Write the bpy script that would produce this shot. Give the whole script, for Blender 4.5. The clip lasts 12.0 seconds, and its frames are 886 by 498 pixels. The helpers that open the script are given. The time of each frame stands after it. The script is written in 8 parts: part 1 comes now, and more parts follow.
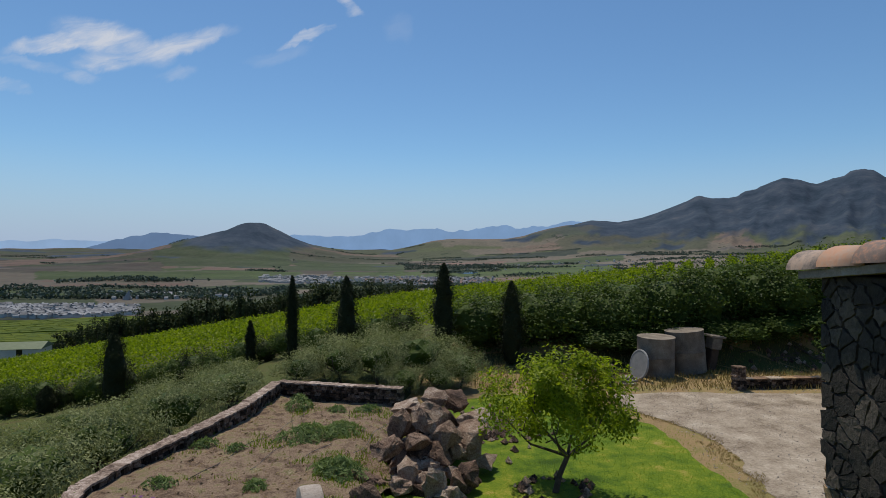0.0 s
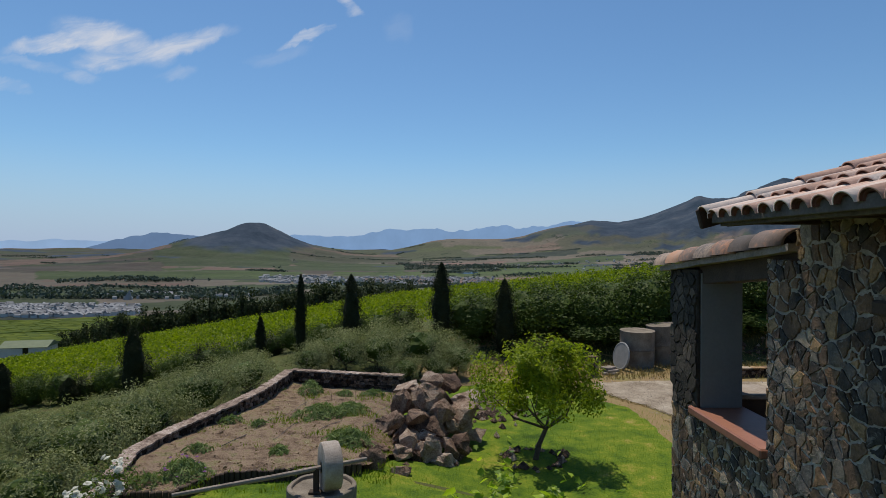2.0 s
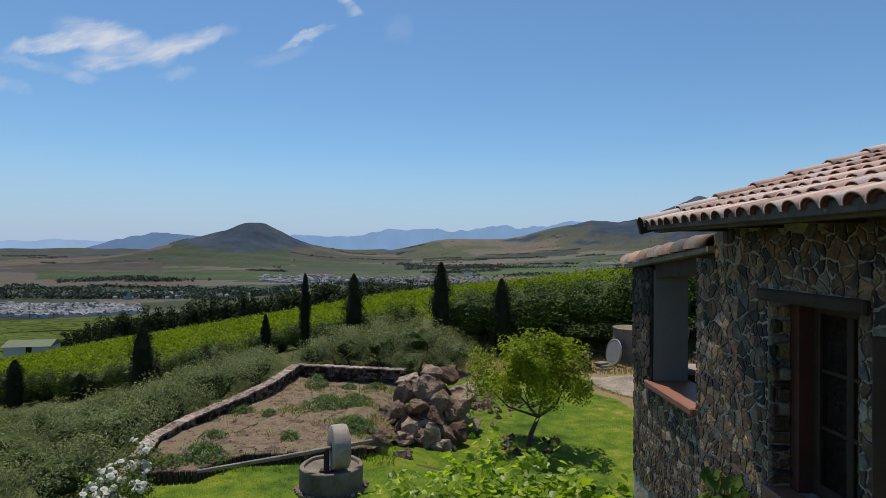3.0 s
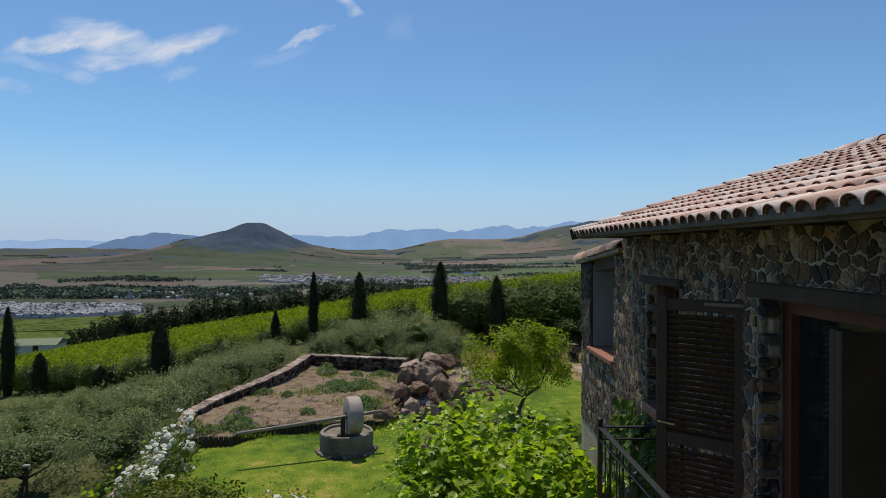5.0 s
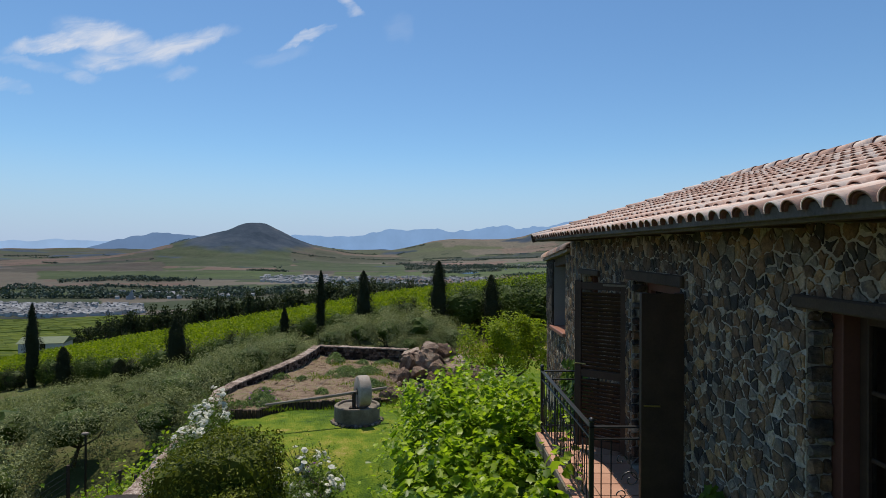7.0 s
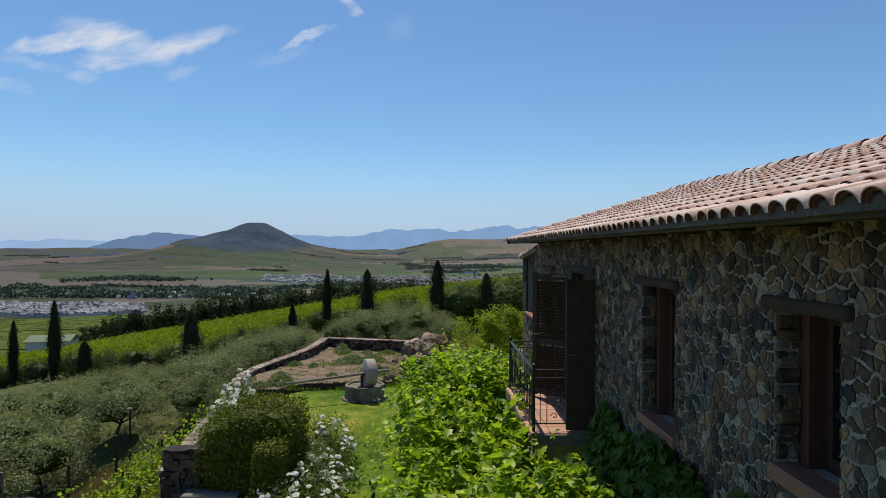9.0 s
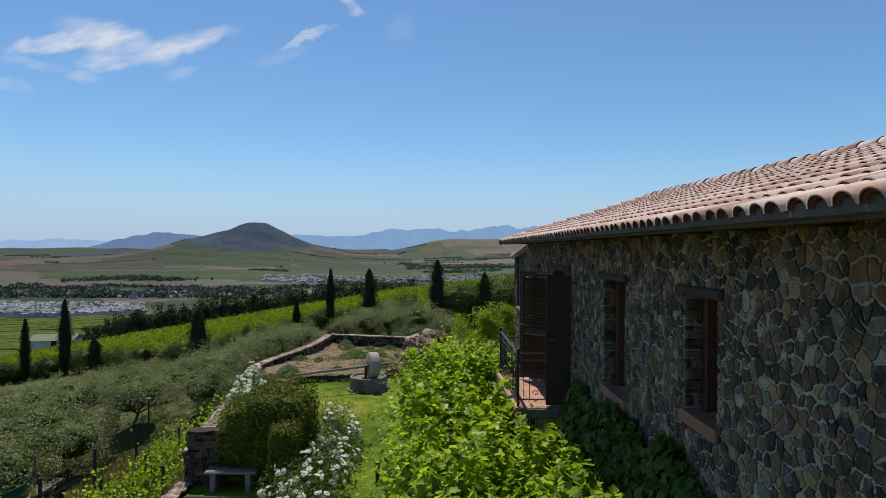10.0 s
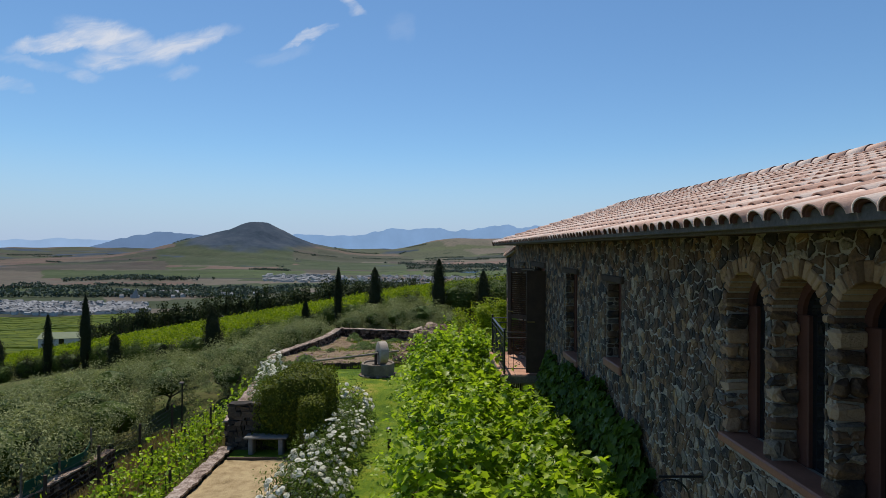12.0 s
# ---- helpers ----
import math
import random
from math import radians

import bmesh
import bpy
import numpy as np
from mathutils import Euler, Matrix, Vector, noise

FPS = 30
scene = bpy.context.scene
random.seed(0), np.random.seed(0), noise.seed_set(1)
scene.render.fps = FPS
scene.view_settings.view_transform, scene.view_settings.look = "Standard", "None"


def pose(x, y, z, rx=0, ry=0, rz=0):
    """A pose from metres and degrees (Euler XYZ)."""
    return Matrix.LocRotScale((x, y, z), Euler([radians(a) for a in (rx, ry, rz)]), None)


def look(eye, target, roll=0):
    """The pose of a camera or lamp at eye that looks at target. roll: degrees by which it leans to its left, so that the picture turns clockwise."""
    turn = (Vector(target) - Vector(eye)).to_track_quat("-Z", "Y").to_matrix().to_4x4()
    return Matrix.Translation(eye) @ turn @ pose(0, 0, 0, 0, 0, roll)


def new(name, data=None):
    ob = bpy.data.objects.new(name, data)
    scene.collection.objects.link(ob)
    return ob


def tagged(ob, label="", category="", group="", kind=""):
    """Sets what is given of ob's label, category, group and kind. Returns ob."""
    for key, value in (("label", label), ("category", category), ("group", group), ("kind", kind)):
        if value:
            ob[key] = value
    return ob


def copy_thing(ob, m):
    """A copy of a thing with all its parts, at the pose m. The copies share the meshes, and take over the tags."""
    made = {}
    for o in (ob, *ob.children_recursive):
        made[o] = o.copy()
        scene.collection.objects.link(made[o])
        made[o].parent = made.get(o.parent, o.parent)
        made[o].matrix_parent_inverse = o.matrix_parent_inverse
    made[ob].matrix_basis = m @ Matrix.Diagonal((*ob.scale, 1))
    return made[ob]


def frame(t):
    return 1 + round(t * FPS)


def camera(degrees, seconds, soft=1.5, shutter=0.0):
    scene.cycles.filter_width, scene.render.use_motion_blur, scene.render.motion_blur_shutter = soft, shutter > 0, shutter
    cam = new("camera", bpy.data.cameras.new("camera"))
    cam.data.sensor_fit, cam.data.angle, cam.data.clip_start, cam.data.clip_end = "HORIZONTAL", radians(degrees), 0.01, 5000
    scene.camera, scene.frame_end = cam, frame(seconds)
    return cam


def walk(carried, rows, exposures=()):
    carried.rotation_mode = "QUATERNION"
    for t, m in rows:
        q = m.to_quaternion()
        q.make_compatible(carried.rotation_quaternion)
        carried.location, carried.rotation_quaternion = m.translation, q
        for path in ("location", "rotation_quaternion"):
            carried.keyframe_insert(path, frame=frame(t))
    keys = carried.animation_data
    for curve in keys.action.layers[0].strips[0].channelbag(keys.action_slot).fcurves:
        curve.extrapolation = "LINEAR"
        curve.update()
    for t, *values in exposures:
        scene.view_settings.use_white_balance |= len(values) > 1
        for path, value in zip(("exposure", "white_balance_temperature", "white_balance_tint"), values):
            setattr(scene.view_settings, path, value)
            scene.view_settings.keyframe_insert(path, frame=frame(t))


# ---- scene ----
cam = camera(73.0, 12.0, soft=0.7)
# seconds, eye x y z, yaw, pitch, lean
ROWS = [
    (0, 0.175, 0.24, 5.477, -0.803, 0.031, 0.193),
    (0.5, 0.209, -0.308, 5.486, -0.802, 0.029, 0.196),
    (1, 0.232, -0.851, 5.493, -0.8, 0.028, 0.2),
    (1.5, 0.247, -1.393, 5.5, -0.799, 0.027, 0.203),
    (2, 0.257, -1.938, 5.505, -0.798, 0.028, 0.206),
    (2.5, 0.263, -2.49, 5.509, -0.796, 0.029, 0.21),
    (3, 0.268, -3.05, 5.513, -0.794, 0.031, 0.213),
    (3.5, 0.273, -3.621, 5.515, -0.792, 0.033, 0.216),
    (4, 0.279, -4.202, 5.518, -0.789, 0.035, 0.22),
    (4.5, 0.287, -4.795, 5.519, -0.785, 0.037, 0.223),
    (5, 0.298, -5.4, 5.521, -0.781, 0.039, 0.226),
    (5.5, 0.312, -6.015, 5.522, -0.776, 0.041, 0.23),
    (6, 0.33, -6.641, 5.523, -0.77, 0.043, 0.233),
    (6.5, 0.35, -7.276, 5.524, -0.763, 0.043, 0.236),
    (7, 0.374, -7.918, 5.525, -0.754, 0.043, 0.239),
    (7.5, 0.399, -8.566, 5.526, -0.745, 0.042, 0.243),
    (8, 0.425, -9.218, 5.528, -0.734, 0.041, 0.246),
    (8.5, 0.451, -9.872, 5.53, -0.722, 0.037, 0.249),
    (9, 0.475, -10.525, 5.533, -0.709, 0.033, 0.253),
    (9.5, 0.495, -11.177, 5.536, -0.693, 0.027, 0.256),
    (10, 0.51, -11.823, 5.54, -0.677, 0.02, 0.259),
    (10.5, 0.516, -12.464, 5.545, -0.658, 0.011, 0.263),
    (11, 0.511, -13.097, 5.552, -0.637, -0.001, 0.266),
    (11.5, 0.491, -13.719, 5.559, -0.615, -0.014, 0.269),
    (12, 0.455, -14.331, 5.568, -0.59, -0.029, 0.272),
]


def aim(x, y, z, yaw, pitch, lean):
    a, b = radians(yaw), radians(pitch)
    return look((x, y, z), (x - math.sin(a) * math.cos(b), y + math.cos(a) * math.cos(b), z + math.sin(b)), lean)


walk(cam, [(r[0], aim(*r[1:])) for r in ROWS], [(0.0, -0.16), (1.5, -0.14), (3.0, -0.06), (6.0, 0.03), (9.0, 0.06), (12.0, 0.03)])

# ---- daylight ----
SUN = Vector((-0.12, 0.36, 0.93)).normalized()
world = bpy.data.worlds.new("world")
scene.world = world
world.use_nodes = True
wn, wl = world.node_tree.nodes, world.node_tree.links
wn.clear()
sky = wn.new("ShaderNodeTexSky")
sky.sky_type, sky.sun_disc = "NISHITA", False
sky.sun_elevation = math.asin(SUN.z)
sky.sun_rotation = math.atan2(SUN.x, SUN.y)
sky.air_density, sky.dust_density, sky.ozone_density, sky.altitude = 1.0, 0.3, 4.5, 200
bg = wn.new("ShaderNodeBackground")
bg.inputs[1].default_value = 0.098
# thin cirrus, drawn in the direction of the sky
geo = wn.new("ShaderNodeTexCoord")


def wmath(op, a, b=0.0):
    n = wn.new("ShaderNodeMath")
    n.operation = op
    for i, v in enumerate((a, b)):
        if isinstance(v, (int, float)):
            n.inputs[i].default_value = v
        else:
            wl.new(v, n.inputs[i])
    return n.outputs[0]


sky_xyz = wn.new("ShaderNodeSeparateXYZ")
wl.new(geo.outputs["Generated"], sky_xyz.inputs[0])
ahead = wmath("MAXIMUM", sky_xyz.outputs[1], 0.05)
SKY_U, SKY_V = wmath("DIVIDE", sky_xyz.outputs[0], ahead), wmath("DIVIDE", sky_xyz.outputs[2], ahead)


def sky_noise(su, sv, scale, rot, detail=8, rough=0.6):
    """Noise over the sky, stretched along a slanting line."""
    at = wn.new("ShaderNodeCombineXYZ")
    c, s_ = math.cos(radians(rot)), math.sin(radians(rot))
    wl.new(wmath("MULTIPLY", wmath("ADD", wmath("MULTIPLY", SKY_U, c), wmath("MULTIPLY", SKY_V, s_)), su), at.inputs[0])
    wl.new(wmath("MULTIPLY", wmath("SUBTRACT", wmath("MULTIPLY", SKY_V, c), wmath("MULTIPLY", SKY_U, s_)), sv), at.inputs[1])
    nz = wn.new("ShaderNodeTexNoise")
    nz.inputs["Scale"].default_value, nz.inputs["Detail"].default_value, nz.inputs["Roughness"].default_value = scale, detail, rough
    nz.inputs["Distortion"].default_value = 0.6
    wl.new(at.outputs[0], nz.inputs["Vector"])
    return nz.outputs["Fac"]


STREAK = sky_noise(1.0, 3.2, 13.0, 14)
FRAY_U = wmath("MULTIPLY", wmath("SUBTRACT", sky_noise(1.0, 1.0, 9.0, 0), 0.5), 0.07)
FRAY_V = wmath("MULTIPLY", wmath("SUBTRACT", sky_noise(1.0, 1.6, 11.0, 40), 0.5), 0.045)


def cloud(u, v, a, b, rot, gain):
    """A frayed streak of cloud about a direction of the sky."""
    c, s_ = math.cos(radians(rot)), math.sin(radians(rot))
    du = wmath("SUBTRACT", wmath("ADD", SKY_U, FRAY_U), u)
    dv = wmath("SUBTRACT", wmath("ADD", SKY_V, FRAY_V), v)
    p_ = wmath("DIVIDE", wmath("ADD", wmath("MULTIPLY", du, c), wmath("MULTIPLY", dv, s_)), a)
    q_ = wmath("DIVIDE", wmath("SUBTRACT", wmath("MULTIPLY", dv, c), wmath("MULTIPLY", du, s_)), b)
    d2 = wmath("ADD", wmath("MULTIPLY", p_, p_), wmath("MULTIPLY", q_, q_))
    mr = wn.new("ShaderNodeMapRange")
    mr.interpolation_type = "SMOOTHSTEP"
    mr.inputs["From Min"].default_value, mr.inputs["From Max"].default_value, mr.inputs["To Max"].default_value = 1.0, 0.05, gain
    wl.new(d2, mr.inputs["Value"])
    return mr.outputs[0]


CIRRUS = [(-0.615, 0.347, 0.115, 0.020, 13, 1.0), (-0.535, 0.343, 0.115, 0.038, -14, 1.0), (-0.445, 0.335, 0.130, 0.024, 15, 0.9), (-0.535, 0.314, 0.08, 0.024, 8, 0.75), (-0.67, 0.305, 0.08, 0.012, -12, 0.28),
          (-0.59, 0.283, 0.035, 0.014, 0, 0.38), (-0.43, 0.290, 0.035, 0.014, 10, 0.28), (-0.715, 0.270, 0.05, 0.014, -12, 0.35), (-0.217, 0.352, 0.060, 0.010, 20, 0.8), (-0.19, 0.362, 0.035, 0.009, 26, 0.6), (-0.143, 0.402, 0.034, 0.012, -32, 0.6), (-0.26, 0.322, 0.07, 0.014, 16, 0.16), (-0.06, 0.37, 0.03, 0.03, -60, 0.10)]
spots = cloud(*CIRRUS[0])
for c_ in CIRRUS[1:]:
    spots = wmath("MAXIMUM", spots, cloud(*c_))
thin = wn.new("ShaderNodeMapRange")
thin.inputs["From Min"].default_value, thin.inputs["From Max"].default_value, thin.inputs["To Min"].default_value = 0.36, 0.62, 0.30
wl.new(STREAK, thin.inputs["Value"])
veil = wmath("MULTIPLY", wmath("MULTIPLY", spots, thin.outputs[0]), 0.95)
cm = wn.new("ShaderNodeMix")
cm.data_type = "RGBA"
cm.inputs[7].default_value = (6.6, 7.0, 7.9, 1)
wl.new(veil, cm.inputs[0])
tint = wn.new("ShaderNodeMix")
tint.data_type, tint.blend_type = "RGBA", "MULTIPLY"
tint.inputs[0].default_value, tint.inputs[7].default_value = 1.0, (0.865, 1.07, 1.155, 1)
wl.new(sky.outputs[0], tint.inputs[6])
# pale haze low over the plain
low = wn.new("ShaderNodeSeparateXYZ")
wl.new(geo.outputs["Generated"], low.inputs[0])
haze = wn.new("ShaderNodeMapRange")
haze.interpolation_type = "SMOOTHSTEP"
haze.inputs["From Min"].default_value, haze.inputs["From Max"].default_value = 0.17, -0.02
haze.inputs["To Max"].default_value = 0.92
wl.new(low.outputs[2], haze.inputs["Value"])
hz = wn.new("ShaderNodeMix")
hz.data_type = "RGBA"
hz.inputs[7].default_value = (4.0, 5.1, 7.2, 1)
wl.new(haze.outputs[0], hz.inputs[0])
wl.new(tint.outputs[2], hz.inputs[6])
wl.new(hz.outputs[2], cm.inputs[6])
wl.new(cm.outputs[2], bg.inputs[0])
wout = wn.new("ShaderNodeOutputWorld")
wl.new(bg.outputs[0], wout.inputs[0])

sun = new("sun", bpy.data.lights.new("sun", "SUN"))
sun.data.energy, sun.data.angle, sun.data.color = 4.2, radians(0.53), (1.0, 0.92, 0.79)
sun.rotation_euler = SUN.to_track_quat("Z", "Y").to_euler()
scene.view_settings.exposure = 0.0

# ---- materials ----
def ramp(nt, fac, stops, hard=False):
    r = nt.nodes.new("ShaderNodeValToRGB")
    if hard:
        r.color_ramp.interpolation = "CONSTANT"
    el = r.color_ramp.elements
    while len(el) < len(stops):
        el.new(0.5)
    for e, (p, c) in zip(el, stops):
        e.position, e.color = p, (*c, 1)
    nt.links.new(fac, r.inputs[0])
    return r.outputs[0]


def tex(nt, kind, scale, vec=None, **values):
    n = nt.nodes.new("ShaderNodeTex" + kind)
    n.inputs["Scale"].default_value = scale
    for k, v in values.items():
        n.inputs[k].default_value = v
    if vec is not None:
        nt.links.new(vec, n.inputs["Vector"])
    return n


def mixc(nt, fac, a, b, mode="MIX"):
    m = nt.nodes.new("ShaderNodeMix")
    m.data_type, m.blend_type = "RGBA", mode
    for i, v in ((0, fac), (6, a), (7, b)):
        if isinstance(v, (int, float)):
            m.inputs[i].default_value = v
        elif isinstance(v, tuple):
            m.inputs[i].default_value = (*v, 1)
        else:
            nt.links.new(v, m.inputs[i])
    return m.outputs[2]


def mathn(nt, op, a, b=0.0):
    n = nt.nodes.new("ShaderNodeMath")
    n.operation = op
    for i, v in enumerate((a, b)):
        if isinstance(v, (int, float)):
            n.inputs[i].default_value = v
        else:
            nt.links.new(v, n.inputs[i])
    return n.outputs[0]


def base(name):
    m = bpy.data.materials.new(name)
    m.use_nodes = True
    nt = m.node_tree
    return m, nt, nt.nodes["Principled BSDF"]


def place(nt):
    return nt.nodes.new("ShaderNodeNewGeometry").outputs["Position"]


def bump(nt, bsdf, height, strength, distance):
    b = nt.nodes.new("ShaderNodeBump")
    b.inputs["Strength"].default_value, b.inputs["Distance"].default_value = strength, distance
    nt.links.new(height, b.inputs["Height"])
    nt.links.new(b.outputs[0], bsdf.inputs["Normal"])


def surface(name, stops, scale, rough=0.85, fine=12.0, relief=0.4, depth=0.01, metal=0.0, vary=0.0, local=False, spec=0.3):
    """Colour from two scales of noise, with relief; vary: brightness change from object to object (and island to island)."""
    m, nt, bs = base(name)
    vec = nt.nodes.new("ShaderNodeTexCoord").outputs["Object"] if local else place(nt)
    big = tex(nt, "Noise", scale, vec, Detail=5, Roughness=0.6)
    small = tex(nt, "Noise", scale * fine, vec, Detail=6, Roughness=0.65)
    f = mathn(nt, "ADD", mathn(nt, "MULTIPLY", big.outputs["Fac"], 0.6), mathn(nt, "MULTIPLY", small.outputs["Fac"], 0.4))
    if vary:
        oi = nt.nodes.new("ShaderNodeObjectInfo").outputs["Random"]
        isl = nt.nodes.new("ShaderNodeNewGeometry").outputs["Random Per Island"]
        r = mathn(nt, "FRACT", mathn(nt, "ADD", oi, isl))
        f = mathn(nt, "ADD", f, mathn(nt, "MULTIPLY", mathn(nt, "SUBTRACT", r, 0.5), vary))
    nt.links.new(ramp(nt, f, stops), bs.inputs["Base Color"])
    bs.inputs["Roughness"].default_value, bs.inputs["Metallic"].default_value = rough, metal
    bs.inputs["Specular IOR Level"].default_value = spec
    bump(nt, bs, small.outputs["Fac"], relief, depth)
    return m


def foliage(name, dark, light, rough=0.55, passes=0.35, tint=None, scale=0.6, spec=0.12):
    """Leaves: colour varies leaf by leaf and in patches, and light passes through the blade."""
    m, nt, bs = base(name)
    isl = nt.nodes.new("ShaderNodeNewGeometry").outputs["Random Per Island"]
    patch = tex(nt, "Noise", scale, place(nt), Detail=3)
    f = mathn(nt, "ADD", mathn(nt, "MULTIPLY", isl, 0.55), mathn(nt, "MULTIPLY", patch.outputs["Fac"], 0.45))
    col = ramp(nt, f, [(0.15, dark), (0.5, tuple((a + b) / 2 for a, b in zip(dark, light))), (0.85, light)])
    nt.links.new(col, bs.inputs["Base Color"])
    bs.inputs["Roughness"].default_value, bs.inputs["Specular IOR Level"].default_value = rough, spec
    tr = nt.nodes.new("ShaderNodeBsdfTranslucent")
    nt.links.new(mixc(nt, 1.0, col, tint or (1.5, 1.6, 0.7), "MULTIPLY"), tr.inputs[0])
    mx = nt.nodes.new("ShaderNodeMixShader")
    mx.inputs[0].default_value = passes
    nt.links.new(bs.outputs[0], mx.inputs[1])
    nt.links.new(tr.outputs[0], mx.inputs[2])
    nt.links.new(mx.outputs[0], nt.nodes["Material Output"].inputs[0])
    return m


def rubble_material(name):
    """Each stone takes its own colour from slate to cream, mottled and stained across its face."""
    m, nt, bs = base(name)
    p = place(nt)
    oi = nt.nodes.new("ShaderNodeObjectInfo").outputs["Random"]
    isl = nt.nodes.new("ShaderNodeNewGeometry").outputs["Random Per Island"]
    r = mathn(nt, "FRACT", mathn(nt, "ADD", oi, isl))
    stone = ramp(nt, r, [(0.0, (0.024, 0.022, 0.022)), (0.16, (0.064, 0.041, 0.028)), (0.30, (0.086, 0.082, 0.077)), (0.40, (0.124, 0.077, 0.046)), (0.53, (0.032, 0.028, 0.026)), (0.66, (0.140, 0.124, 0.103)), (0.75, (0.074, 0.050, 0.034)), (0.85, (0.225, 0.150, 0.080)), (0.94, (0.265, 0.225, 0.178))], True)
    mott = tex(nt, "Noise", 16, p, Detail=5, Roughness=0.7)
    fine = tex(nt, "Noise", 70, p, Detail=4, Roughness=0.7)
    warm = tex(nt, "Noise", 5, p, Detail=3)
    col = mixc(nt, ramp(nt, warm.outputs["Fac"], [(0.47, (0, 0, 0)), (0.66, (0.42, 0.42, 0.42))]), stone, (0.235, 0.145, 0.078))
    light = ramp(nt, mathn(nt, "ADD", mathn(nt, "MULTIPLY", mott.outputs["Fac"], 0.6), mathn(nt, "MULTIPLY", fine.outputs["Fac"], 0.4)), [(0.34, (0.60, 0.58, 0.56)), (0.5, (1.35, 1.30, 1.24)), (0.68, (2.4, 2.22, 2.0))])
    col = mixc(nt, 1.0, col, light, "MULTIPLY")
    # mortar left smeared over the faces
    smear = tex(nt, "Noise", 9, p, Detail=6, Roughness=0.72, Distortion=0.8)
    col = mixc(nt, ramp(nt, smear.outputs["Fac"], [(0.60, (0, 0, 0)), (0.68, (0.6, 0.6, 0.6))]), col, (0.34, 0.325, 0.29))
    nt.links.new(col, bs.inputs["Base Color"])
    bs.inputs["Roughness"].default_value, bs.inputs["Specular IOR Level"].default_value = 0.72, 0.3
    bump(nt, bs, mott.outputs["Fac"], 1.0, 0.03)
    return m


M_STONE = rubble_material("rubble_stone")
M_ARCH = surface("arch_stone", [(0.25, (0.14, 0.082, 0.050)), (0.42, (0.25, 0.150, 0.088)), (0.58, (0.36, 0.225, 0.135)), (0.75, (0.46, 0.32, 0.205))], 4, 0.85, 10, 0.9, 0.02, vary=0.6)
M_MORTAR = surface("mortar", [(0.30, (0.165, 0.138, 0.108)), (0.46, (0.345, 0.305, 0.250)), (0.68, (0.53, 0.48, 0.40))], 3.5, 0.95, 9, 0.9, 0.02)
M_TILE = surface("clay_tile", [(0.12, (0.27, 0.215, 0.19)), (0.26, (0.42, 0.255, 0.195)), (0.42, (0.58, 0.375, 0.295)), (0.56, (0.68, 0.505, 0.42)), (0.70, (0.71, 0.585, 0.51)), (0.86, (0.48, 0.40, 0.365))], 3.2, 0.85, 14, 0.5, 0.006, vary=0.55)
M_COPTILE = surface("coping_clay", [(0.10, (0.085, 0.070, 0.062)), (0.34, (0.17, 0.125, 0.105)), (0.44, (0.36, 0.185, 0.115)), (0.58, (0.42, 0.235, 0.150)), (0.72, (0.36, 0.27, 0.21)), (0.88, (0.11, 0.095, 0.088))], 2.2, 0.85, 14, 0.5, 0.006, vary=0.75)
M_LIP = surface("clay_lip", [(0.3, (0.30, 0.165, 0.125)), (0.7, (0.42, 0.27, 0.215))], 8, 0.9, 8, 0.4, 0.004, vary=0.3)
# dark clay of tile ends, also painted inside the tiles as their shade
M_ENDSHADE = surface("clay_end_shade", [(0.3, (0.070, 0.028, 0.022)), (0.7, (0.14, 0.062, 0.046))], 8, 0.9, 8, 0.4, 0.004, vary=0.3)
M_FASCIA = surface("weathered_fascia", [(0.3, (0.055, 0.048, 0.042)), (0.55, (0.12, 0.108, 0.096)), (0.75, (0.20, 0.185, 0.168))], 4, 0.9, 12, 0.6, 0.008)
M_PLUG = surface("bedding_mortar", [(0.3, (0.10, 0.055, 0.038)), (0.6, (0.20, 0.13, 0.095)), (0.8, (0.42, 0.36, 0.29))], 14, 0.95, 6, 0.9, 0.01)
M_WOOD = surface("dark_timber", [(0.3, (0.030, 0.018, 0.012)), (0.7, (0.070, 0.040, 0.026))], 6, 0.6, 10, 0.3, 0.004)
M_LINTEL = surface("weathered_beam", [(0.3, (0.040, 0.028, 0.021)), (0.7, (0.090, 0.063, 0.046))], 5, 0.9, 12, 0.6, 0.01)
M_RED = surface("red_brown_paint", [(0.3, (0.085, 0.034, 0.024)), (0.7, (0.140, 0.058, 0.040))], 3, 0.6, 14, 0.2, 0.003)
M_SILL = surface("red_sill", [(0.3, (0.21, 0.088, 0.056)), (0.7, (0.35, 0.155, 0.098))], 4, 0.5, 10, 0.25, 0.004)
M_IRON = surface("black_iron", [(0.3, (0.010, 0.010, 0.011)), (0.7, (0.022, 0.022, 0.024))], 20, 0.4, 6, 0.2, 0.002, spec=0.5)
M_GLASS, _nt, _b = base("dark_glass")
_b.inputs["Base Color"].default_value, _b.inputs["Roughness"].default_value = (0.012, 0.014, 0.016, 1), 0.06
M_CLEAR, _nt, _b = base("window_glass")
_b.inputs["Base Color"].default_value, _b.inputs["Roughness"].default_value = (0.9, 0.93, 0.92, 1), 0.02
_b.inputs["Transmission Weight"].default_value, _b.inputs["IOR"].default_value = 1.0, 1.45
M_CURTAIN = surface("curtain", [(0.3, (0.50, 0.48, 0.43)), (0.7, (0.66, 0.64, 0.58))], 3, 0.95, 30, 0.3, 0.002)
M_PLASTER = surface("grey_plaster", [(0.3, (0.16, 0.165, 0.165)), (0.7, (0.215, 0.22, 0.215))], 1.8, 0.9, 20, 0.25, 0.004)
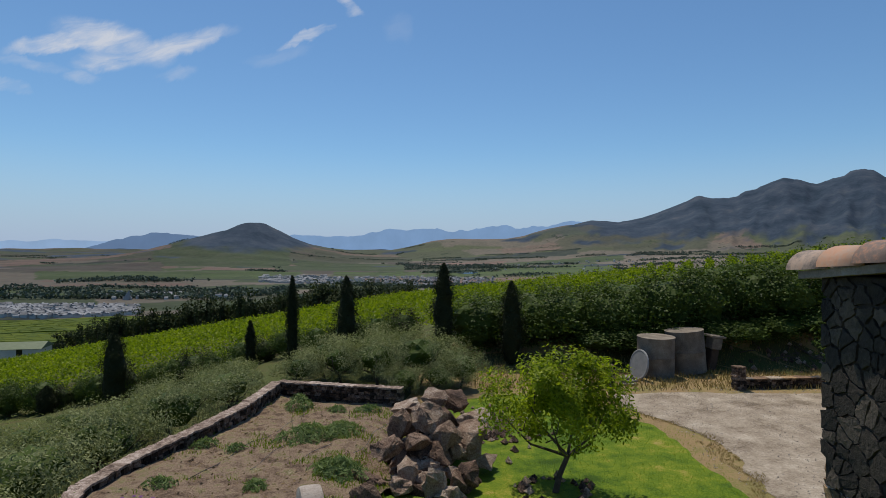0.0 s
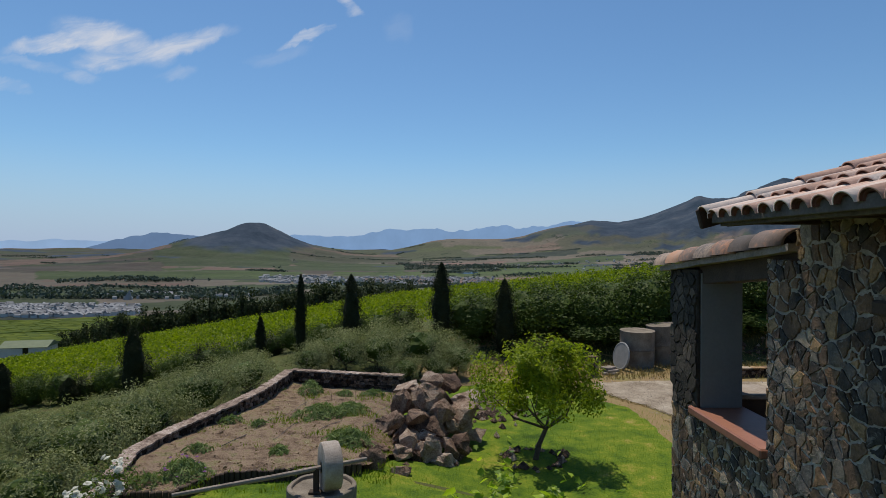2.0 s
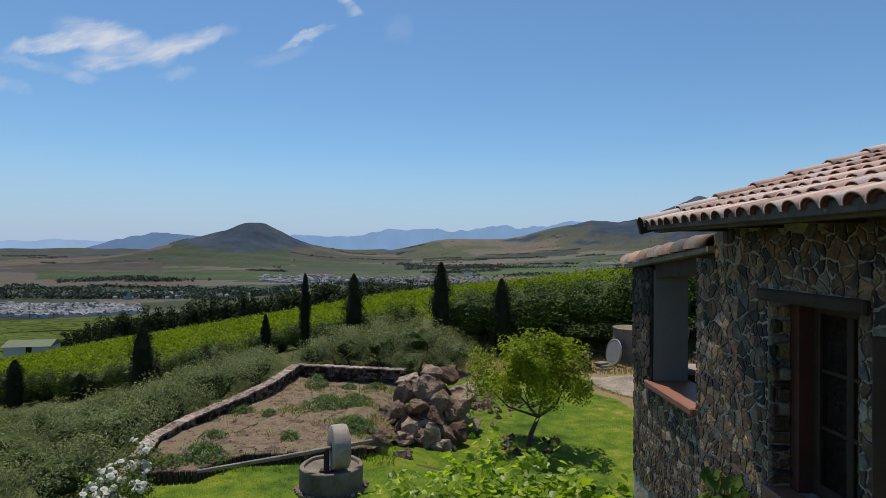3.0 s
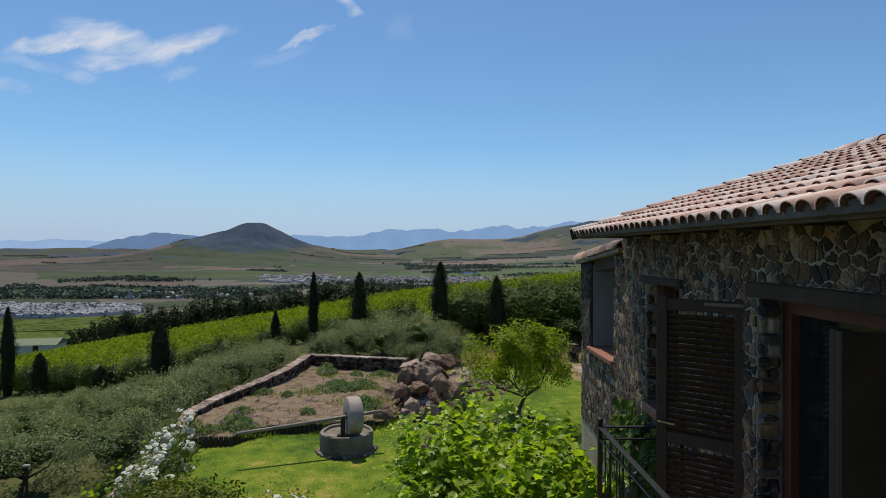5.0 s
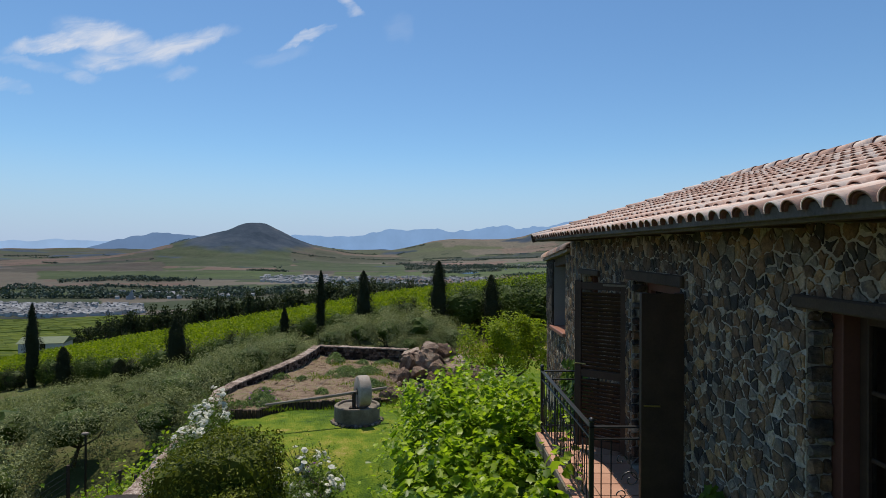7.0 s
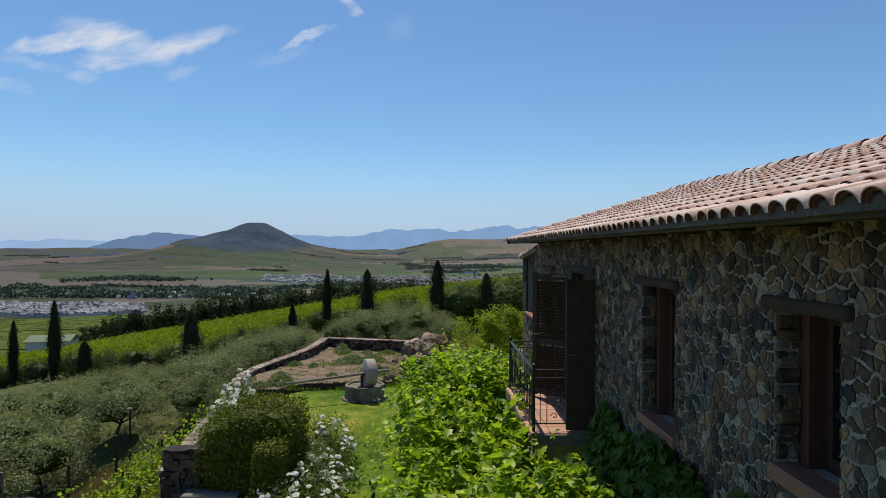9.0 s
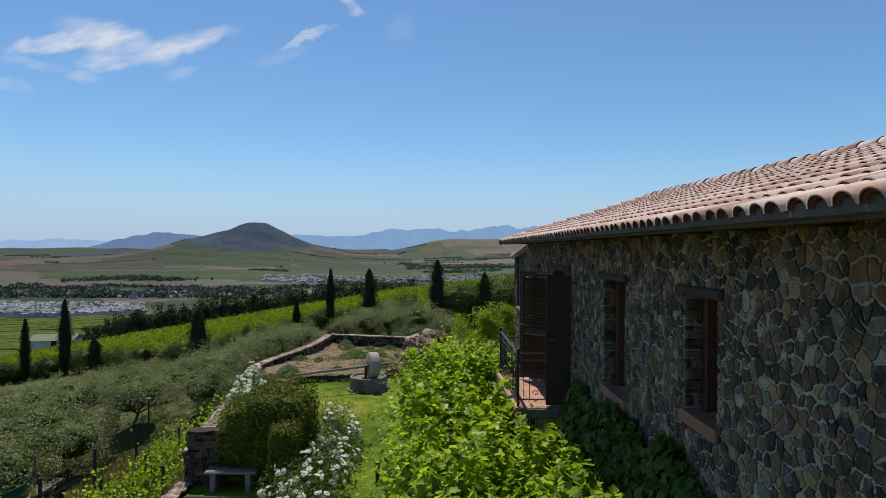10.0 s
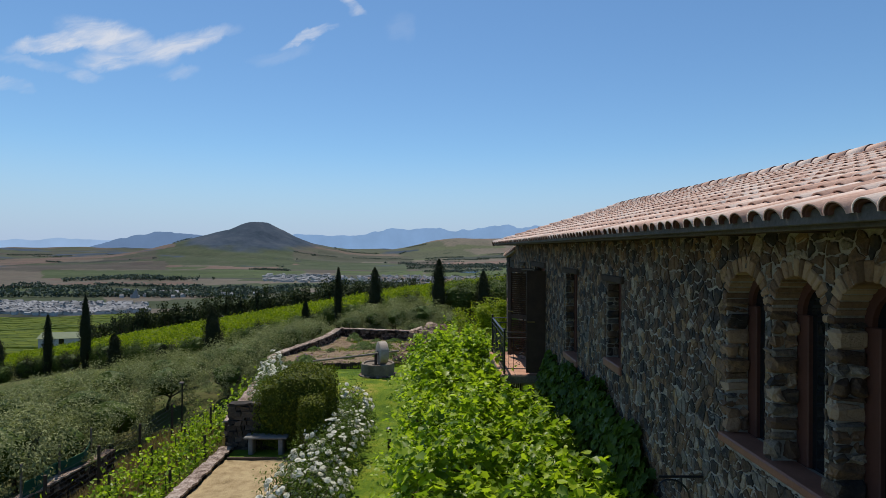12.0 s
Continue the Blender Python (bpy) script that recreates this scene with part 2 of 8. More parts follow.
M_TERRA = surface("terracotta_floor", [(0.3, (0.36, 0.19, 0.13)), (0.7, (0.50, 0.29, 0.20))], 3, 0.75, 10, 0.2, 0.003, vary=0.2)
M_CONC = surface("old_concrete", [(0.30, (0.080, 0.064, 0.049)), (0.5, (0.185, 0.155, 0.122)), (0.70, (0.30, 0.26, 0.21))], 2.2, 0.92, 14, 0.5, 0.012)
M_CAP = surface("wall_capping", [(0.25, (0.14, 0.11, 0.09)), (0.5, (0.30, 0.25, 0.21)), (0.75, (0.45, 0.40, 0.35))], 3.0, 0.95, 9, 0.8, 0.02, vary=0.2)
# stone with the shade of pier and bench wall put into its colour
M_SHADESTONE = surface("shaded_stone", [(0.25, (0.022, 0.018, 0.015)), (0.5, (0.050, 0.040, 0.031)), (0.75, (0.13, 0.10, 0.075))], 4, 0.9, 8, 0.9, 0.02, vary=0.4)
M_COPE = surface("wall_coping", [(0.34, (0.060, 0.040, 0.030)), (0.44, (0.185, 0.132, 0.102)), (0.54, (0.33, 0.255, 0.21)), (0.66, (0.56, 0.47, 0.41))], 6.0, 0.95, 4, 1.0, 0.04, vary=0.12)
M_BROWNSTONE = surface("brown_rubble", [(0.34, (0.018, 0.012, 0.009)), (0.46, (0.055, 0.036, 0.026)), (0.56, (0.12, 0.080, 0.058)), (0.68, (0.27, 0.20, 0.155))], 5.0, 0.92, 4, 1.0, 0.05, vary=0.35)
M_BOULDER = surface("ironstone_boulder", [(0.26, (0.034, 0.022, 0.017)), (0.40, (0.110, 0.066, 0.046)), (0.51, (0.215, 0.138, 0.096)), (0.61, (0.33, 0.235, 0.172)), (0.74, (0.50, 0.41, 0.33))], 3.2, 0.85, 8, 1.0, 0.07, vary=0.40)
M_BARK = surface("bark", [(0.3, (0.045, 0.034, 0.026)), (0.7, (0.13, 0.10, 0.075))], 6, 0.95, 8, 0.9, 0.02)
M_WHITE = surface("white_stone", [(0.3, (0.20, 0.20, 0.195)), (0.7, (0.34, 0.335, 0.32))], 4, 0.8, 12, 0.3, 0.005)
M_PETAL = foliage("white_petal", (0.66, 0.65, 0.56), (0.84, 0.83, 0.76), 0.6, 0.3, (1, 1, 0.92))
M_LILAC = foliage("lilac_petal", (0.20, 0.08, 0.24), (0.35, 0.16, 0.40), 0.6, 0.3, (1, 1, 1))
M_VINE = foliage("vine_leaf", (0.048, 0.115, 0.010), (0.41, 0.520, 0.040), 0.42, 0.45, spec=0.35)
# vine leaf again, the wall's shade put into its darker green
M_SHADEVINE = foliage("shade_vine_leaf", (0.030, 0.065, 0.010), (0.120, 0.175, 0.026), 0.5, 0.3)
M_OLIVE = foliage("olive_leaf", (0.090, 0.112, 0.046), (0.315, 0.340, 0.168), 0.65, 0.28, (1.2, 1.25, 0.8), spec=0.08)
M_ROSELEAF = foliage("rose_leaf", (0.035, 0.070, 0.012), (0.125, 0.175, 0.030), 0.5, 0.3)
M_CYPRESS = foliage("cypress_leaf", (0.014, 0.018, 0.008), (0.036, 0.044, 0.017), 0.7, 0.12)
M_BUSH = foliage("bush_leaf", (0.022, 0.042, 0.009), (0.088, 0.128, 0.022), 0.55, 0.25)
M_LEMON = foliage("young_leaf", (0.080, 0.130, 0.010), (0.31, 0.355, 0.024), 0.45, 0.45)
M_TOPIARY = foliage("clipped_leaf", (0.024, 0.042, 0.005), (0.190, 0.210, 0.018), 0.5, 0.15)
M_HERB = foliage("silver_leaf", (0.09, 0.14, 0.045), (0.23, 0.29, 0.11), 0.6, 0.3, (1.2, 1.3, 0.8))
M_ROW = foliage("vineyard_leaf", (0.060, 0.104, 0.005), (0.250, 0.305, 0.010), 0.5, 0.4, scale=0.5)
M_ROWFAR = foliage("far_vineyard_leaf", (0.050, 0.086, 0.008), (0.150, 0.185, 0.014), 0.7, 0.3, scale=0.05)
M_PINE = foliage("pine_leaf", (0.017, 0.027, 0.012), (0.050, 0.066, 0.027), 0.8, 0.15, scale=0.05)
# bluish green: the haze over far woods is put into the leaf colour
M_FARWOOD = foliage("hazed_wood_leaf", (0.055, 0.078, 0.066), (0.098, 0.125, 0.100), 0.9, 0.1, scale=0.02)
M_GRASS = foliage("grass_blade", (0.115, 0.180, 0.012), (0.175, 0.222, 0.02), 0.6, 0.35, scale=0.8)

# ---- building blocks ----
def mesh_of(name, verts, faces, smooth=False):
    me = bpy.data.meshes.new(name)
    me.from_pydata(verts, [], faces)
    if smooth:
        me.polygons.foreach_set("use_smooth", [True] * len(me.polygons))
    me.update()
    return me


def part(name, geo_, material, parent=None, label=""):
    """One mesh object, from a bmesh or a mesh, under a thing or a part."""
    if isinstance(geo_, bmesh.types.BMesh):
        me = bpy.data.meshes.new(name)
        bmesh.ops.recalc_face_normals(geo_, faces=geo_.faces)
        geo_.to_mesh(me)
        geo_.free()
    else:
        me = geo_
    if material is not None and not me.materials:
        me.materials.append(material)
    ob = new(name, me)
    if parent is not None:
        ob.parent = parent
    return tagged(ob, label)


def thing(name, at, label, category, group="", kind="", turn=0.0):
    ob = new(name)
    ob.empty_display_size = 0.2
    ob.matrix_world = pose(*at, 0, 0, turn)
    return tagged(ob, label, category, group, kind)


def box(bm, lo, hi, bevel=0.0):
    g = bmesh.ops.create_cube(bm, size=1.0)
    vs = g["verts"]
    c, s = [(a + b) / 2 for a, b in zip(lo, hi)], [b - a for a, b in zip(lo, hi)]
    for v in vs:
        v.co = Vector((c[0] + v.co.x * s[0], c[1] + v.co.y * s[1], c[2] + v.co.z * s[2]))
    if bevel:
        es = list({e for v in vs for e in v.link_edges})
        bmesh.ops.bevel(bm, geom=es, offset=bevel, segments=1, affect="EDGES")
    return vs


def tube(bm, pts, radii, sides=6, cap=True):
    """A tapered tube along points."""
    rings = []
    for i, p in enumerate(pts):
        p = Vector(p)
        d = Vector(pts[min(i + 1, len(pts) - 1)]) - Vector(pts[max(i - 1, 0)])
        q = d.to_track_quat("Z", "Y")
        r = radii[i] if hasattr(radii, "__len__") else radii
        rings.append([bm.verts.new(p + q @ Vector((r * math.cos(2 * math.pi * k / sides), r * math.sin(2 * math.pi * k / sides), 0))) for k in range(sides)])
    for a, b in zip(rings, rings[1:]):
        for k in range(sides):
            bm.faces.new((a[k], a[(k + 1) % sides], b[(k + 1) % sides], b[k]))
    if cap:
        bm.faces.new(rings[0][::-1])
        bm.faces.new(rings[-1])


def lathe(bm, profile, sides=32, centre=(0, 0, 0)):
    """A body turned round z from (radius, height) pairs, closed at both ends."""
    rings = [[bm.verts.new((centre[0] + r * math.cos(2 * math.pi * k / sides), centre[1] + r * math.sin(2 * math.pi * k / sides), centre[2] + z)) for k in range(sides)] for r, z in profile]
    for a, b in zip(rings, rings[1:]):
        for k in range(sides):
            bm.faces.new((a[k], a[(k + 1) % sides], b[(k + 1) % sides], b[k]))
    bm.faces.new(rings[0][::-1])
    bm.faces.new(rings[-1])


def fbm(x, y, z=0.0, octaves=4):
    return noise.fractal(Vector((x, y, z)), 1.0, 2.0, octaves, noise_basis="PERLIN_ORIGINAL")


def step(a, b, v):
    t = min(1.0, max(0.0, (v - a) / (b - a)))
    return t * t * (3 - 2 * t)


# ---- the ground: terrace, hillside, valley and mountains in one sheet ----
# skyline of the massif: direction, height over distance
MASSIF_U = (0.15, 0.262, 0.289, 0.308, 0.347, 0.378, 0.403, 0.426, 0.438, 0.446, 0.455, 0.467, 0.495, 0.509, 0.522, 0.538, 0.555, 0.573, 0.588, 0.602, 0.616, 0.634, 0.646, 0.657, 0.673, 0.691, 0.699, 0.712, 0.726, 0.741, 0.755, 0.762, 0.83, 0.95, 1.1, 1.4)
MASSIF_T = (0.0, 0.0472, 0.0491, 0.0473, 0.0549, 0.0653, 0.0748, 0.0844, 0.091, 0.0925, 0.0901, 0.0882, 0.0892, 0.0921, 0.1006, 0.1035, 0.1111, 0.1188, 0.1236, 0.1217, 0.1198, 0.1145, 0.1132, 0.118, 0.1228, 0.1276, 0.1342, 0.1381, 0.1393, 0.1362, 0.1286, 0.1248, 0.122, 0.1, 0.06, 0.0)


# the walled edge of the terrace
TERRACE_Y, TERRACE_X = (2.5, 5.2, 8.0, 10.6, 12.2, 14.0, 15.8, 18.2, 21.5), (-5.3, -5.7, -6.05, -6.45, -6.8, -6.55, -6.05, -5.55, -5.35)


def knoll(x, y):
    """The lawn swells up round the mill and before the soil bed."""
    if not 4.6 < y < 14.5:
        return 0.0
    side = 4.0 - 3.4 * step(9.0, 11.5, y)
    return 0.55 * step(4.6, 7.2, y) * (1 - 0.2 * step(9.4, 11.2, y)) * step(14.5, 11.8, y) * step(side + 1.2, side - 1.8, x)


def hillside(x, y):
    """The slope on which the garden stands, before it drops into the valley."""
    h = (0.18 if x < -5 else 0.12) * (x + 5) - 0.04 * max(0.0, y - 30)
    edge = float(np.interp(y, TERRACE_Y, TERRACE_X))
    terrace = step(31, 27, y) * step(edge - 0.35, edge + 0.35, x)
    h = h * (1 - terrace) + knoll(x, y) * terrace
    if y < 12:
        h -= 0.9 * step(edge - 0.1, edge - 1.0, x) * step(12, 8, y)
    h -= 0.65 * step(24, 30, y) * step(50, 37, y) * step(-8, -14, x) * step(-30, -22, x)
    return h + 0.12 * fbm(x * 0.15, y * 0.15) * (1 - terrace)


def height(x, y):
    r = math.hypot(x, y)
    h = hillside(x, y)
    crest = 100 - 0.45 * x
    fall = max(0.0, y - crest) if y > 0 else 0.0
    near = h - 0.22 * fall
    side = max(0.0, -x - 150, x - 150, -y - 80)
    near -= 0.2 * side
    u = x / max(y, 1.0) if y > 0 else (3.0 if x > 0 else -3.0)
    far = -72 + 6 * fbm(x / 400, y / 400)
    far += (r > 1500) * ((max(0.0, r - 1500) / 2500) ** 1.3) * (48 + 84 * step(-0.1, 0.45, u)) * (1 + 0.25 * fbm(x / 700, y / 700, 3))
    h = max(near, far) if r > 60 else near
    d = near - far
    if r > 60 and abs(d) < 12:
        h += (12 - abs(d)) ** 2 / 48
    if r > 1800 and y > 0:
        k = step(1800, 2600, r)
        # lone hill and the ridge behind it
        dx, dy = x + 0.297 * 3200, y - 3200
        q = math.hypot(dx / 195, dy / 420)
        h += k * 158 * max(0.0, 1.12 / (1 + q ** 1.9) - 0.12) * (1 + 0.10 * fbm(x / 120, y / 120, 2))
        h += k * 55 * math.exp(-((dx + 300) / 210) ** 2 - (dy / 500) ** 2)
        # the swell of farmland from which it rises
        h += k * 26 * math.exp(-((x + 0.24 * 3300) / 560) ** 2 - ((y - 3400) / 520) ** 2)
        # rounded vineyard hills in the middle and to the right
        h += k * 88 * math.exp(-((x - 0.03 * 3400) / 330) ** 2 - ((y - 3600) / 400) ** 2)
        h += k * 118 * math.exp(-((x - 0.225 * 3700) / 430) ** 2 - ((y - 3700) / 420) ** 2)
        # mountain massif
        top = float(np.interp(u, MASSIF_U, MASSIF_T)) if u > 0.15 else 0.0
        spur = abs(fbm(u * 13, r / 900, 5, 7))
        g = step(2700, 4450, r)
        g = g ** (1.25 + 0.9 * spur)
        want = top * y * (1 + 0.012 * fbm(u * 90, r / 300, 1, 4))
        h = h * (1 - g * step(0.15, 0.3, u)) + want * g
    return h


def bushland(x, y):
    """1 where bush and rock cover the lone hill and the massif, 0 on farmland."""
    r = math.hypot(x, y)
    if r < 2200 or y <= 0:
        return 0.0
    n = 0.25 * fbm(x / 150, y / 150, 6, 5)
    q = math.hypot((x + 0.297 * 3200) / 225, (y - 3200) / 400)
    u = x / y
    g = step(2900, 4300, r) * step(0.16, 0.36, u)
    k = math.hypot((x - 0.24 * 3700) / 420, (y - 3800) / 430)
    return max(step(1.5, 1.15, q + n), step(0.16, 0.34, g + n), 0.35 * step(1.15, 0.9, k + n), step(0.55, 0.75, fbm(x / 330, y / 230, 11, 4) + 0.35 * step(2400, 3400, r)))


GREEN, LUSH, CLAY, UMBER, STRAW, SCRUB, WOOD = (0.082, 0.108, 0.050), (0.100, 0.138, 0.050), (0.25, 0.17, 0.125), (0.125, 0.105, 0.082), (0.22, 0.185, 0.135), (0.100, 0.105, 0.066), (0.055, 0.068, 0.052)
CROPS = (GREEN, LUSH, CLAY, UMBER, STRAW, SCRUB, WOOD)
# the large fields: bearings from and to, near and far edge at the first bearing, near and far edge at the second, crop
WEST_FIELDS = [(-0.75, -0.44, 2000, 2400, 2750, 3350, 2), (-0.70, -0.45, 1800, 2080, 1900, 2300, 3), (-0.47, -0.24, 2150, 2900, 2150, 3000, 0), (-0.66, -0.22, 1480, 1800, 1520, 1900, 1), (-0.56, -0.37, 800, 950, 900, 1100, 4), (-0.36, -0.26, 880, 1080, 900, 1150, 5)]
EAST_FIELDS = [(-0.02, 0.12, 2330, 2560, 2420, 2700, 2), (0.02, 0.24, 2760, 2900, 2850, 3050, 6), (0.12, 0.32, 2300, 2600, 2400, 2750, 0), (-0.08, 0.03, 2560, 2700, 2560, 2720, 3), (0.30, 0.46, 2900, 3050, 2800, 3000, 5),
          (-0.20, -0.04, 2700, 3150, 2600, 3000, 5), (-0.23, -0.05, 2050, 2600, 1950, 2450, 0), (-0.03, 0.08, 1950, 2200, 2000, 2250, 5), (0.11, 0.30, 1720, 2050, 1800, 2150, 1), (0.09, 0.30, 1330, 1620, 1400, 1660, 2), (0.27, 0.50, 1750, 2750, 1900, 2600, 4), (-0.02, 0.11, 1660, 1850, 1680, 1900, 1), (0.30, 0.50, 1350, 1650, 1380, 1700, 1), (-0.17, -0.02, 1680, 1930, 1700, 1940, 1)]
_g = np.random.default_rng(400)
STRIPS = np.cumsum(np.concatenate(([550], _g.uniform(70, 230, 40))))
PLOTS = [np.cumsum(np.concatenate(([-4600], _g.uniform(110, 520, 40)))) for _ in range(41)]
SOWN = _g.choice(7, size=(42, 42), p=(0.22, 0.12, 0.14, 0.10, 0.17, 0.15, 0.10))


def land_use(x, y):
    """The crop that grows at a place of the valley floor: named fields, and a patchwork of plots between them."""
    if y < 500:
        return SCRUB
    u = x / y + 0.006 * fbm(x / 90, y / 90, 7)
    dim = 0.56 + 0.18 * step(-0.48, -0.25, u) + 0.18 * step(-0.16, 0.0, u)   # the western plain is greener and darker
    for u0, u1, a0, a1, b0, b1, k in WEST_FIELDS + EAST_FIELDS:
        t = (u - u0) / (u1 - u0)
        if 0 < t < 1 and a0 + (b0 - a0) * t < y < a1 + (b1 - a1) * t:
            shade = (1 + 0.12 * math.sin(y / 37 + k)) * dim
            return tuple(c * shade for c in CROPS[k])
    xr, yr = x + 0.18 * y + 50 * fbm(x / 500, y / 500, 8), y - 0.12 * x + 60 * fbm(x / 500, y / 500, 9)
    i = int(np.searchsorted(STRIPS, yr))
    j = int(np.searchsorted(PLOTS[min(i, 40)], xr))
    crop = CROPS[int(SOWN[min(i, 41), min(j, 41)])]
    dry = 0.42 * step(2300, 3000, y)
    return tuple((c * (1 - dry) + d * dry) * dim for c, d in zip(crop, (0.140, 0.128, 0.085)))


def build_ground():
    verts, faces = [], []
    radii = [0.0] + list(np.geomspace(1.5, 600, 130)) + list(np.geomspace(612, 4880, 190))
    az = list(np.arange(-48, -41, 0.35)) + list(np.arange(-41, 43, 0.19)) + list(np.arange(43, 50, 0.35)) + list(np.arange(50, 312, 4.0))
    n = len(az)
    for r in radii[1:]:
        for a in az:
            x, y = r * math.sin(radians(a)), r * math.cos(radians(a))
            verts.append((x, y, height(x, y)))
    for i in range(len(radii) - 2):
        for k in range(n):
            a, b = i * n + k, i * n + (k + 1) % n
            faces.append((a, b, b + n, a + n))
    verts.append((0, 0, height(0, 0)))
    for k in range(n):
        faces.append((len(verts) - 1, (k + 1) % n, k))
    me = mesh_of("ground", verts, faces, True)
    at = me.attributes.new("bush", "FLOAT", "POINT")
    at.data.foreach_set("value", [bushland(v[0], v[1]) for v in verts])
    use = me.attributes.new("land_use", "FLOAT_COLOR", "POINT")
    use.data.foreach_set("color", [c for v in verts for c in (*land_use(v[0], v[1]), 1.0)])
    m, nt, bs = base("land")
    p = place(nt)
    ln = nt.nodes.new("ShaderNodeVectorMath")
    ln.operation = "LENGTH"
    nt.links.new(p, ln.inputs[0])
    sep = nt.nodes.new("ShaderNodeSeparateXYZ")
    nt.links.new(p, sep.inputs[0])
    # hillside: dry grass and bare earth
    n1 = tex(nt, "Noise", 0.5, p, Detail=6, Roughness=0.65)
    n2 = tex(nt, "Noise", 9, p, Detail=5)
    f = mathn(nt, "ADD", mathn(nt, "MULTIPLY", n1.outputs["Fac"], 0.65), mathn(nt, "MULTIPLY", n2.outputs["Fac"], 0.35))
    slope = ramp(nt, f, [(0.35, (0.07, 0.06, 0.03)), (0.47, (0.085, 0.085, 0.032)), (0.56, (0.065, 0.085, 0.026)), (0.68, (0.17, 0.135, 0.065))])
    # valley: a patchwork of fields
    warp = tex(nt, "Noise", 0.003, p, Detail=3)
    wv = nt.nodes.new("ShaderNodeVectorMath")
    wv.operation = "SCALE"
    wv.inputs["Scale"].default_value = 160
    nt.links.new(warp.outputs["Color"], wv.inputs[0])
    ad = nt.nodes.new("ShaderNodeVectorMath")
    nt.links.new(p, ad.inputs[0])
    nt.links.new(wv.outputs[0], ad.inputs[1])
    mpn = nt.nodes.new("ShaderNodeMapping")
    mpn.inputs["Scale"].default_value = (0.8, 0.9, 0.0)
    mpn.inputs["Rotation"].default_value = (0, 0, 0.35)
    nt.links.new(ad.outputs[0], mpn.inputs[0])
    la = nt.nodes.new("ShaderNodeAttribute")
    la.attribute_name = "land_use"
    patch = tex(nt, "Noise", 0.012, p, Detail=8, Roughness=0.68)
    fields = mixc(nt, ramp(nt, patch.outputs["Fac"], [(0.40, (0, 0, 0)), (0.70, (0.55, 0.55, 0.55))]), la.outputs["Color"], SCRUB)
    # a bluish multiplier lays the air's haze into the field colours
    fields = mixc(nt, 1.0, fields, ramp(nt, tex(nt, "Noise", 0.06, p, Detail=5).outputs["Fac"], [(0.3, (0.70, 0.72, 0.86)), (0.7, (0.95, 0.95, 1.06))]), "MULTIPLY")
    scrub = tex(nt, "Noise", 0.007, p, Detail=8, Roughness=0.72)
    fields = mixc(nt, mathn(nt, "MULTIPLY", mathn(nt, "GREATER_THAN", scrub.outputs["Fac"], 0.61), 0.8), fields, (0.034, 0.046, 0.028))
    # green vineyard blocks at the foot of the hill
    blk = tex(nt, "Voronoi", 0.011, mpn.outputs[0])
    s2 = nt.nodes.new("ShaderNodeSeparateColor")
    nt.links.new(blk.outputs["Color"], s2.inputs[0])
    stripes = tex(nt, "Wave", 0.35, mpn.outputs[0], Distortion=1.5)
    greens = ramp(nt, s2.outputs[0], [(0.0, (0.115, 0.185, 0.008)), (0.5, (0.155, 0.22, 0.010)), (0.85, (0.085, 0.14, 0.012)), (0.97, (0.24, 0.17, 0.09))])
    greens = mixc(nt, mathn(nt, "MULTIPLY", stripes.outputs["Fac"], 0.5), greens, (0.05, 0.085, 0.008))
    lane = nt.nodes.new("ShaderNodeTexVoronoi")
    lane.feature = "DISTANCE_TO_EDGE"
    lane.inputs["Scale"].default_value = 0.011
    nt.links.new(mpn.outputs[0], lane.inputs["Vector"])
    greens = mixc(nt, mathn(nt, "LESS_THAN", lane.outputs["Distance"], 0.035), greens, (0.17, 0.13, 0.07))
    nf = nt.nodes.new("ShaderNodeMapRange")
    nf.inputs["From Min"].default_value, nf.inputs["From Max"].default_value = 650, 740
    nt.links.new(ln.outputs["Value"], nf.inputs["Value"])
    fields = mixc(nt, nf.outputs[0], greens, fields)
    # mountains: bush and rock above the fields, haze's blue put into their colour
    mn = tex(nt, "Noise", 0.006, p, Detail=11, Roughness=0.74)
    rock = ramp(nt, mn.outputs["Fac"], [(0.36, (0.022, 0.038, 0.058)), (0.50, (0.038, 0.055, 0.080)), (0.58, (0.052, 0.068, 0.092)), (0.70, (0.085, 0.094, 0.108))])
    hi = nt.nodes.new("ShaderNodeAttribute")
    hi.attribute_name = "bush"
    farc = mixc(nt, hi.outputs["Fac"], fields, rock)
    out = nt.nodes.new("ShaderNodeMapRange")
    out.inputs["From Min"].default_value, out.inputs["From Max"].default_value = 130, 240
    nt.links.new(ln.outputs["Value"], out.inputs["Value"])
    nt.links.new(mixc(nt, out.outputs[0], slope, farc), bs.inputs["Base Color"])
    bs.inputs["Roughness"].default_value, bs.inputs["Specular IOR Level"].default_value = 1.0, 0.1
    bump(nt, bs, n2.outputs["Fac"], 0.5, 0.03)
    me.materials.append(m)
    tagged(new("ground", me), "dry grassy hillside falling to a wide valley of fields", "ground", kind="structure")


build_ground()

# ---- the stone house ----
WX, EAVE_Z, RIDGE_X, RIDGE_Z, EAVE_X = 2.6, 5.688, 5.29, 6.69, 2.03
FAR_Y, NEAR_Y = 1.85, -17.0
# openings in the long wall: far y, near y, bottom, top
W_ZERO, DOOR, W_ONE, W_TWO = (1.10, 0.20, 3.86, 5.17), (-1.16, -2.52, 3.10, 5.19), (-4.36, -5.26, 3.86, 5.18), (-6.80, -7.42, 4.20, 5.17)
ARCHES = [(-9.94 - 0.60 * i, -10.45 - 0.60 * i, 4.22, 5.42) for i in range(5)]
rng = np.random.default_rng(7)


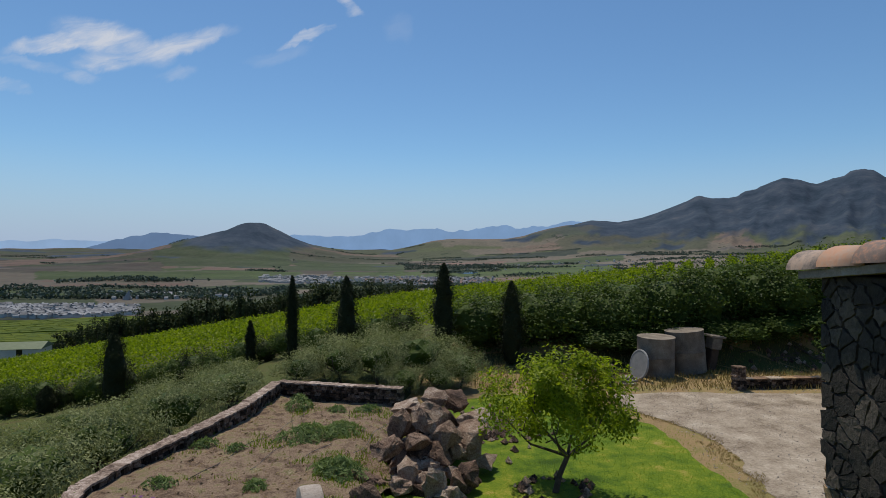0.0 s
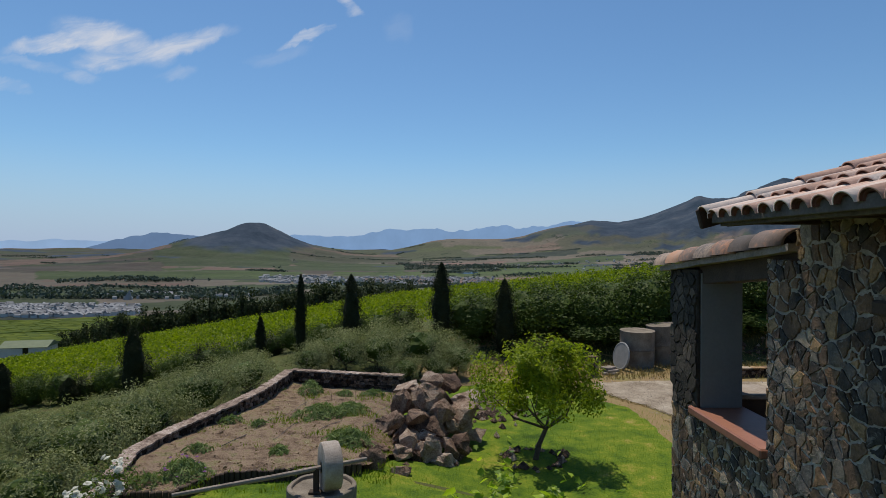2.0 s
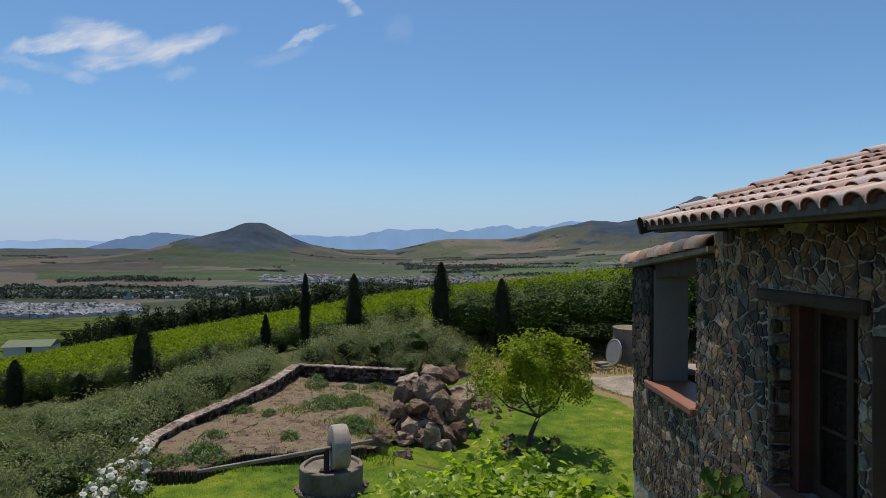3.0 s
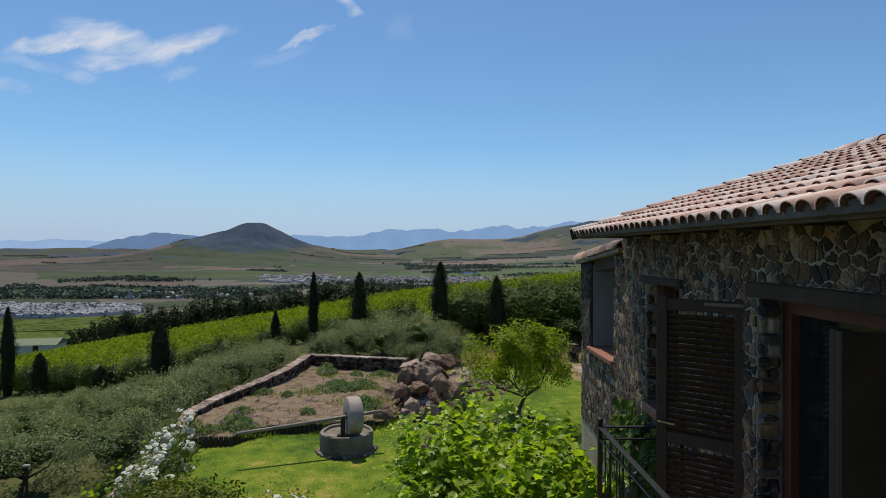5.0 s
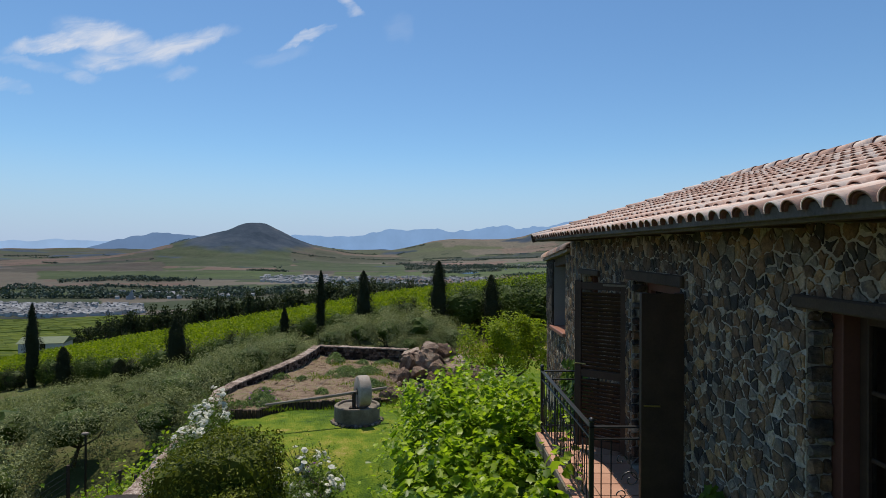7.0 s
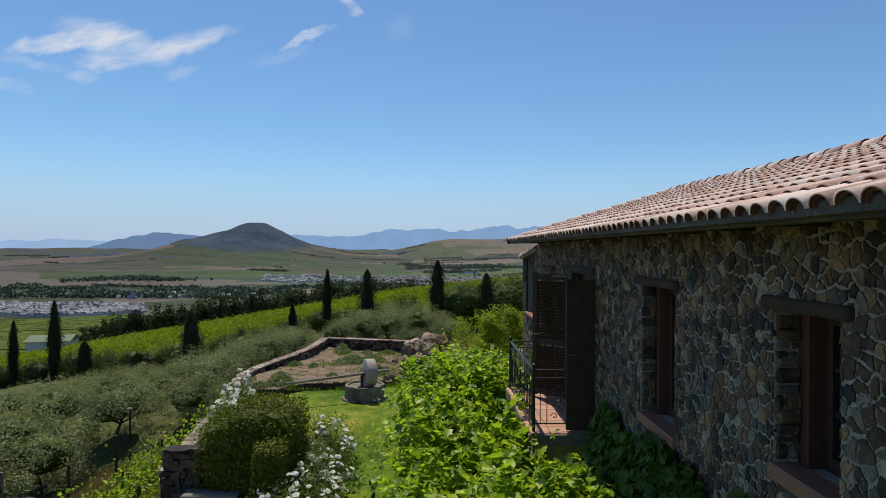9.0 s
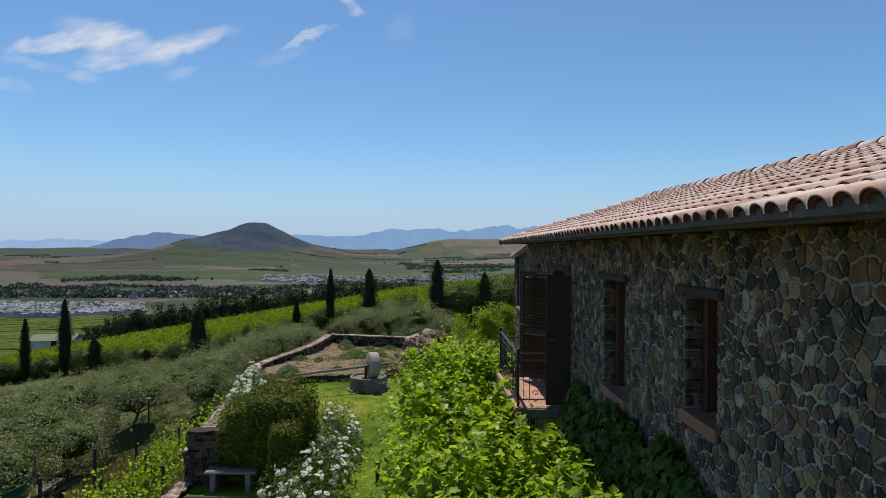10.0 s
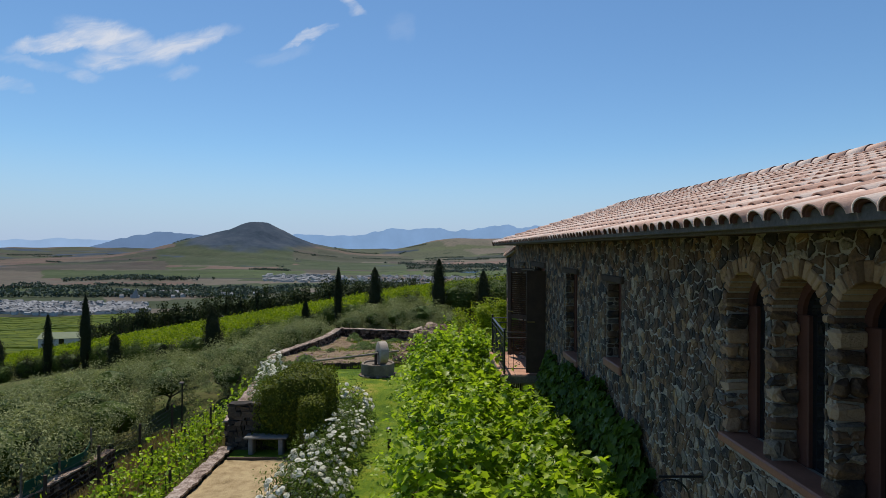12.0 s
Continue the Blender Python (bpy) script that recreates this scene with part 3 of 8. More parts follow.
def clip_poly(poly, nx, ny, c):
    """Keep the part of a polygon where nx*x + ny*y <= c."""
    out = []
    for i, p in enumerate(poly):
        q = poly[(i + 1) % len(poly)]
        dp, dq = nx * p[0] + ny * p[1] - c, nx * q[0] + ny * q[1] - c
        if dp <= 0:
            out.append(p)
        if (dp < 0 < dq) or (dq < 0 < dp):
            t = dp / (dp - dq)
            out.append((p[0] + t * (q[0] - p[0]), p[1] + t * (q[1] - p[1])))
    return out


def area(poly):
    return 0.5 * sum(p[0] * q[1] - q[0] * p[1] for p, q in zip(poly, poly[1:] + poly[:1]))


def rubble_cells(u0, u1, v0, v1, size, holes, seed):
    """Polygons of a random rubble bond that fill a rectangle round its holes (u from, u to, v from, v to)."""
    g = np.random.default_rng(seed)
    nu, nv = max(2, int((u1 - u0) / size)), max(2, int((v1 - v0) / (size * 0.92)))
    pts = np.array([(u0 + (i + 0.5 + (j % 2) * 0.45 + g.uniform(-0.47, 0.47)) * (u1 - u0) / nu, v0 + (j + 0.5 + g.uniform(-0.45, 0.45)) * (v1 - v0) / nv) for j in range(-1, nv + 1) for i in range(-1, nu + 1)])
    pts = pts[g.random(len(pts)) > 0.40]
    cells = []
    for p in pts:
        if not (u0 < p[0] < u1 and v0 < p[1] < v1):
            continue
        d = np.sum((pts - p) ** 2, 1)
        poly = [(u0, v0), (u1, v0), (u1, v1), (u0, v1)]
        near_k = np.argpartition(d, 18)[:18]
        for k in near_k[np.argsort(d[near_k])][1:]:
            q = pts[k]
            n = q - p
            poly = clip_poly(poly, n[0], n[1], float(n @ (p + q) / 2))
            if len(poly) < 3:
                break
        for a0, a1, b0, b1 in holes:
            us, vs_ = [q[0] for q in poly], [q[1] for q in poly]
            if not poly or max(us) < a0 or min(us) > a1 or max(vs_) < b0 or min(vs_) > b1:
                continue
            poly = max((clip_poly(poly, 1, 0, a0), clip_poly(poly, -1, 0, -a1), clip_poly(poly, 0, 1, b0), clip_poly(poly, 0, -1, -b1)), key=lambda s: area(s) if len(s) > 2 else 0)
            if len(poly) < 3:
                break
        if len(poly) >= 3 and area(poly) > size * size * 0.06:
            cells.append(poly)
    return cells


def stone_shape(poly, joint, proud, g):
    """Vertices (u, v, out) and faces of one stone: worn corners, a domed face."""
    c = np.mean(poly, 0)
    pts = []
    for i, p in enumerate(poly):
        q = poly[(i + 1) % len(poly)]
        p, q = np.array(p), np.array(q)
        if np.hypot(*(q - p)) < 0.02:
            pts.append((p + q) / 2)
            continue
        for t in (0.04, 0.35, 0.68, 0.96) if np.hypot(*(q - p)) > 0.05 else (0.1, 0.9):
            pts.append(p + t * (q - p) + g.uniform(-0.009, 0.009, 2))
    rim = []
    for p in pts:
        d = p - c
        ln = np.hypot(*d) + 1e-6
        rim.append(c + d * max(0.25, 1 - joint / ln))
    n = len(rim)
    verts = [(*p, -0.012) for p in rim]
    tip = g.uniform(-0.035, 0.035, 2)
    verts += [(*(c + (p - c) * 0.965), max(0.002, proud * g.uniform(0.88, 1.06) + float(tip @ (p - c)))) for p in rim]
    verts.append((*(c + g.uniform(-0.01, 0.01, 2)), proud * g.uniform(1.0, 1.1)))
    faces = [(i, (i + 1) % n, n + (i + 1) % n, n + i) for i in range(n)] + [(n + i, n + (i + 1) % n, 2 * n) for i in range(n)]
    return verts, faces


def lay_stones(owner, cells, to_world, nearest, joint=0.010, proud=0.010, seed=1, material=None, name="stone"):
    """Stones on a wall: those in the nearest stretch are objects of their own, the rest one joined part."""
    g = np.random.default_rng(seed)
    rest_v, rest_f, single = [], [], 0
    for poly in cells:
        v, f = stone_shape(poly, joint * (0.45 + 1.3 * g.random() ** 1.6), proud, g)
        w = [to_world(*p) for p in v]
        if nearest(np.mean(poly, 0)) and single < 300:
            single += 1
            part(name, mesh_of(name, w, f), material or M_STONE, owner)
        else:
            o = len(rest_v)
            rest_v += w
            rest_f += [tuple(i + o for i in face) for face in f]
    if rest_v:
        tagged(part(name + "work", mesh_of(name + "work", rest_v, rest_f), material or M_STONE, owner), "irregular dark grey and brown rubble stones", kind="stuff")


def pierced(bm, y0, y1, z0, z1, x0, x1, holes):
    """A wall of thickness x0..x1 along y, with rectangular openings right through it."""
    ys = sorted({y0, y1, *[v for h in holes for v in h[:2] if y0 < v < y1]})
    zs = sorted({z0, z1, *[v for h in holes for v in h[2:] if z0 < v < z1]})
    vid = {}

    def vert(x, y, z):
        key = (round(x, 4), round(y, 4), round(z, 4))
        if key not in vid:
            vid[key] = bm.verts.new(key)
        return vid[key]

    def solid(i, j):
        if not (0 <= i < len(ys) - 1 and 0 <= j < len(zs) - 1):
            return False
        cy, cz = (ys[i] + ys[i + 1]) / 2, (zs[j] + zs[j + 1]) / 2
        return not any(min(h[:2]) < cy < max(h[:2]) and h[2] < cz < h[3] for h in holes)

    for i in range(len(ys) - 1):
        for j in range(len(zs) - 1):
            if not solid(i, j):
                continue
            a, b, c, d = ys[i], ys[i + 1], zs[j], zs[j + 1]
            for x in (x0, x1):
                bm.faces.new([vert(x, a, c), vert(x, b, c), vert(x, b, d), vert(x, a, d)])
            for di, dj, e in ((-1, 0, ((a, c), (a, d))), (1, 0, ((b, c), (b, d))), (0, -1, ((a, c), (b, c))), (0, 1, ((a, d), (b, d)))):
                if not solid(i + di, j + dj):
                    (p, q), (r, s) = e
                    bm.faces.new([vert(x0, p, q), vert(x0, r, s), vert(x1, r, s), vert(x1, p, q)])


ALL_HOLES = [W_ZERO, DOOR, W_ONE, W_TWO, *ARCHES]
bm = bmesh.new()
pierced(bm, NEAR_Y, FAR_Y, -0.3, 5.69, WX, WX + 0.42, ALL_HOLES)
wall_west = part("wall_west", bm, M_MORTAR)
tagged(wall_west, "long rubble stone house wall with pale mortar joints", "wall", kind="structure")
# gable end and the plain walls that close the house
bm = bmesh.new()
vs = [bm.verts.new((x, y, z)) for y in (1.10, 1.55) for x, z in ((WX + 0.42, -0.3), (7.9, -0.3), (7.9, 5.6), (RIDGE_X, 6.62), (WX + 0.42, 5.6))]
for i in range(5):
    bm.faces.new((vs[i], vs[(i + 1) % 5], vs[5 + (i + 1) % 5], vs[5 + i]))
bm.faces.new(vs[:5][::-1])
bm.faces.new(vs[5:])
tagged(part("wall_north", bm, M_MORTAR), "stone gable wall under the tiled roof", "wall", kind="structure")
bm = bmesh.new()
box(bm, (7.5, NEAR_Y, -0.3), (7.9, 1.09, 5.6))
tagged(part("wall_east", bm, M_MORTAR), "plain far side wall of the house", "wall", kind="structure")
bm = bmesh.new()
box(bm, (WX + 0.42, NEAR_Y, -0.3), (7.5, NEAR_Y + 0.4, 5.6))
tagged(part("wall_south", bm, M_MORTAR), "plain end wall of the house", "wall", kind="structure")
bm = bmesh.new()
box(bm, (WX + 0.42, NEAR_Y + 0.4, 2.9), (7.5, 1.09, 3.08))
tagged(part("floor", bm, M_TERRA), "terracotta floor of the upper rooms", "floor", kind="structure")
bm = bmesh.new()
box(bm, (WX + 0.42, NEAR_Y + 0.4, 5.45), (7.5, 1.09, 5.55))
tagged(part("ceiling", bm, M_WOOD), "dark timber ceiling of the upper rooms", "ceiling", kind="structure")


def reveal_stones(far_y, bottom, top, owner, seed, front=0.0, joint=0.008):
    """Stacked stones on the far jamb of an opening."""
    g = np.random.default_rng(seed)
    z = bottom
    while z < top - 0.03:
        h = min(g.uniform(0.045, 0.12) if front == 0.0 else g.uniform(0.035, 0.12), top - z)
        cuts = [0.0, 0.155] if g.random() < 0.5 else [0.0, g.uniform(0.05, 0.1), 0.155]
        for a, b in zip(cuts, cuts[1:]):
            bm = bmesh.new()
            box(bm, (WX + a + joint - (front * g.uniform(0.5, 1.0) if a == 0.0 else 0.0), far_y - g.uniform(0.015, 0.05), z + joint * g.uniform(0.3, 1.0)), (WX + b - joint * 0.7, far_y + (0.02 if front == 0.0 else g.uniform(0.04, 0.09)), z + h - joint * g.uniform(0.3, 1.0)), 0.014 if front == 0.0 else 0.02)
            wob = 0.007 + front * 0.25
            for v in bm.verts:
                v.co += Vector(g.uniform(-wob, wob, 3))
            part("jamb_stone", bm, M_ARCH if front > 0 and g.random() < 0.42 else M_STONE, owner)
        z += h


def window_unit(name, hole, label, sill_out=0.035, seed=3, curtained=False):
    far, near, lo, hi = hole
    w = thing(name, (WX + 0.3, (far + near) / 2, lo), label, "window", kind="structure")
    w["label"] = label
    inv = w.matrix_world.inverted()

    def put(nm, lo_, hi_, m, bev=0.006, owner=w, lab=""):
        bm = bmesh.new()
        box(bm, lo_, hi_, bev)
        bm.transform(inv)
        return part(nm, bm, m, owner, lab)

    x0, x1 = WX + 0.15, WX + 0.21
    mid = (far + near) / 2
    put("reveal_band", (x0, far - 0.10, lo), (WX + 0.36, far, hi), M_RED, lab="red-brown painted reveal")
    put("reveal_band", (x0, near, lo), (WX + 0.36, near + 0.05, hi), M_RED)
    x0, x1 = WX + 0.25, WX + 0.31
    put("window_frame", (x0, far - 0.17, lo), (x1, far - 0.10, hi), M_WOOD, lab="dark brown frame stile")
    put("window_frame", (x0, near + 0.05, lo), (x1, near + 0.11, hi), M_WOOD)
    put("window_frame", (x0, near + 0.11, hi - 0.08), (x1, far - 0.17, hi), M_WOOD)
    put("window_frame", (x0, near + 0.11, lo), (x1, far - 0.17, lo + 0.09), M_WOOD)
    put("glazing_bar", (x0 + 0.01, mid - 0.03, lo + 0.09), (x1 - 0.01, mid + 0.03, hi - 0.08), M_WOOD)
    for k_ in (1, 2):
        zb = lo + 0.09 + (hi - lo - 0.17) * k_ / 3
        put("glazing_bar", (x0 + 0.016, near + 0.11, zb - 0.014), (x1 - 0.016, far - 0.17, zb + 0.014), M_WOOD)
    for ya, yb in ((near + 0.11, mid - 0.03), (mid + 0.03, far - 0.17)):
        pane = put("pane", (x0 + 0.026, ya, lo + 0.09), (x0 + 0.032, yb, hi - 0.08), M_CLEAR if curtained else M_GLASS, 0)
        if curtained:
            pane.visible_shadow = False
    if curtained:
        bm = bmesh.new()
        cols = [[bm.verts.new((WX + 0.47 + 0.022 * math.sin(y_ * 62) + 0.012 * math.sin(y_ * 23 + z_), y_, z_)) for z_ in np.linspace(lo - 0.05, hi + 0.02, 7)] for y_ in np.linspace(near + 0.02, far - 0.02, 46)]
        for p_, q_ in zip(cols[:24], cols[1:24]):
            for i in range(6):
                bm.faces.new((p_[i], q_[i], q_[i + 1], p_[i + 1]))
        bm.transform(inv)
        cur = part("curtain", bm, M_CURTAIN, w, "pale gathered curtain behind the panes")
        cur.modifiers.new("thickness", "SOLIDIFY").thickness = 0.003
    put("window_sill", (WX - sill_out, near - 0.03, lo - 0.09), (WX + 0.15, far + 0.02, lo + 0.012), M_SILL, 0.012, lab="thick red-washed sill")
    reveal_stones(far, lo + 0.02, hi - 0.01, wall_west, seed)
    return w


window_unit("window_1", W_ZERO, "tall narrow window with red-brown frame in the stone wall", seed=11, curtained=True)
window_unit("window_2", W_ONE, "tall narrow window with red-brown frame and deep reveal", seed=12, curtained=True)
window_unit("window_3", W_TWO, "small deep-set window with red-brown frame and sill", 0.04, 13)


def lintel(far, near, z, h=0.10):
    t = thing("lintel_beam", (WX, (far + near) / 2, z), "weathered dark timber lintel over an opening", "beam", "lintels of the long wall")
    bm = bmesh.new()
    box(bm, (-0.045, (near - far) / 2 - 0.10, 0), (0.2, (far - near) / 2 + 0.09, h), 0.012)
    for v in bm.verts:
        v.co.z += 0.012 * fbm(v.co.y * 3, far)
    part("beam", bm, M_LINTEL, t)


for h_, hh in ((W_ZERO, 0.08), (DOOR, 0.11), (W_ONE, 0.08), (W_TWO, 0.08)):
    lintel(h_[0], h_[1], h_[3], hh)

# arched windows: spandrels, rings of arch stones, frames
arch_wall = thing("wall_arcade", (WX, -11.4, 4.2), "row of slender round-arched windows in rubble stone", "wall", kind="structure")
ainv = arch_wall.matrix_world.inverted()
for i, (far, near, lo, hi) in enumerate(ARCHES):
    mid, r = (far + near) / 2, (far - near) / 2
    spring = hi - r
    for sgn in (1, -1):
        bm = bmesh.new()
        prof = [(mid + sgn * r, spring), (mid + sgn * r, hi), (mid, hi)] + [(mid + sgn * r * math.sin(a), spring + r * math.cos(a)) for a in np.linspace(0.12, math.pi / 2 - 0.1, 8)]
        rings = [[bm.verts.new((x, y, z)) for y, z in prof] for x in (WX - 0.004, WX + 0.42)]
        n = len(prof)
        bm.faces.new(rings[0])
        bm.faces.new(rings[1][::-1])
        for k in range(n):
            bm.faces.new((rings[0][k], rings[0][(k + 1) % n], rings[1][(k + 1) % n], rings[1][k]))
        bm.transform(ainv)
        part("spandrel", bm, M_MORTAR, arch_wall)
    for k in range(17):
        a0, a1 = math.pi * (k + rng.uniform(-0.12, 0.12)) / 17 + 0.012, math.pi * (k + 1 + rng.uniform(-0.12, 0.12)) / 17 - 0.012
        ro = r + 0.045 + 0.06 * math.sin((a0 + a1) / 2) + rng.uniform(-0.014, 0.014)
        bm = bmesh.new()
        pr = [(mid + q * math.cos(a), spring + q * math.sin(a)) for q, a in ((r - 0.006, a0), (ro, a0), (ro, a1), (r - 0.006, a1))]
        x_out = WX - rng.uniform(0.010, 0.024)
        rg = [[bm.verts.new((x, y, z)) for y, z in pr] for x in (x_out, WX + 0.17)]
        bm.faces.new(rg[0])
        bm.faces.new(rg[1][::-1])
        for q in range(4):
            bm.faces.new((rg[0][q], rg[0][(q + 1) % 4], rg[1][(q + 1) % 4], rg[1][q]))
        bmesh.ops.bevel(bm, geom=list(bm.edges), offset=0.008, segments=1, affect="EDGES")
        bm.transform(ainv)
        part("arch_stone", bm, M_ARCH, arch_wall, "warm brown arch stone" if k == 0 else "")
    bm = bmesh.new()
    for y0, y1 in ((near, near + 0.08), (far - 0.12, far)):
        box(bm, (WX + 0.15, y0, lo), (WX + 0.22, y1, spring), 0.006)
    ring = [[(mid + q * math.cos(a), spring + q * math.sin(a)) for a in np.linspace(0, math.pi, 13)] for q in (r, r - 0.06)]
    for k in range(12):
        f = [bm.verts.new((x, *p)) for x in (WX + 0.15, WX + 0.22) for p in (ring[0][k], ring[0][k + 1], ring[1][k + 1], ring[1][k])]
        bm.faces.new(f[:4])
        bm.faces.new((f[0], f[4], f[5], f[1]))
        bm.faces.new((f[3], f[2], f[6], f[7]))
    bm.transform(ainv)
    part("window_frame", bm, M_RED, arch_wall, "arched red-brown timber frame")
    bm = bmesh.new()
    box(bm, (WX + 0.18, near + 0.02, lo), (WX + 0.188, far - 0.02, hi - 0.03))
    bm.transform(ainv)
    part("pane", bm, M_GLASS, arch_wall)
    reveal_stones(far, lo + 0.02, spring + 0.02, wall_west, 40 + i, 0.028, 0.005)
bm = bmesh.new()
box(bm, (WX - 0.06, ARCHES[-1][1] - 0.05, 4.165), (WX + 0.15, ARCHES[0][0] + 0.03, 4.228), 0.012)
bm.transform(ainv)
part("window_sill", bm, M_SILL, arch_wall, "long red-washed sill below the arches")

# balcony door: frame, dark panes, two louvred shutter leaves
door = thing("door_1", (WX + 0.3, (DOOR[0] + DOOR[1]) / 2, DOOR[2]), "balcony door with red-brown frame standing in shade", "door", kind="structure")
dinv = door.matrix_world.inverted()
for nm, lo_, hi_, m in (("door_frame", (WX + 0.18, DOOR[0] - 0.10, 3.1), (WX + 0.28, DOOR[0], 5.19), M_RED), ("door_frame", (WX + 0.18, DOOR[1], 3.1), (WX + 0.28, DOOR[1] + 0.1, 5.19), M_RED),
                       ("door_frame", (WX + 0.18, DOOR[1] + 0.1, 5.08), (WX + 0.28, DOOR[0] - 0.1, 5.19), M_RED), ("pane", (WX + 0.24, DOOR[1] + 0.1, 3.2), (WX + 0.25, DOOR[0] - 0.1, 5.08), M_GLASS),
                       ("kick_board", (WX + 0.20, DOOR[1] + 0.1, 3.1), (WX + 0.27, DOOR[0] - 0.1, 3.2), M_RED)):
    bm = bmesh.new()
    box(bm, lo_, hi_, 0.005)
    bm.transform(dinv)
    part(nm, bm, m, door)
reveal_stones(DOOR[0], 3.12, 5.18, wall_west, 30)


def shutter(width, top, bottom, at, turn, label, folded=False):
    """A louvred leaf along its own x from the hinge, thickness along y."""
    s = thing("louvred_shutter", at, label, "shutter", "shutters of the balcony door", turn=turn)
    h = top - bottom
    rails = [0.02, h * 0.42, h - 0.02 - 0.09]
    for x in (0, width - 0.085):
        bm = bmesh.new()
        box(bm, (x, -0.022, 0), (x + 0.085, 0.022, h), 0.004)
        part("stile", bm, M_WOOD, s)
    for z in rails:
        bm = bmesh.new()
        box(bm, (0.085, -0.02, z), (width - 0.085, 0.02, z + 0.09), 0.004)
        part("rail", bm, M_WOOD, s)
    slat = bmesh.new()
    box(slat, (0.088, -0.004, -0.026), (width - 0.088, 0.004, 0.026))
    bmesh.ops.rotate(slat, verts=slat.verts, cent=(0, 0, 0), matrix=Matrix.Rotation(radians(38), 3, "X"))
    me = None
    for z0, z1 in ((rails[0] + 0.09, rails[1]), (rails[1] + 0.09, rails[2])):
        z = z0 + 0.025
        while z < z1 - 0.015:
            if me is None:
                ob = part("slat", slat, M_WOOD, s)
                me = ob.data
            else:
                ob = part("slat", me, None, s)
            ob.location = (0, 0, z)
            z += 0.047
    bm = bmesh.new()
    box(bm, (width * 0.55, -0.03, h - 0.06), (width, -0.022, h - 0.035))
    part("stay", bm, M_IRON, s, "pale metal stay bar").data.materials[0] = M_CONC
    bm = bmesh.new()
    tube(bm, [(0.02, -0.04, h * 0.5), (0.16, -0.05, h * 0.5)], 0.008, 6)
    part("bolt", bm, M_IRON, s, "brass bolt").data.materials[0] = M_BRASS
    return s


M_BRASS = surface("brass", [(0.3, (0.35, 0.24, 0.07)), (0.7, (0.55, 0.40, 0.14))], 30, 0.35, 5, 0.2, 0.001, metal=0.9)
shutter(0.665, 5.155, 3.14, (2.105, -0.565, 3.14), math.degrees(math.atan2(-0.425, 0.535)), "dark brown louvred shutter leaf opened against the stone wall")
shutter(0.40, 5.14, 3.14, (2.24, -2.50, 3.14), 0, "dark louvred shutter leaf folded open, seen from its shaded inside")
sh3 = shutter(0.40, 5.14, 3.14, (2.22, -2.57, 3.14), -3, "second fold of the dark louvred shutter leaf")
bm = bmesh.new()
box(bm, (0.0, -0.035, 0.0), (0.40, -0.026, 2.0))
part("backing", bm, M_WOOD, sh3)

# balcony
balcony = thing("balcony", (2.2, -1.3, 3.1), "small balcony with terracotta tiles on the stone wall", "balcony")
binv = balcony.matrix_world.inverted()
bm = bmesh.new()
box(bm, (1.72, -2.62, 2.93), (WX - 0.03, 0.06, 3.085), 0.01)
bm.transform(binv)
part("slab", bm, M_CONC, balcony)
tme = None
for i in range(3):
    for j in range(9):
        if tme is None:
            bm = bmesh.new()
            box(bm, (0.004, 0.004, 0), (0.284, 0.284, 0.012), 0.003)
            ob = part("floor_tile", bm, M_TERRA, balcony)
            tme = ob.data
        else:
            ob = part("floor_tile", tme, None, balcony)
        ob.location = binv @ Vector((1.73 + 0.288 * i, -2.60 + 0.295 * j, 3.086))
railing = thing("railing", (1.8, -1.25, 3.1), "black wrought-iron balcony railing with scrolls", "railing")
rinv = railing.matrix_world.inverted()
RT = 3.92


def iron(nm, pts, r, sides=5, mat=None):
    bm = bmesh.new()
    tube(bm, pts, r, sides)
    bm.transform(rinv)
    return part(nm, bm, mat or M_IRON, railing)


corners = [(1.80, 0.0), (1.80, -2.5)]
for x, y in corners + [(WX - 0.06, 0.0), (WX - 0.06, -2.5)]:
    bm = bmesh.new()
    box(bm, (x - 0.02, y - 0.02, 3.09), (x + 0.02, y + 0.02, RT + 0.04), 0.004)
    bm.transform(rinv)
    post = part("post", bm, M_IRON, railing)
    bm = bmesh.new()
    bmesh.ops.create_icosphere(bm, subdivisions=2, radius=0.028, matrix=Matrix.Translation((x, y, RT + 0.06)))
    bm.transform(rinv)
    part("knob", bm, M_IRON, post)
runs = [((1.80, 0.0), (1.80, -2.5)), ((1.80, -2.5), (WX - 0.06, -2.5)), ((1.80, 0.0), (WX - 0.06, 0.0))]
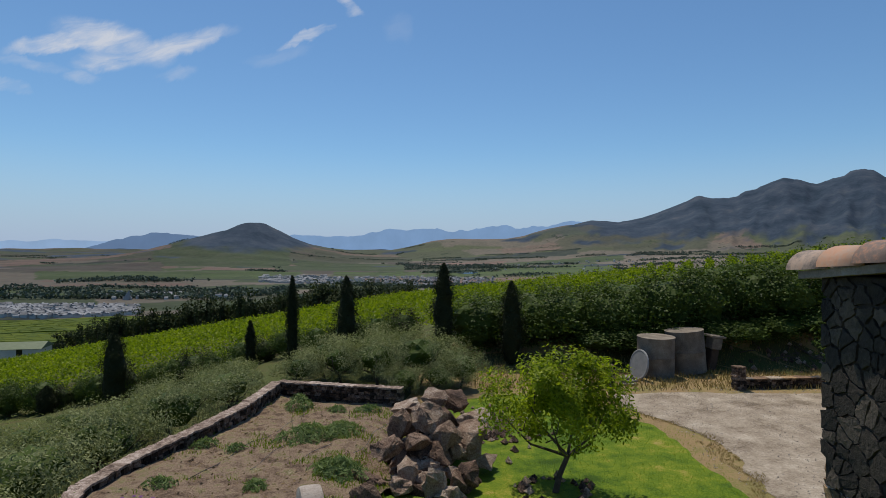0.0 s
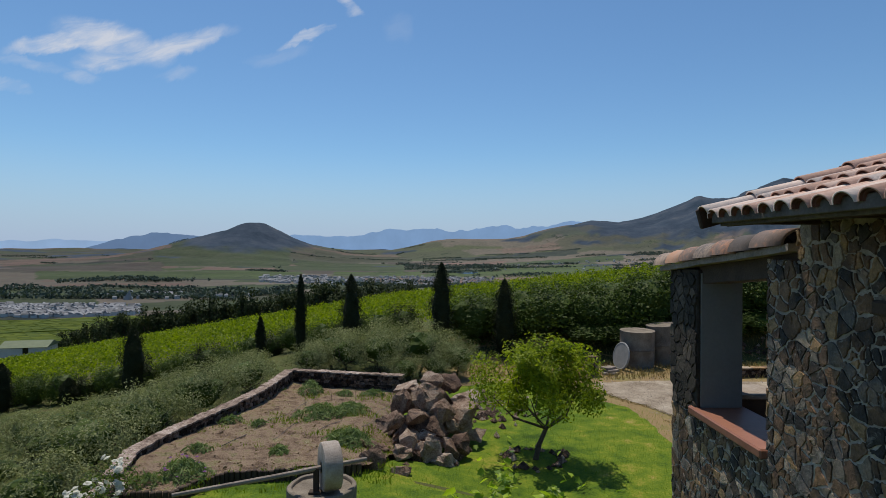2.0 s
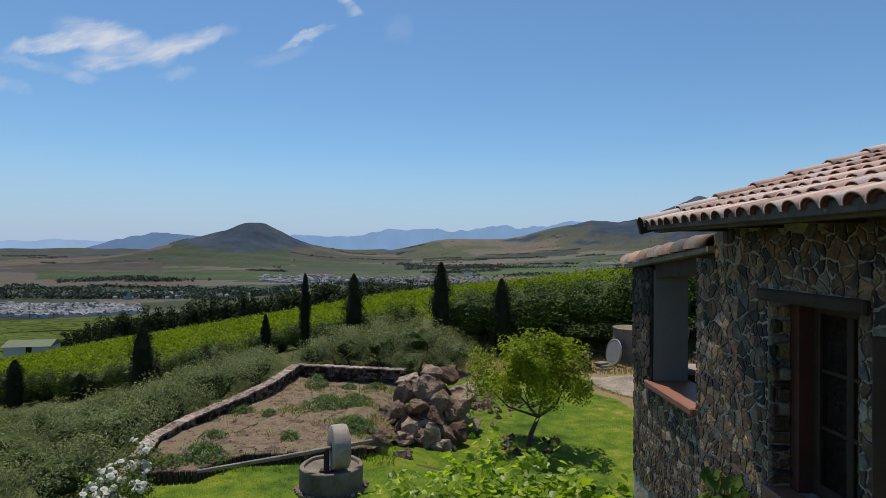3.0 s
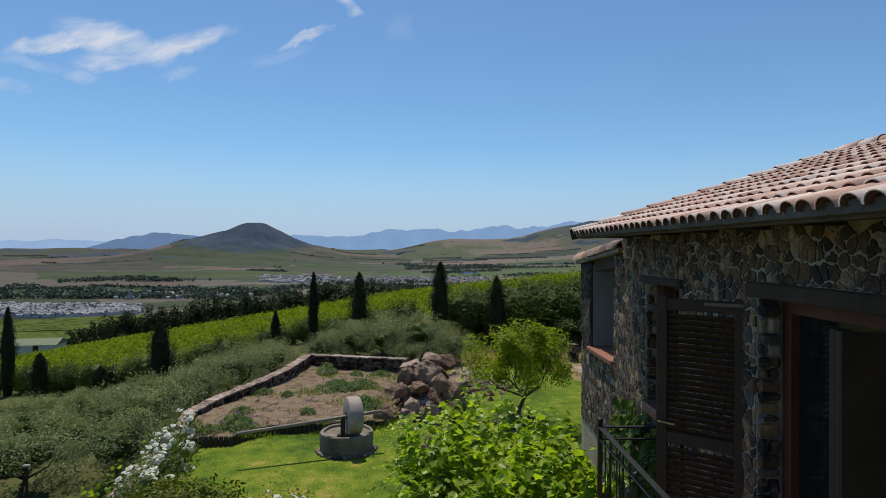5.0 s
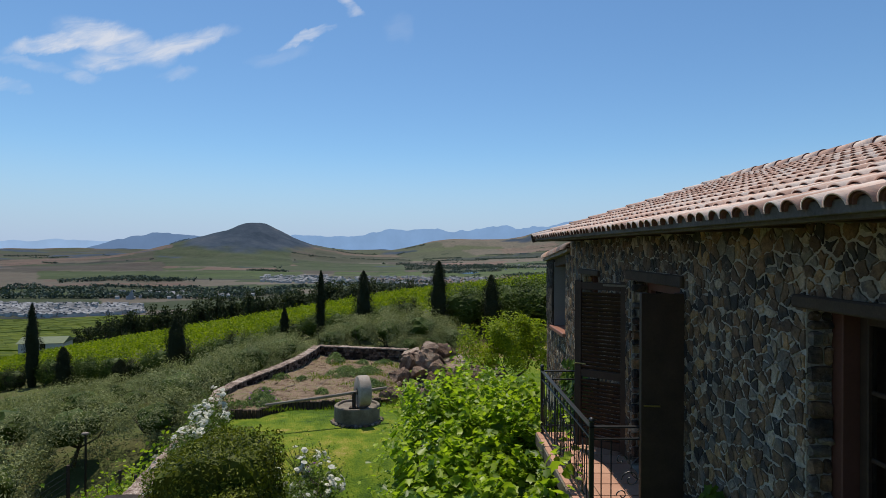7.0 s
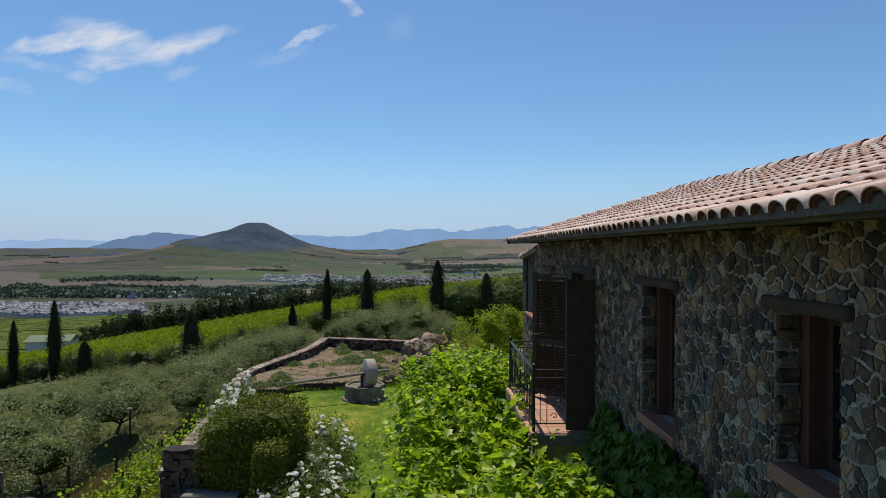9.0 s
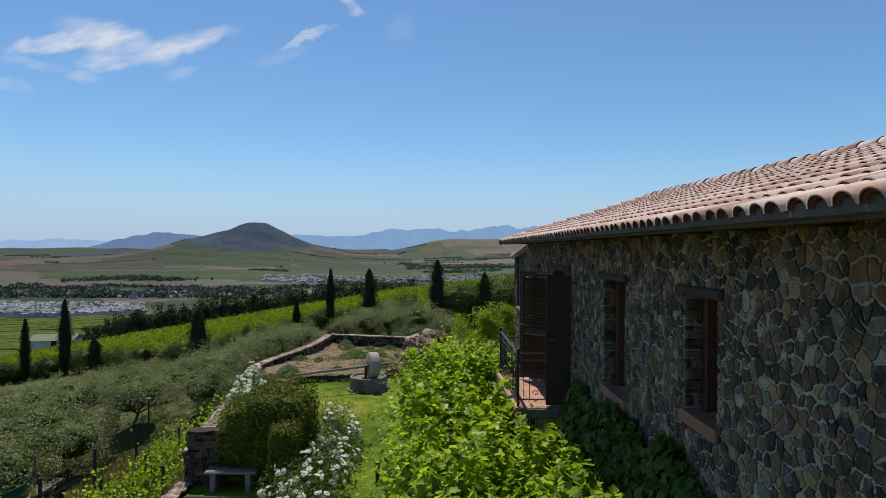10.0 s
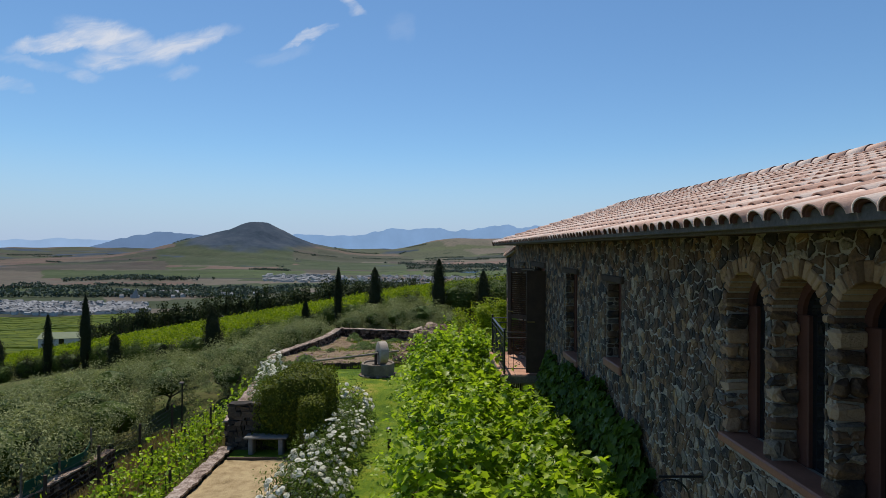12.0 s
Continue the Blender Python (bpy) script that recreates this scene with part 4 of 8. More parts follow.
for (xa, ya), (xb, yb) in runs:
    for z, w in ((RT, 0.022), (RT - 0.11, 0.012), (3.20, 0.012)):
        bm = bmesh.new()
        box(bm, (min(xa, xb) - w, min(ya, yb) - w, z - 0.008), (max(xa, xb) + w, max(ya, yb) + w, z + 0.008), 0.003)
        bm.transform(rinv)
        part("handrail" if z == RT else "rail", bm, M_IRON, railing)
    ln = math.hypot(xb - xa, yb - ya)
    if yb == ya:
        for x in (xa + 0.09, xa + 0.18, xb - 0.10):
            iron("baluster", [(x, ya, 3.2), (x, ya, RT - 0.11)], 0.006)
        for cx, cz, r_, turns, flip in ((xa + 0.46, 3.50, 0.20, 1.5, 1), (xa + 0.36, 3.44, 0.085, 2.4, -1), (xa + 0.52, 3.42, 0.075, 2.4, 1), (xa + 0.50, 3.63, 0.06, 2.2, -1), (xa + 0.27, 3.62, 0.055, 2.0, 1), (xa + 0.28, 3.30, 0.05, 2.0, -1)):
            iron("scroll", [(cx + flip * r_ * (1 - q / 34) * math.cos(q / 27 * turns * math.pi), ya, cz + r_ * (1 - q / 34) * math.sin(q / 27 * turns * math.pi)) for q in range(28)], 0.006, 5)
        continue
    n = max(3, int(ln / 0.16))
    for k in range(1, n):
        t = k / n
        x, y = xa + (xb - xa) * t, ya + (yb - ya) * t
        iron("baluster", [(x, y, 3.2), (x, y, RT)], 0.006)
        ux, uy = (xb - xa) / ln, (yb - ya) / ln
        sgn = 1 if k % 2 else -1
        spiral = []
        for q in range(22):
            a = q / 21 * 2.6 * math.pi
            rr = 0.075 * (1 - q / 26)
            s_, z = sgn * rr * math.cos(a), 3.36 + (k % 3) * 0.14 + rr * math.sin(a)
            spiral.append((x + ux * (s_ - sgn * 0.075), y + uy * (s_ - sgn * 0.075), z))
        iron("scroll", spiral, 0.005, 4)
        big = [(x + ux * 0.14 * math.sin(b * math.pi) * sgn * 0.6, y + uy * 0.14 * math.sin(b * math.pi) * sgn * 0.6, 3.22 + b * 0.5) for b in np.linspace(0, 1, 9)]
        iron("scroll", big, 0.005, 4)

# wrought bracket on the wall
brk = thing("lamp_bracket", (WX, -9.55, 3.7), "black wrought-iron scroll bracket on the stone wall", "bracket")
bm = bmesh.new()
tube(bm, [(0, 0, -0.25), (0, 0, 0.12)], 0.012, 5)
part("back_bar", bm, M_IRON, brk)
bm = bmesh.new()
tube(bm, [(0, 0, 0.05), (-0.36, 0, 0.05)], 0.011, 5)
part("arm", bm, M_IRON, brk)
bm = bmesh.new()
tube(bm, [(-0.02 - 0.3 * t - 0.06 * math.sin(t * 9), 0, -0.2 + 0.23 * t + 0.06 * math.cos(t * 9)) for t in np.linspace(0, 1, 20)], 0.008, 4)
part("scroll", bm, M_IRON, brk)

# the porch at the far end
porch = thing("porch", (3.2, 2.9, 0), "stone porch with red sill and clay ridge-tile coping", "porch", kind="structure")
pinv = porch.matrix_world.inverted()


def pput(nm, lo_, hi_, m, bev=0.008, label=""):
    bm = bmesh.new()
    box(bm, lo_, hi_, bev)
    bm.transform(pinv)
    return part(nm, bm, m, porch, label)


pput("front_wall", (WX, FAR_Y + 0.005, -0.3), (WX + 0.42, 3.92, 4.03), M_MORTAR)
pput("pier", (WX, 3.36, 4.03), (3.0, 3.92, 5.33), M_SHADESTONE)
pput("pier_plaster", (WX + 0.025, 3.345, 4.106), (2.995, 3.358, 5.30), M_PLASTER, 0.002, "smooth grey plastered reveal")
pput("jamb", (WX, FAR_Y + 0.005, 4.03), (WX + 0.42, 2.24, 5.44), M_MORTAR)
pput("sill", (WX - 0.05, 2.245, 4.032), (WX + 0.44, 3.45, 4.103), M_SILL, 0.012, "red-washed sloping sill")
pput("parapet", (3.003, 3.52, -0.3), (3.44, 3.92, 4.14), M_LINTEL, 0.01, "dark brown parapet inside")
pput("parapet_top", (3.003, 3.49, 4.142), (3.47, 3.95, 4.18), M_CAP, 0.01, "cream parapet top")
pput("plinth", (3.48, 3.55, -0.3), (5.59, 3.9, 3.08), M_MORTAR)
for k_ in range(13):
    pput("baluster", (3.50 + 0.17 * k_, 3.70, 3.08), (3.52 + 0.17 * k_, 3.72, 4.16), M_IRON, 0.003)
pput("handrail", (3.48, 3.69, 4.161), (5.59, 3.73, 4.19), M_IRON, 0.004)
pput("far_pier", (5.6, 3.45, -0.3), (6.1, 3.92, 5.29), M_MORTAR)
pput("porch_floor", (3.03, FAR_Y + 0.01, 2.9), (6.1, 3.5, 3.08), M_TERRA)
pput("roof_slab", (WX + 0.425, 1.56, 5.30), (6.3, 4.0, 5.42), M_WOOD, 0.01)
def coping_z(y):
    """Underside of the sloping coping."""
    return 5.335 + (4.15 - y) * 0.093


def sloped(nm, x0, x1, y0, y1, low, high, m, label=""):
    """A board along the porch that follows the slope of the coping."""
    bm = bmesh.new()
    n_ = 10
    rings = []
    for k_ in range(n_ + 1):
        y = y0 + (y1 - y0) * k_ / n_
        w = 0.006 * fbm(y * 5, low * 9)
        rings.append([bm.verts.new((x, y, coping_z(y) + d + w)) for x, d in ((x0, low), (x1, low), (x1, high), (x0, high))])
    for p_, q_ in zip(rings, rings[1:]):
        for i in range(4):
            bm.faces.new((p_[i], p_[(i + 1) % 4], q_[(i + 1) % 4], q_[i]))
    bm.faces.new(rings[0][::-1])
    bm.faces.new(rings[-1])
    bm.transform(pinv)
    part(nm, bm, m, porch, label)


sloped("plate", WX - 0.06, WX + 0.34, 4.10, 1.90, -0.045, 0.004, M_CAP, "flaking pale timber plate under the coping")
sloped("lintel", WX + 0.04, WX + 0.30, 3.40, 1.95, -0.20, -0.047, M_LINTEL, "dark timber lintel of the porch opening")
seg = 0.31
for k in range(7):
    y0 = 4.17 - k * seg
    rows = []
    for yy, rad, lift in ((y0, 0.140, 0.014), (max(y0 - seg - 0.05, 1.93), 0.122, 0.0)):
        zz = coping_z(yy) + lift
        for t_ in (0.0, 0.018):
            rows.append([(WX + 0.06 + (rad - t_) * 1.15 * math.cos(a), yy, zz + (rad - t_) * 0.95 * math.sin(a)) for a in np.linspace(math.pi, 0, 13)])
    bm = bmesh.new()
    rows = [[bm.verts.new(p_) for p_ in r_] for r_ in rows]
    for a, b in ((rows[0], rows[2]), (rows[1], rows[3]), (rows[0], rows[1]), (rows[2], rows[3])):
        for q in range(12):
            bm.faces.new((a[q], a[q + 1], b[q + 1], b[q]))
    bm.transform(pinv)
    ob = part("coping_tile", bm, M_COPTILE, porch, "weathered half-round clay coping tile" if k == 0 else "")
    for pl in ob.data.polygons:
        pl.use_smooth = True

# ---- roof ----
roof = thing("roof", (RIDGE_X, -7.5, RIDGE_Z), "low-pitched roof of weathered pink clay barrel tiles", "roof", kind="structure")
finv = roof.matrix_world.inverted()
slope_v = Vector((RIDGE_X - EAVE_X, 0, RIDGE_Z - EAVE_Z))
SL = slope_v.length
sdir, snrm = slope_v.normalized(), Vector((-slope_v.z, 0, slope_v.x)).normalized()
E0 = Vector((EAVE_X, 0, EAVE_Z))
YF = 1.80


def ridge_fall(y):
    """The old ridge has settled a little towards its near end."""
    return 0.0078 * (y - YF)


def on_roof(s, y, n):
    p = E0 + sdir * s + snrm * n
    return Vector((p.x, y, p.z + ridge_fall(y) * s / SL))


bm = bmesh.new()
q = [bm.verts.new(finv @ on_roof(s, y, n)) for n in (-0.05, -0.02) for s, y in ((0.04, YF - 0.02), (SL, YF - 0.02), (SL, NEAR_Y), (0.04, NEAR_Y))]
for f in ((0, 1, 2, 3), (7, 6, 5, 4), (0, 4, 5, 1), (1, 5, 6, 2), (2, 6, 7, 3), (3, 7, 4, 0)):
    bm.faces.new([q[i] for i in f])
part("boarding", bm, M_WOOD, roof)
bm = bmesh.new()
q = [bm.verts.new(finv @ Vector(v)) for v in ((RIDGE_X, YF, RIDGE_Z), (8.5, YF, 5.69), (8.5, NEAR_Y, 5.69), (RIDGE_X, NEAR_Y, RIDGE_Z + ridge_fall(NEAR_Y)))]
bm.faces.new(q)
part("far_slope", bm, M_TILE, roof)
bm = bmesh.new()
box(bm, (EAVE_X + 0.02, NEAR_Y, EAVE_Z - 0.032), (EAVE_X + 0.05, YF, EAVE_Z + 0.012), 0.004)
bm.transform(finv)
part("fascia", bm, M_FASCIA, roof, "weathered grey fascia board")
bm = bmesh.new()
box(bm, (EAVE_X - 0.034, NEAR_Y, EAVE_Z - 0.014), (EAVE_X + 0.018, YF, EAVE_Z + 0.050), 0.004)
bm.transform(finv)
part("eave_fillet", bm, M_FASCIA, roof, "weathered fillet closing the tile ends")
bm = bmesh.new()
box(bm, (EAVE_X + 0.066, NEAR_Y, EAVE_Z + 0.0), (WX + 0.3, YF - 0.02, EAVE_Z + 0.012))
bm.transform(finv)
part("soffit", bm, M_WOOD, roof, "dark boarded soffit")
k = 0
y = YF - 0.15
while y > NEAR_Y:
    bm = bmesh.new()
    box(bm, (EAVE_X + 0.11, y - 0.04, EAVE_Z - 0.026), (WX - 0.03, y + 0.04, EAVE_Z - 0.002), 0.004)
    bm.transform(finv)
    part("rafter_end", bm, M_WOOD, roof)
    y -= 0.75


def tile_mesh(cover, lift):
    """One barrel tile along +x (up the slope): open end at x = 0. Covers arch up, pans lie between them; under a
    cover's lip a second lip is set back, coloured dark like the shade in the mouth.
    """
    r0, r1, ln, th = (0.0715, 0.059, 0.40, 0.010) if cover else (0.050, 0.057, 0.40, 0.010)
    flat = 0.80
    verts, faces, mats = [], [], []
    nseg = 10
    arc = np.linspace(0, math.pi, nseg + 1)
    for x, r, up in ((0, r0, lift + (0.0195 if cover else 0.010)), (ln, r1, lift)):
        for t in (0, th):
            verts += [(x, (r - t) * math.cos(a), up + ((r - t) * math.sin(a) * flat if cover else 0.040 - (r - t) * math.sin(a) * flat)) for a in arc]
    n = nseg + 1
    for i in range(nseg):
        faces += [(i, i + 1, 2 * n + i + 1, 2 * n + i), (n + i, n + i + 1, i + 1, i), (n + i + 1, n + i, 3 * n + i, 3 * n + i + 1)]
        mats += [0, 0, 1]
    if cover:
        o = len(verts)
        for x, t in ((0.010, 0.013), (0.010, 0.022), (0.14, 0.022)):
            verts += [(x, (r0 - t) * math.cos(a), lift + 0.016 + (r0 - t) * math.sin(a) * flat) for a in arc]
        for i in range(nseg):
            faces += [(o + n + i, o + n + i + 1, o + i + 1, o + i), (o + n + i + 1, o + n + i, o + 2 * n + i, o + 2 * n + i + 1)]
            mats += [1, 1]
    me = mesh_of("tile", verts, faces, True)
    me.polygons.foreach_set("material_index", mats)
    return me


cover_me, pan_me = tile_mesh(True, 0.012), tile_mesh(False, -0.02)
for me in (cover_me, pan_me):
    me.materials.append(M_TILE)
    me.materials.append(M_ENDSHADE)
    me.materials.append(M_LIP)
up_roof = Matrix((sdir, (0, 1, 0), snrm)).transposed().to_4x4()
PITCH, COURSE = 0.1485, 0.326
cv = np.array([v.co for v in cover_me.vertices])
cf = [tuple(p.vertices) for p in cover_me.polygons]
cover_mats, pan_mats, rest_m = [p.material_index for p in cover_me.polygons], [p.material_index for p in pan_me.polygons], []
pv = np.array([v.co for v in pan_me.vertices])
pf = [tuple(p.vertices) for p in pan_me.polygons]
rest_v, rest_f = [], []
g = np.random.default_rng(5)
R3 = np.array(up_roof.to_3x3())
ncol, nrow = int((YF + 14.2) / PITCH), int(SL / COURSE) + 1
for c in range(ncol):
    for r in range(nrow):
        yc = YF - 0.06 - c * PITCH
        s0 = -0.05 + r * COURSE + g.uniform(-0.008, 0.008)
        o = on_roof(s0, yc + g.uniform(-0.006, 0.006), 0.0)
        spin = Matrix.Rotation(g.uniform(-0.02, 0.02), 4, "Z")
        if r < 4 and 30 <= c < 104:
            ob = part("roof_tile", cover_me, None, roof)
            ob.matrix_parent_inverse = finv
            ob.matrix_basis = Matrix.Translation(o) @ up_roof @ spin
        else:
            w = (R3 @ (np.array(spin.to_3x3()) @ cv.T)).T + np.array(o)
            n0 = len(rest_v)
            rest_v += [finv @ Vector(v) for v in w]
            rest_f += [tuple(i + n0 for i in f) for f in cf]
            rest_m += cover_mats
        w = (R3 @ pv.T).T + np.array(on_roof(s0 + (0.16 if r == 0 else 0.07), yc - PITCH / 2, -0.012))
        n0 = len(rest_v)
        rest_v += [finv @ Vector(v) for v in w]
        rest_f += [tuple(i + n0 for i in f) for f in pf]
        rest_m += pan_mats
me = mesh_of("tile_field", rest_v, rest_f, True)
for m_ in (M_TILE, M_ENDSHADE, M_LIP):
    me.materials.append(m_)
me.polygons.foreach_set("material_index", rest_m)
tagged(part("tile_field", me, M_TILE, roof), "upper courses of weathered clay tiles", kind="stuff")
# mortar that stops the mouths of the eave tiles
plug_v = [(0.0, 0.052 * math.cos(a), 0.016 + 0.036 * math.sin(a)) for a in np.linspace(0, math.pi, 8)]
plug_v += [(0.05, y_, z_) for _, y_, z_ in plug_v]
plug = mesh_of("plug", plug_v, [tuple(range(8))[::-1]] + [(i, i + 1, 9 + i, 8 + i) for i in range(7)])
plug.materials.append(M_PLUG)
for c in range(ncol):
    ob = part("mortar_plug", plug, None, roof)
    ob.matrix_parent_inverse = finv
    ob.matrix_basis = Matrix.Translation(on_roof(-0.05 + 0.035 + g.uniform(0, 0.03), YF - 0.06 - c * PITCH, 0.0)) @ up_roof @ Matrix.Rotation(g.uniform(-0.25, 0.25), 4, "X")
# ridge caps bedded in mortar, and dark verge tiles at the gable
cap = mesh_of("ridge_tile", [(x, (0.094 - 0.010 * (x > 0) - t) * math.cos(a), (0.088 - t) * math.sin(a) + 0.014 * (x == 0)) for x in (0, 0.36) for t in (0, 0.016) for a in np.linspace(0, math.pi, 11)],
              [f for i in range(10) for f in ((i, i + 1, 22 + i + 1, 22 + i), (11 + i, 11 + i + 1, i + 1, i))], True)
cap.materials.append(M_TILE)
cap.materials.append(M_ENDSHADE)
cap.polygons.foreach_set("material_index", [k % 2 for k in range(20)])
y = YF + 0.06
while y > -14:
    ob = part("ridge_tile", cap, None, roof)
    ob.matrix_parent_inverse = finv
    ob.matrix_basis = Matrix.Translation((RIDGE_X, y - 0.36, RIDGE_Z + 0.036 + ridge_fall(y) + g.uniform(-0.006, 0.006))) @ Matrix.Rotation(radians(90) + g.uniform(-0.02, 0.02), 4, "Z")
    y -= 0.318
bm = bmesh.new()
box(bm, (RIDGE_X - 0.10, -14, RIDGE_Z - 0.05), (RIDGE_X + 0.10, YF, RIDGE_Z + 0.05), 0.02)
for v in bm.verts:
    v.co.z += ridge_fall(v.co.y)
bm.transform(finv)
part("ridge_mortar", bm, M_MORTAR, roof)
for r in range(nrow):
    ob = part("verge_tile", cover_me, None, roof)
    ob.matrix_parent_inverse = finv
    ob.matrix_basis = Matrix.Translation(on_roof(-0.05 + r * COURSE, YF + 0.05, 0.03)) @ up_roof
    bm = bmesh.new()
    box(bm, (0.0, -0.02, -0.075), (0.34, 0.02, 0.055), 0.008)
    ob = part("verge_slab", bm, M_WOOD, roof)
    ob.matrix_parent_inverse = finv
    ob.matrix_basis = Matrix.Translation(on_roof(-0.06 + r * COURSE, YF + 0.11, 0.045)) @ up_roof @ Matrix.Rotation(0.035, 4, "Y")
# ---- plants: leaves are real blades, scattered in clumps ----
def frames_for(normals, g):
    """Random orthonormal frames (n, 3, 3) whose third axis follows the normals."""
    n = normals / (np.linalg.norm(normals, axis=1, keepdims=True) + 1e-9)
    a = g.normal(size=n.shape)
    u = np.cross(n, a)
    u /= np.linalg.norm(u, axis=1, keepdims=True) + 1e-9
    return np.stack((u, np.cross(n, u), n), axis=2)


LEAF_OVAL = ([(0, -0.5, 0), (0.20, -0.1, 0.05), (0.16, 0.25, 0.05), (0, 0.5, -0.04), (-0.16, 0.25, 0.05), (-0.20, -0.1, 0.05)], [(0, 1, 2, 3), (0, 3, 4, 5)])
LEAF_NARROW = ([(0, -0.5, 0), (0.09, 0.0, 0.03), (0, 0.5, 0), (-0.09, 0.0, 0.03)], [(0, 1, 2), (0, 2, 3)])
LEAF_BROAD = ([(0, -0.5, 0), (0.42, -0.38, 0.10), (0.34, -0.02, 0.12), (0.46, 0.18, 0.06), (0.16, 0.26, 0.06), (0, 0.55, -0.08), (-0.16, 0.26, 0.06), (-0.46, 0.18, 0.06), (-0.34, -0.02, 0.12), (-0.42, -0.38, 0.10)], [(0, 1, 2, 3, 4, 5), (0, 5, 6, 7, 8, 9)])
LEAF_SPRIG = ([(0, -0.5, 0), (0.17, 0, 0.1), (0, 0.5, 0), (-0.17, 0, 0.1)], [(0, 1, 2, 3)])
LEAF_ROUND = ([(0.5, 0, 0), (0.28, 0.4, 0.12), (-0.22, 0.45, 0.05), (-0.5, 0.05, 0), (-0.25, -0.4, 0.12), (0.25, -0.42, 0.05)], [(0, 1, 2, 3), (0, 3, 4, 5)])
LEAF_CLUMP = ([(0, -0.5, 0), (0.3, 0, 0.15), (0, 0.5, 0), (-0.3, 0, 0.15)], [(0, 1, 2, 3)])
PETALS = ([(0.5 * math.cos(a), 0.5 * math.sin(a), 0.18) for a in np.linspace(0, 2 * math.pi, 7)[:-1]] + [(0.22 * math.cos(a + 0.4), 0.22 * math.sin(a + 0.4), 0.30) for a in np.linspace(0, 2 * math.pi, 5)[:-1]] + [(0, 0, -0.1), (0, 0, 0.38)],
          [(10, i, (i + 1) % 6) for i in range(6)] + [(11, 6 + i, 6 + (i + 1) % 4) for i in range(4)] + [(i, (i + 1) % 6, 6 + (i % 4)) for i in range(6)])


def blades(name, centres, normals, sizes, shape, g):
    """One mesh of many leaves."""
    tv, tf = np.array(shape[0], dtype=float), shape[1]
    fr = frames_for(np.asarray(normals, float), g)
    sizes = np.asarray(sizes, float)
    pts = np.einsum("nij,kj->nki", fr, tv) * sizes[:, None, None] + np.asarray(centres, float)[:, None, :]
    n, k = len(centres), len(tv)
    flat = np.concatenate([np.array(f) for f in tf])
    loops = (flat[None, :] + (np.arange(n) * k)[:, None]).ravel()
    tot = np.tile([len(f) for f in tf], n)
    start = np.concatenate(([0], np.cumsum(tot)[:-1]))
    me = bpy.data.meshes.new(name)
    me.vertices.add(n * k)
    me.vertices.foreach_set("co", pts.ravel())
    me.loops.add(len(loops))
    me.loops.foreach_set("vertex_index", loops.astype(np.int32))
    me.polygons.add(len(tot))
    me.polygons.foreach_set("loop_start", start.astype(np.int32))
    me.update(calc_edges=True)
    return me


def crown_points(n, radii, clumps, g, hollow=0.55, rough=0.22, spread=0.2, flat_bottom=-0.6):
    """Leaf places and outward normals in a crown of clumps with an uneven outline and gaps."""
    d = g.normal(size=(clumps, 3))
    d /= np.linalg.norm(d, axis=1, keepdims=True)
    d[:, 2] = np.maximum(d[:, 2], flat_bottom)
    rad = hollow + (1 - hollow) * g.random(clumps) ** 0.5 + g.normal(size=clumps) * rough * 0.5
    cc = d * rad[:, None] * np.array(radii)
    pick = g.integers(0, clumps, n)
    pts = cc[pick] + np.clip(g.normal(size=(n, 3)), -1.6, 1.6) * spread * np.mean(radii) * (0.7 + 0.6 * g.random(clumps))[pick][:, None]
    nrm = pts / np.array(radii) + np.array((0, 0, 0.5)) + g.normal(size=(n, 3)) * 0.7
    return pts, nrm


def crown_core(radii, cz, seed, low=0.1):
    """The dense inside of a crown: an added lumpy body that stands for its shaded twigs and leaves."""
    bm = bmesh.new()
    bmesh.ops.create_icosphere(bm, subdivisions=3, radius=1.0)
    for v in bm.verts:
        q = 1 + 0.3 * fbm(v.co.x * 1.7 + seed, v.co.y * 1.7, v.co.z * 1.7, 3)
        v.co = Vector((v.co.x * radii[0] * q, v.co.y * radii[1] * q, max(low, cz + v.co.z * radii[2] * q)))
    return bm


def branches(bm, base_pt, height_, spread, count, r, g, lean=0.15):
    """A trunk that forks into tapering limbs."""
    b = Vector(base_pt)
    fork = b + Vector((g.uniform(-lean, lean) * height_, g.uniform(-lean, lean) * height_, height_ * 0.35))
    tube(bm, [b - Vector((0, 0, 0.15)), b + (fork - b) * 0.5 + Vector((g.uniform(-1, 1) * 0.03, g.uniform(-1, 1) * 0.03, 0)), fork], [r * 1.25, r, r * 0.85], 7)
    for k in range(count):
        a = 2 * math.pi * k / count + g.uniform(-0.4, 0.4)
        tip = b + Vector((math.cos(a) * spread, math.sin(a) * spread, height_ * g.uniform(0.75, 0.98)))
        mid = fork.lerp(tip, 0.5) + Vector((math.cos(a) * spread * 0.12, math.sin(a) * spread * 0.12, -0.06 * height_))
        tube(bm, [fork, mid, tip], [r * 0.6, r * 0.38, r * 0.12], 5)
        for s in (0.35, 0.7):
            q = fork.lerp(tip, s)
            e = q + Vector((g.uniform(-1, 1) * spread * 0.4, g.uniform(-1, 1) * spread * 0.4, height_ * 0.15))
            tube(bm, [q, e], [r * 0.25, r * 0.07], 4)


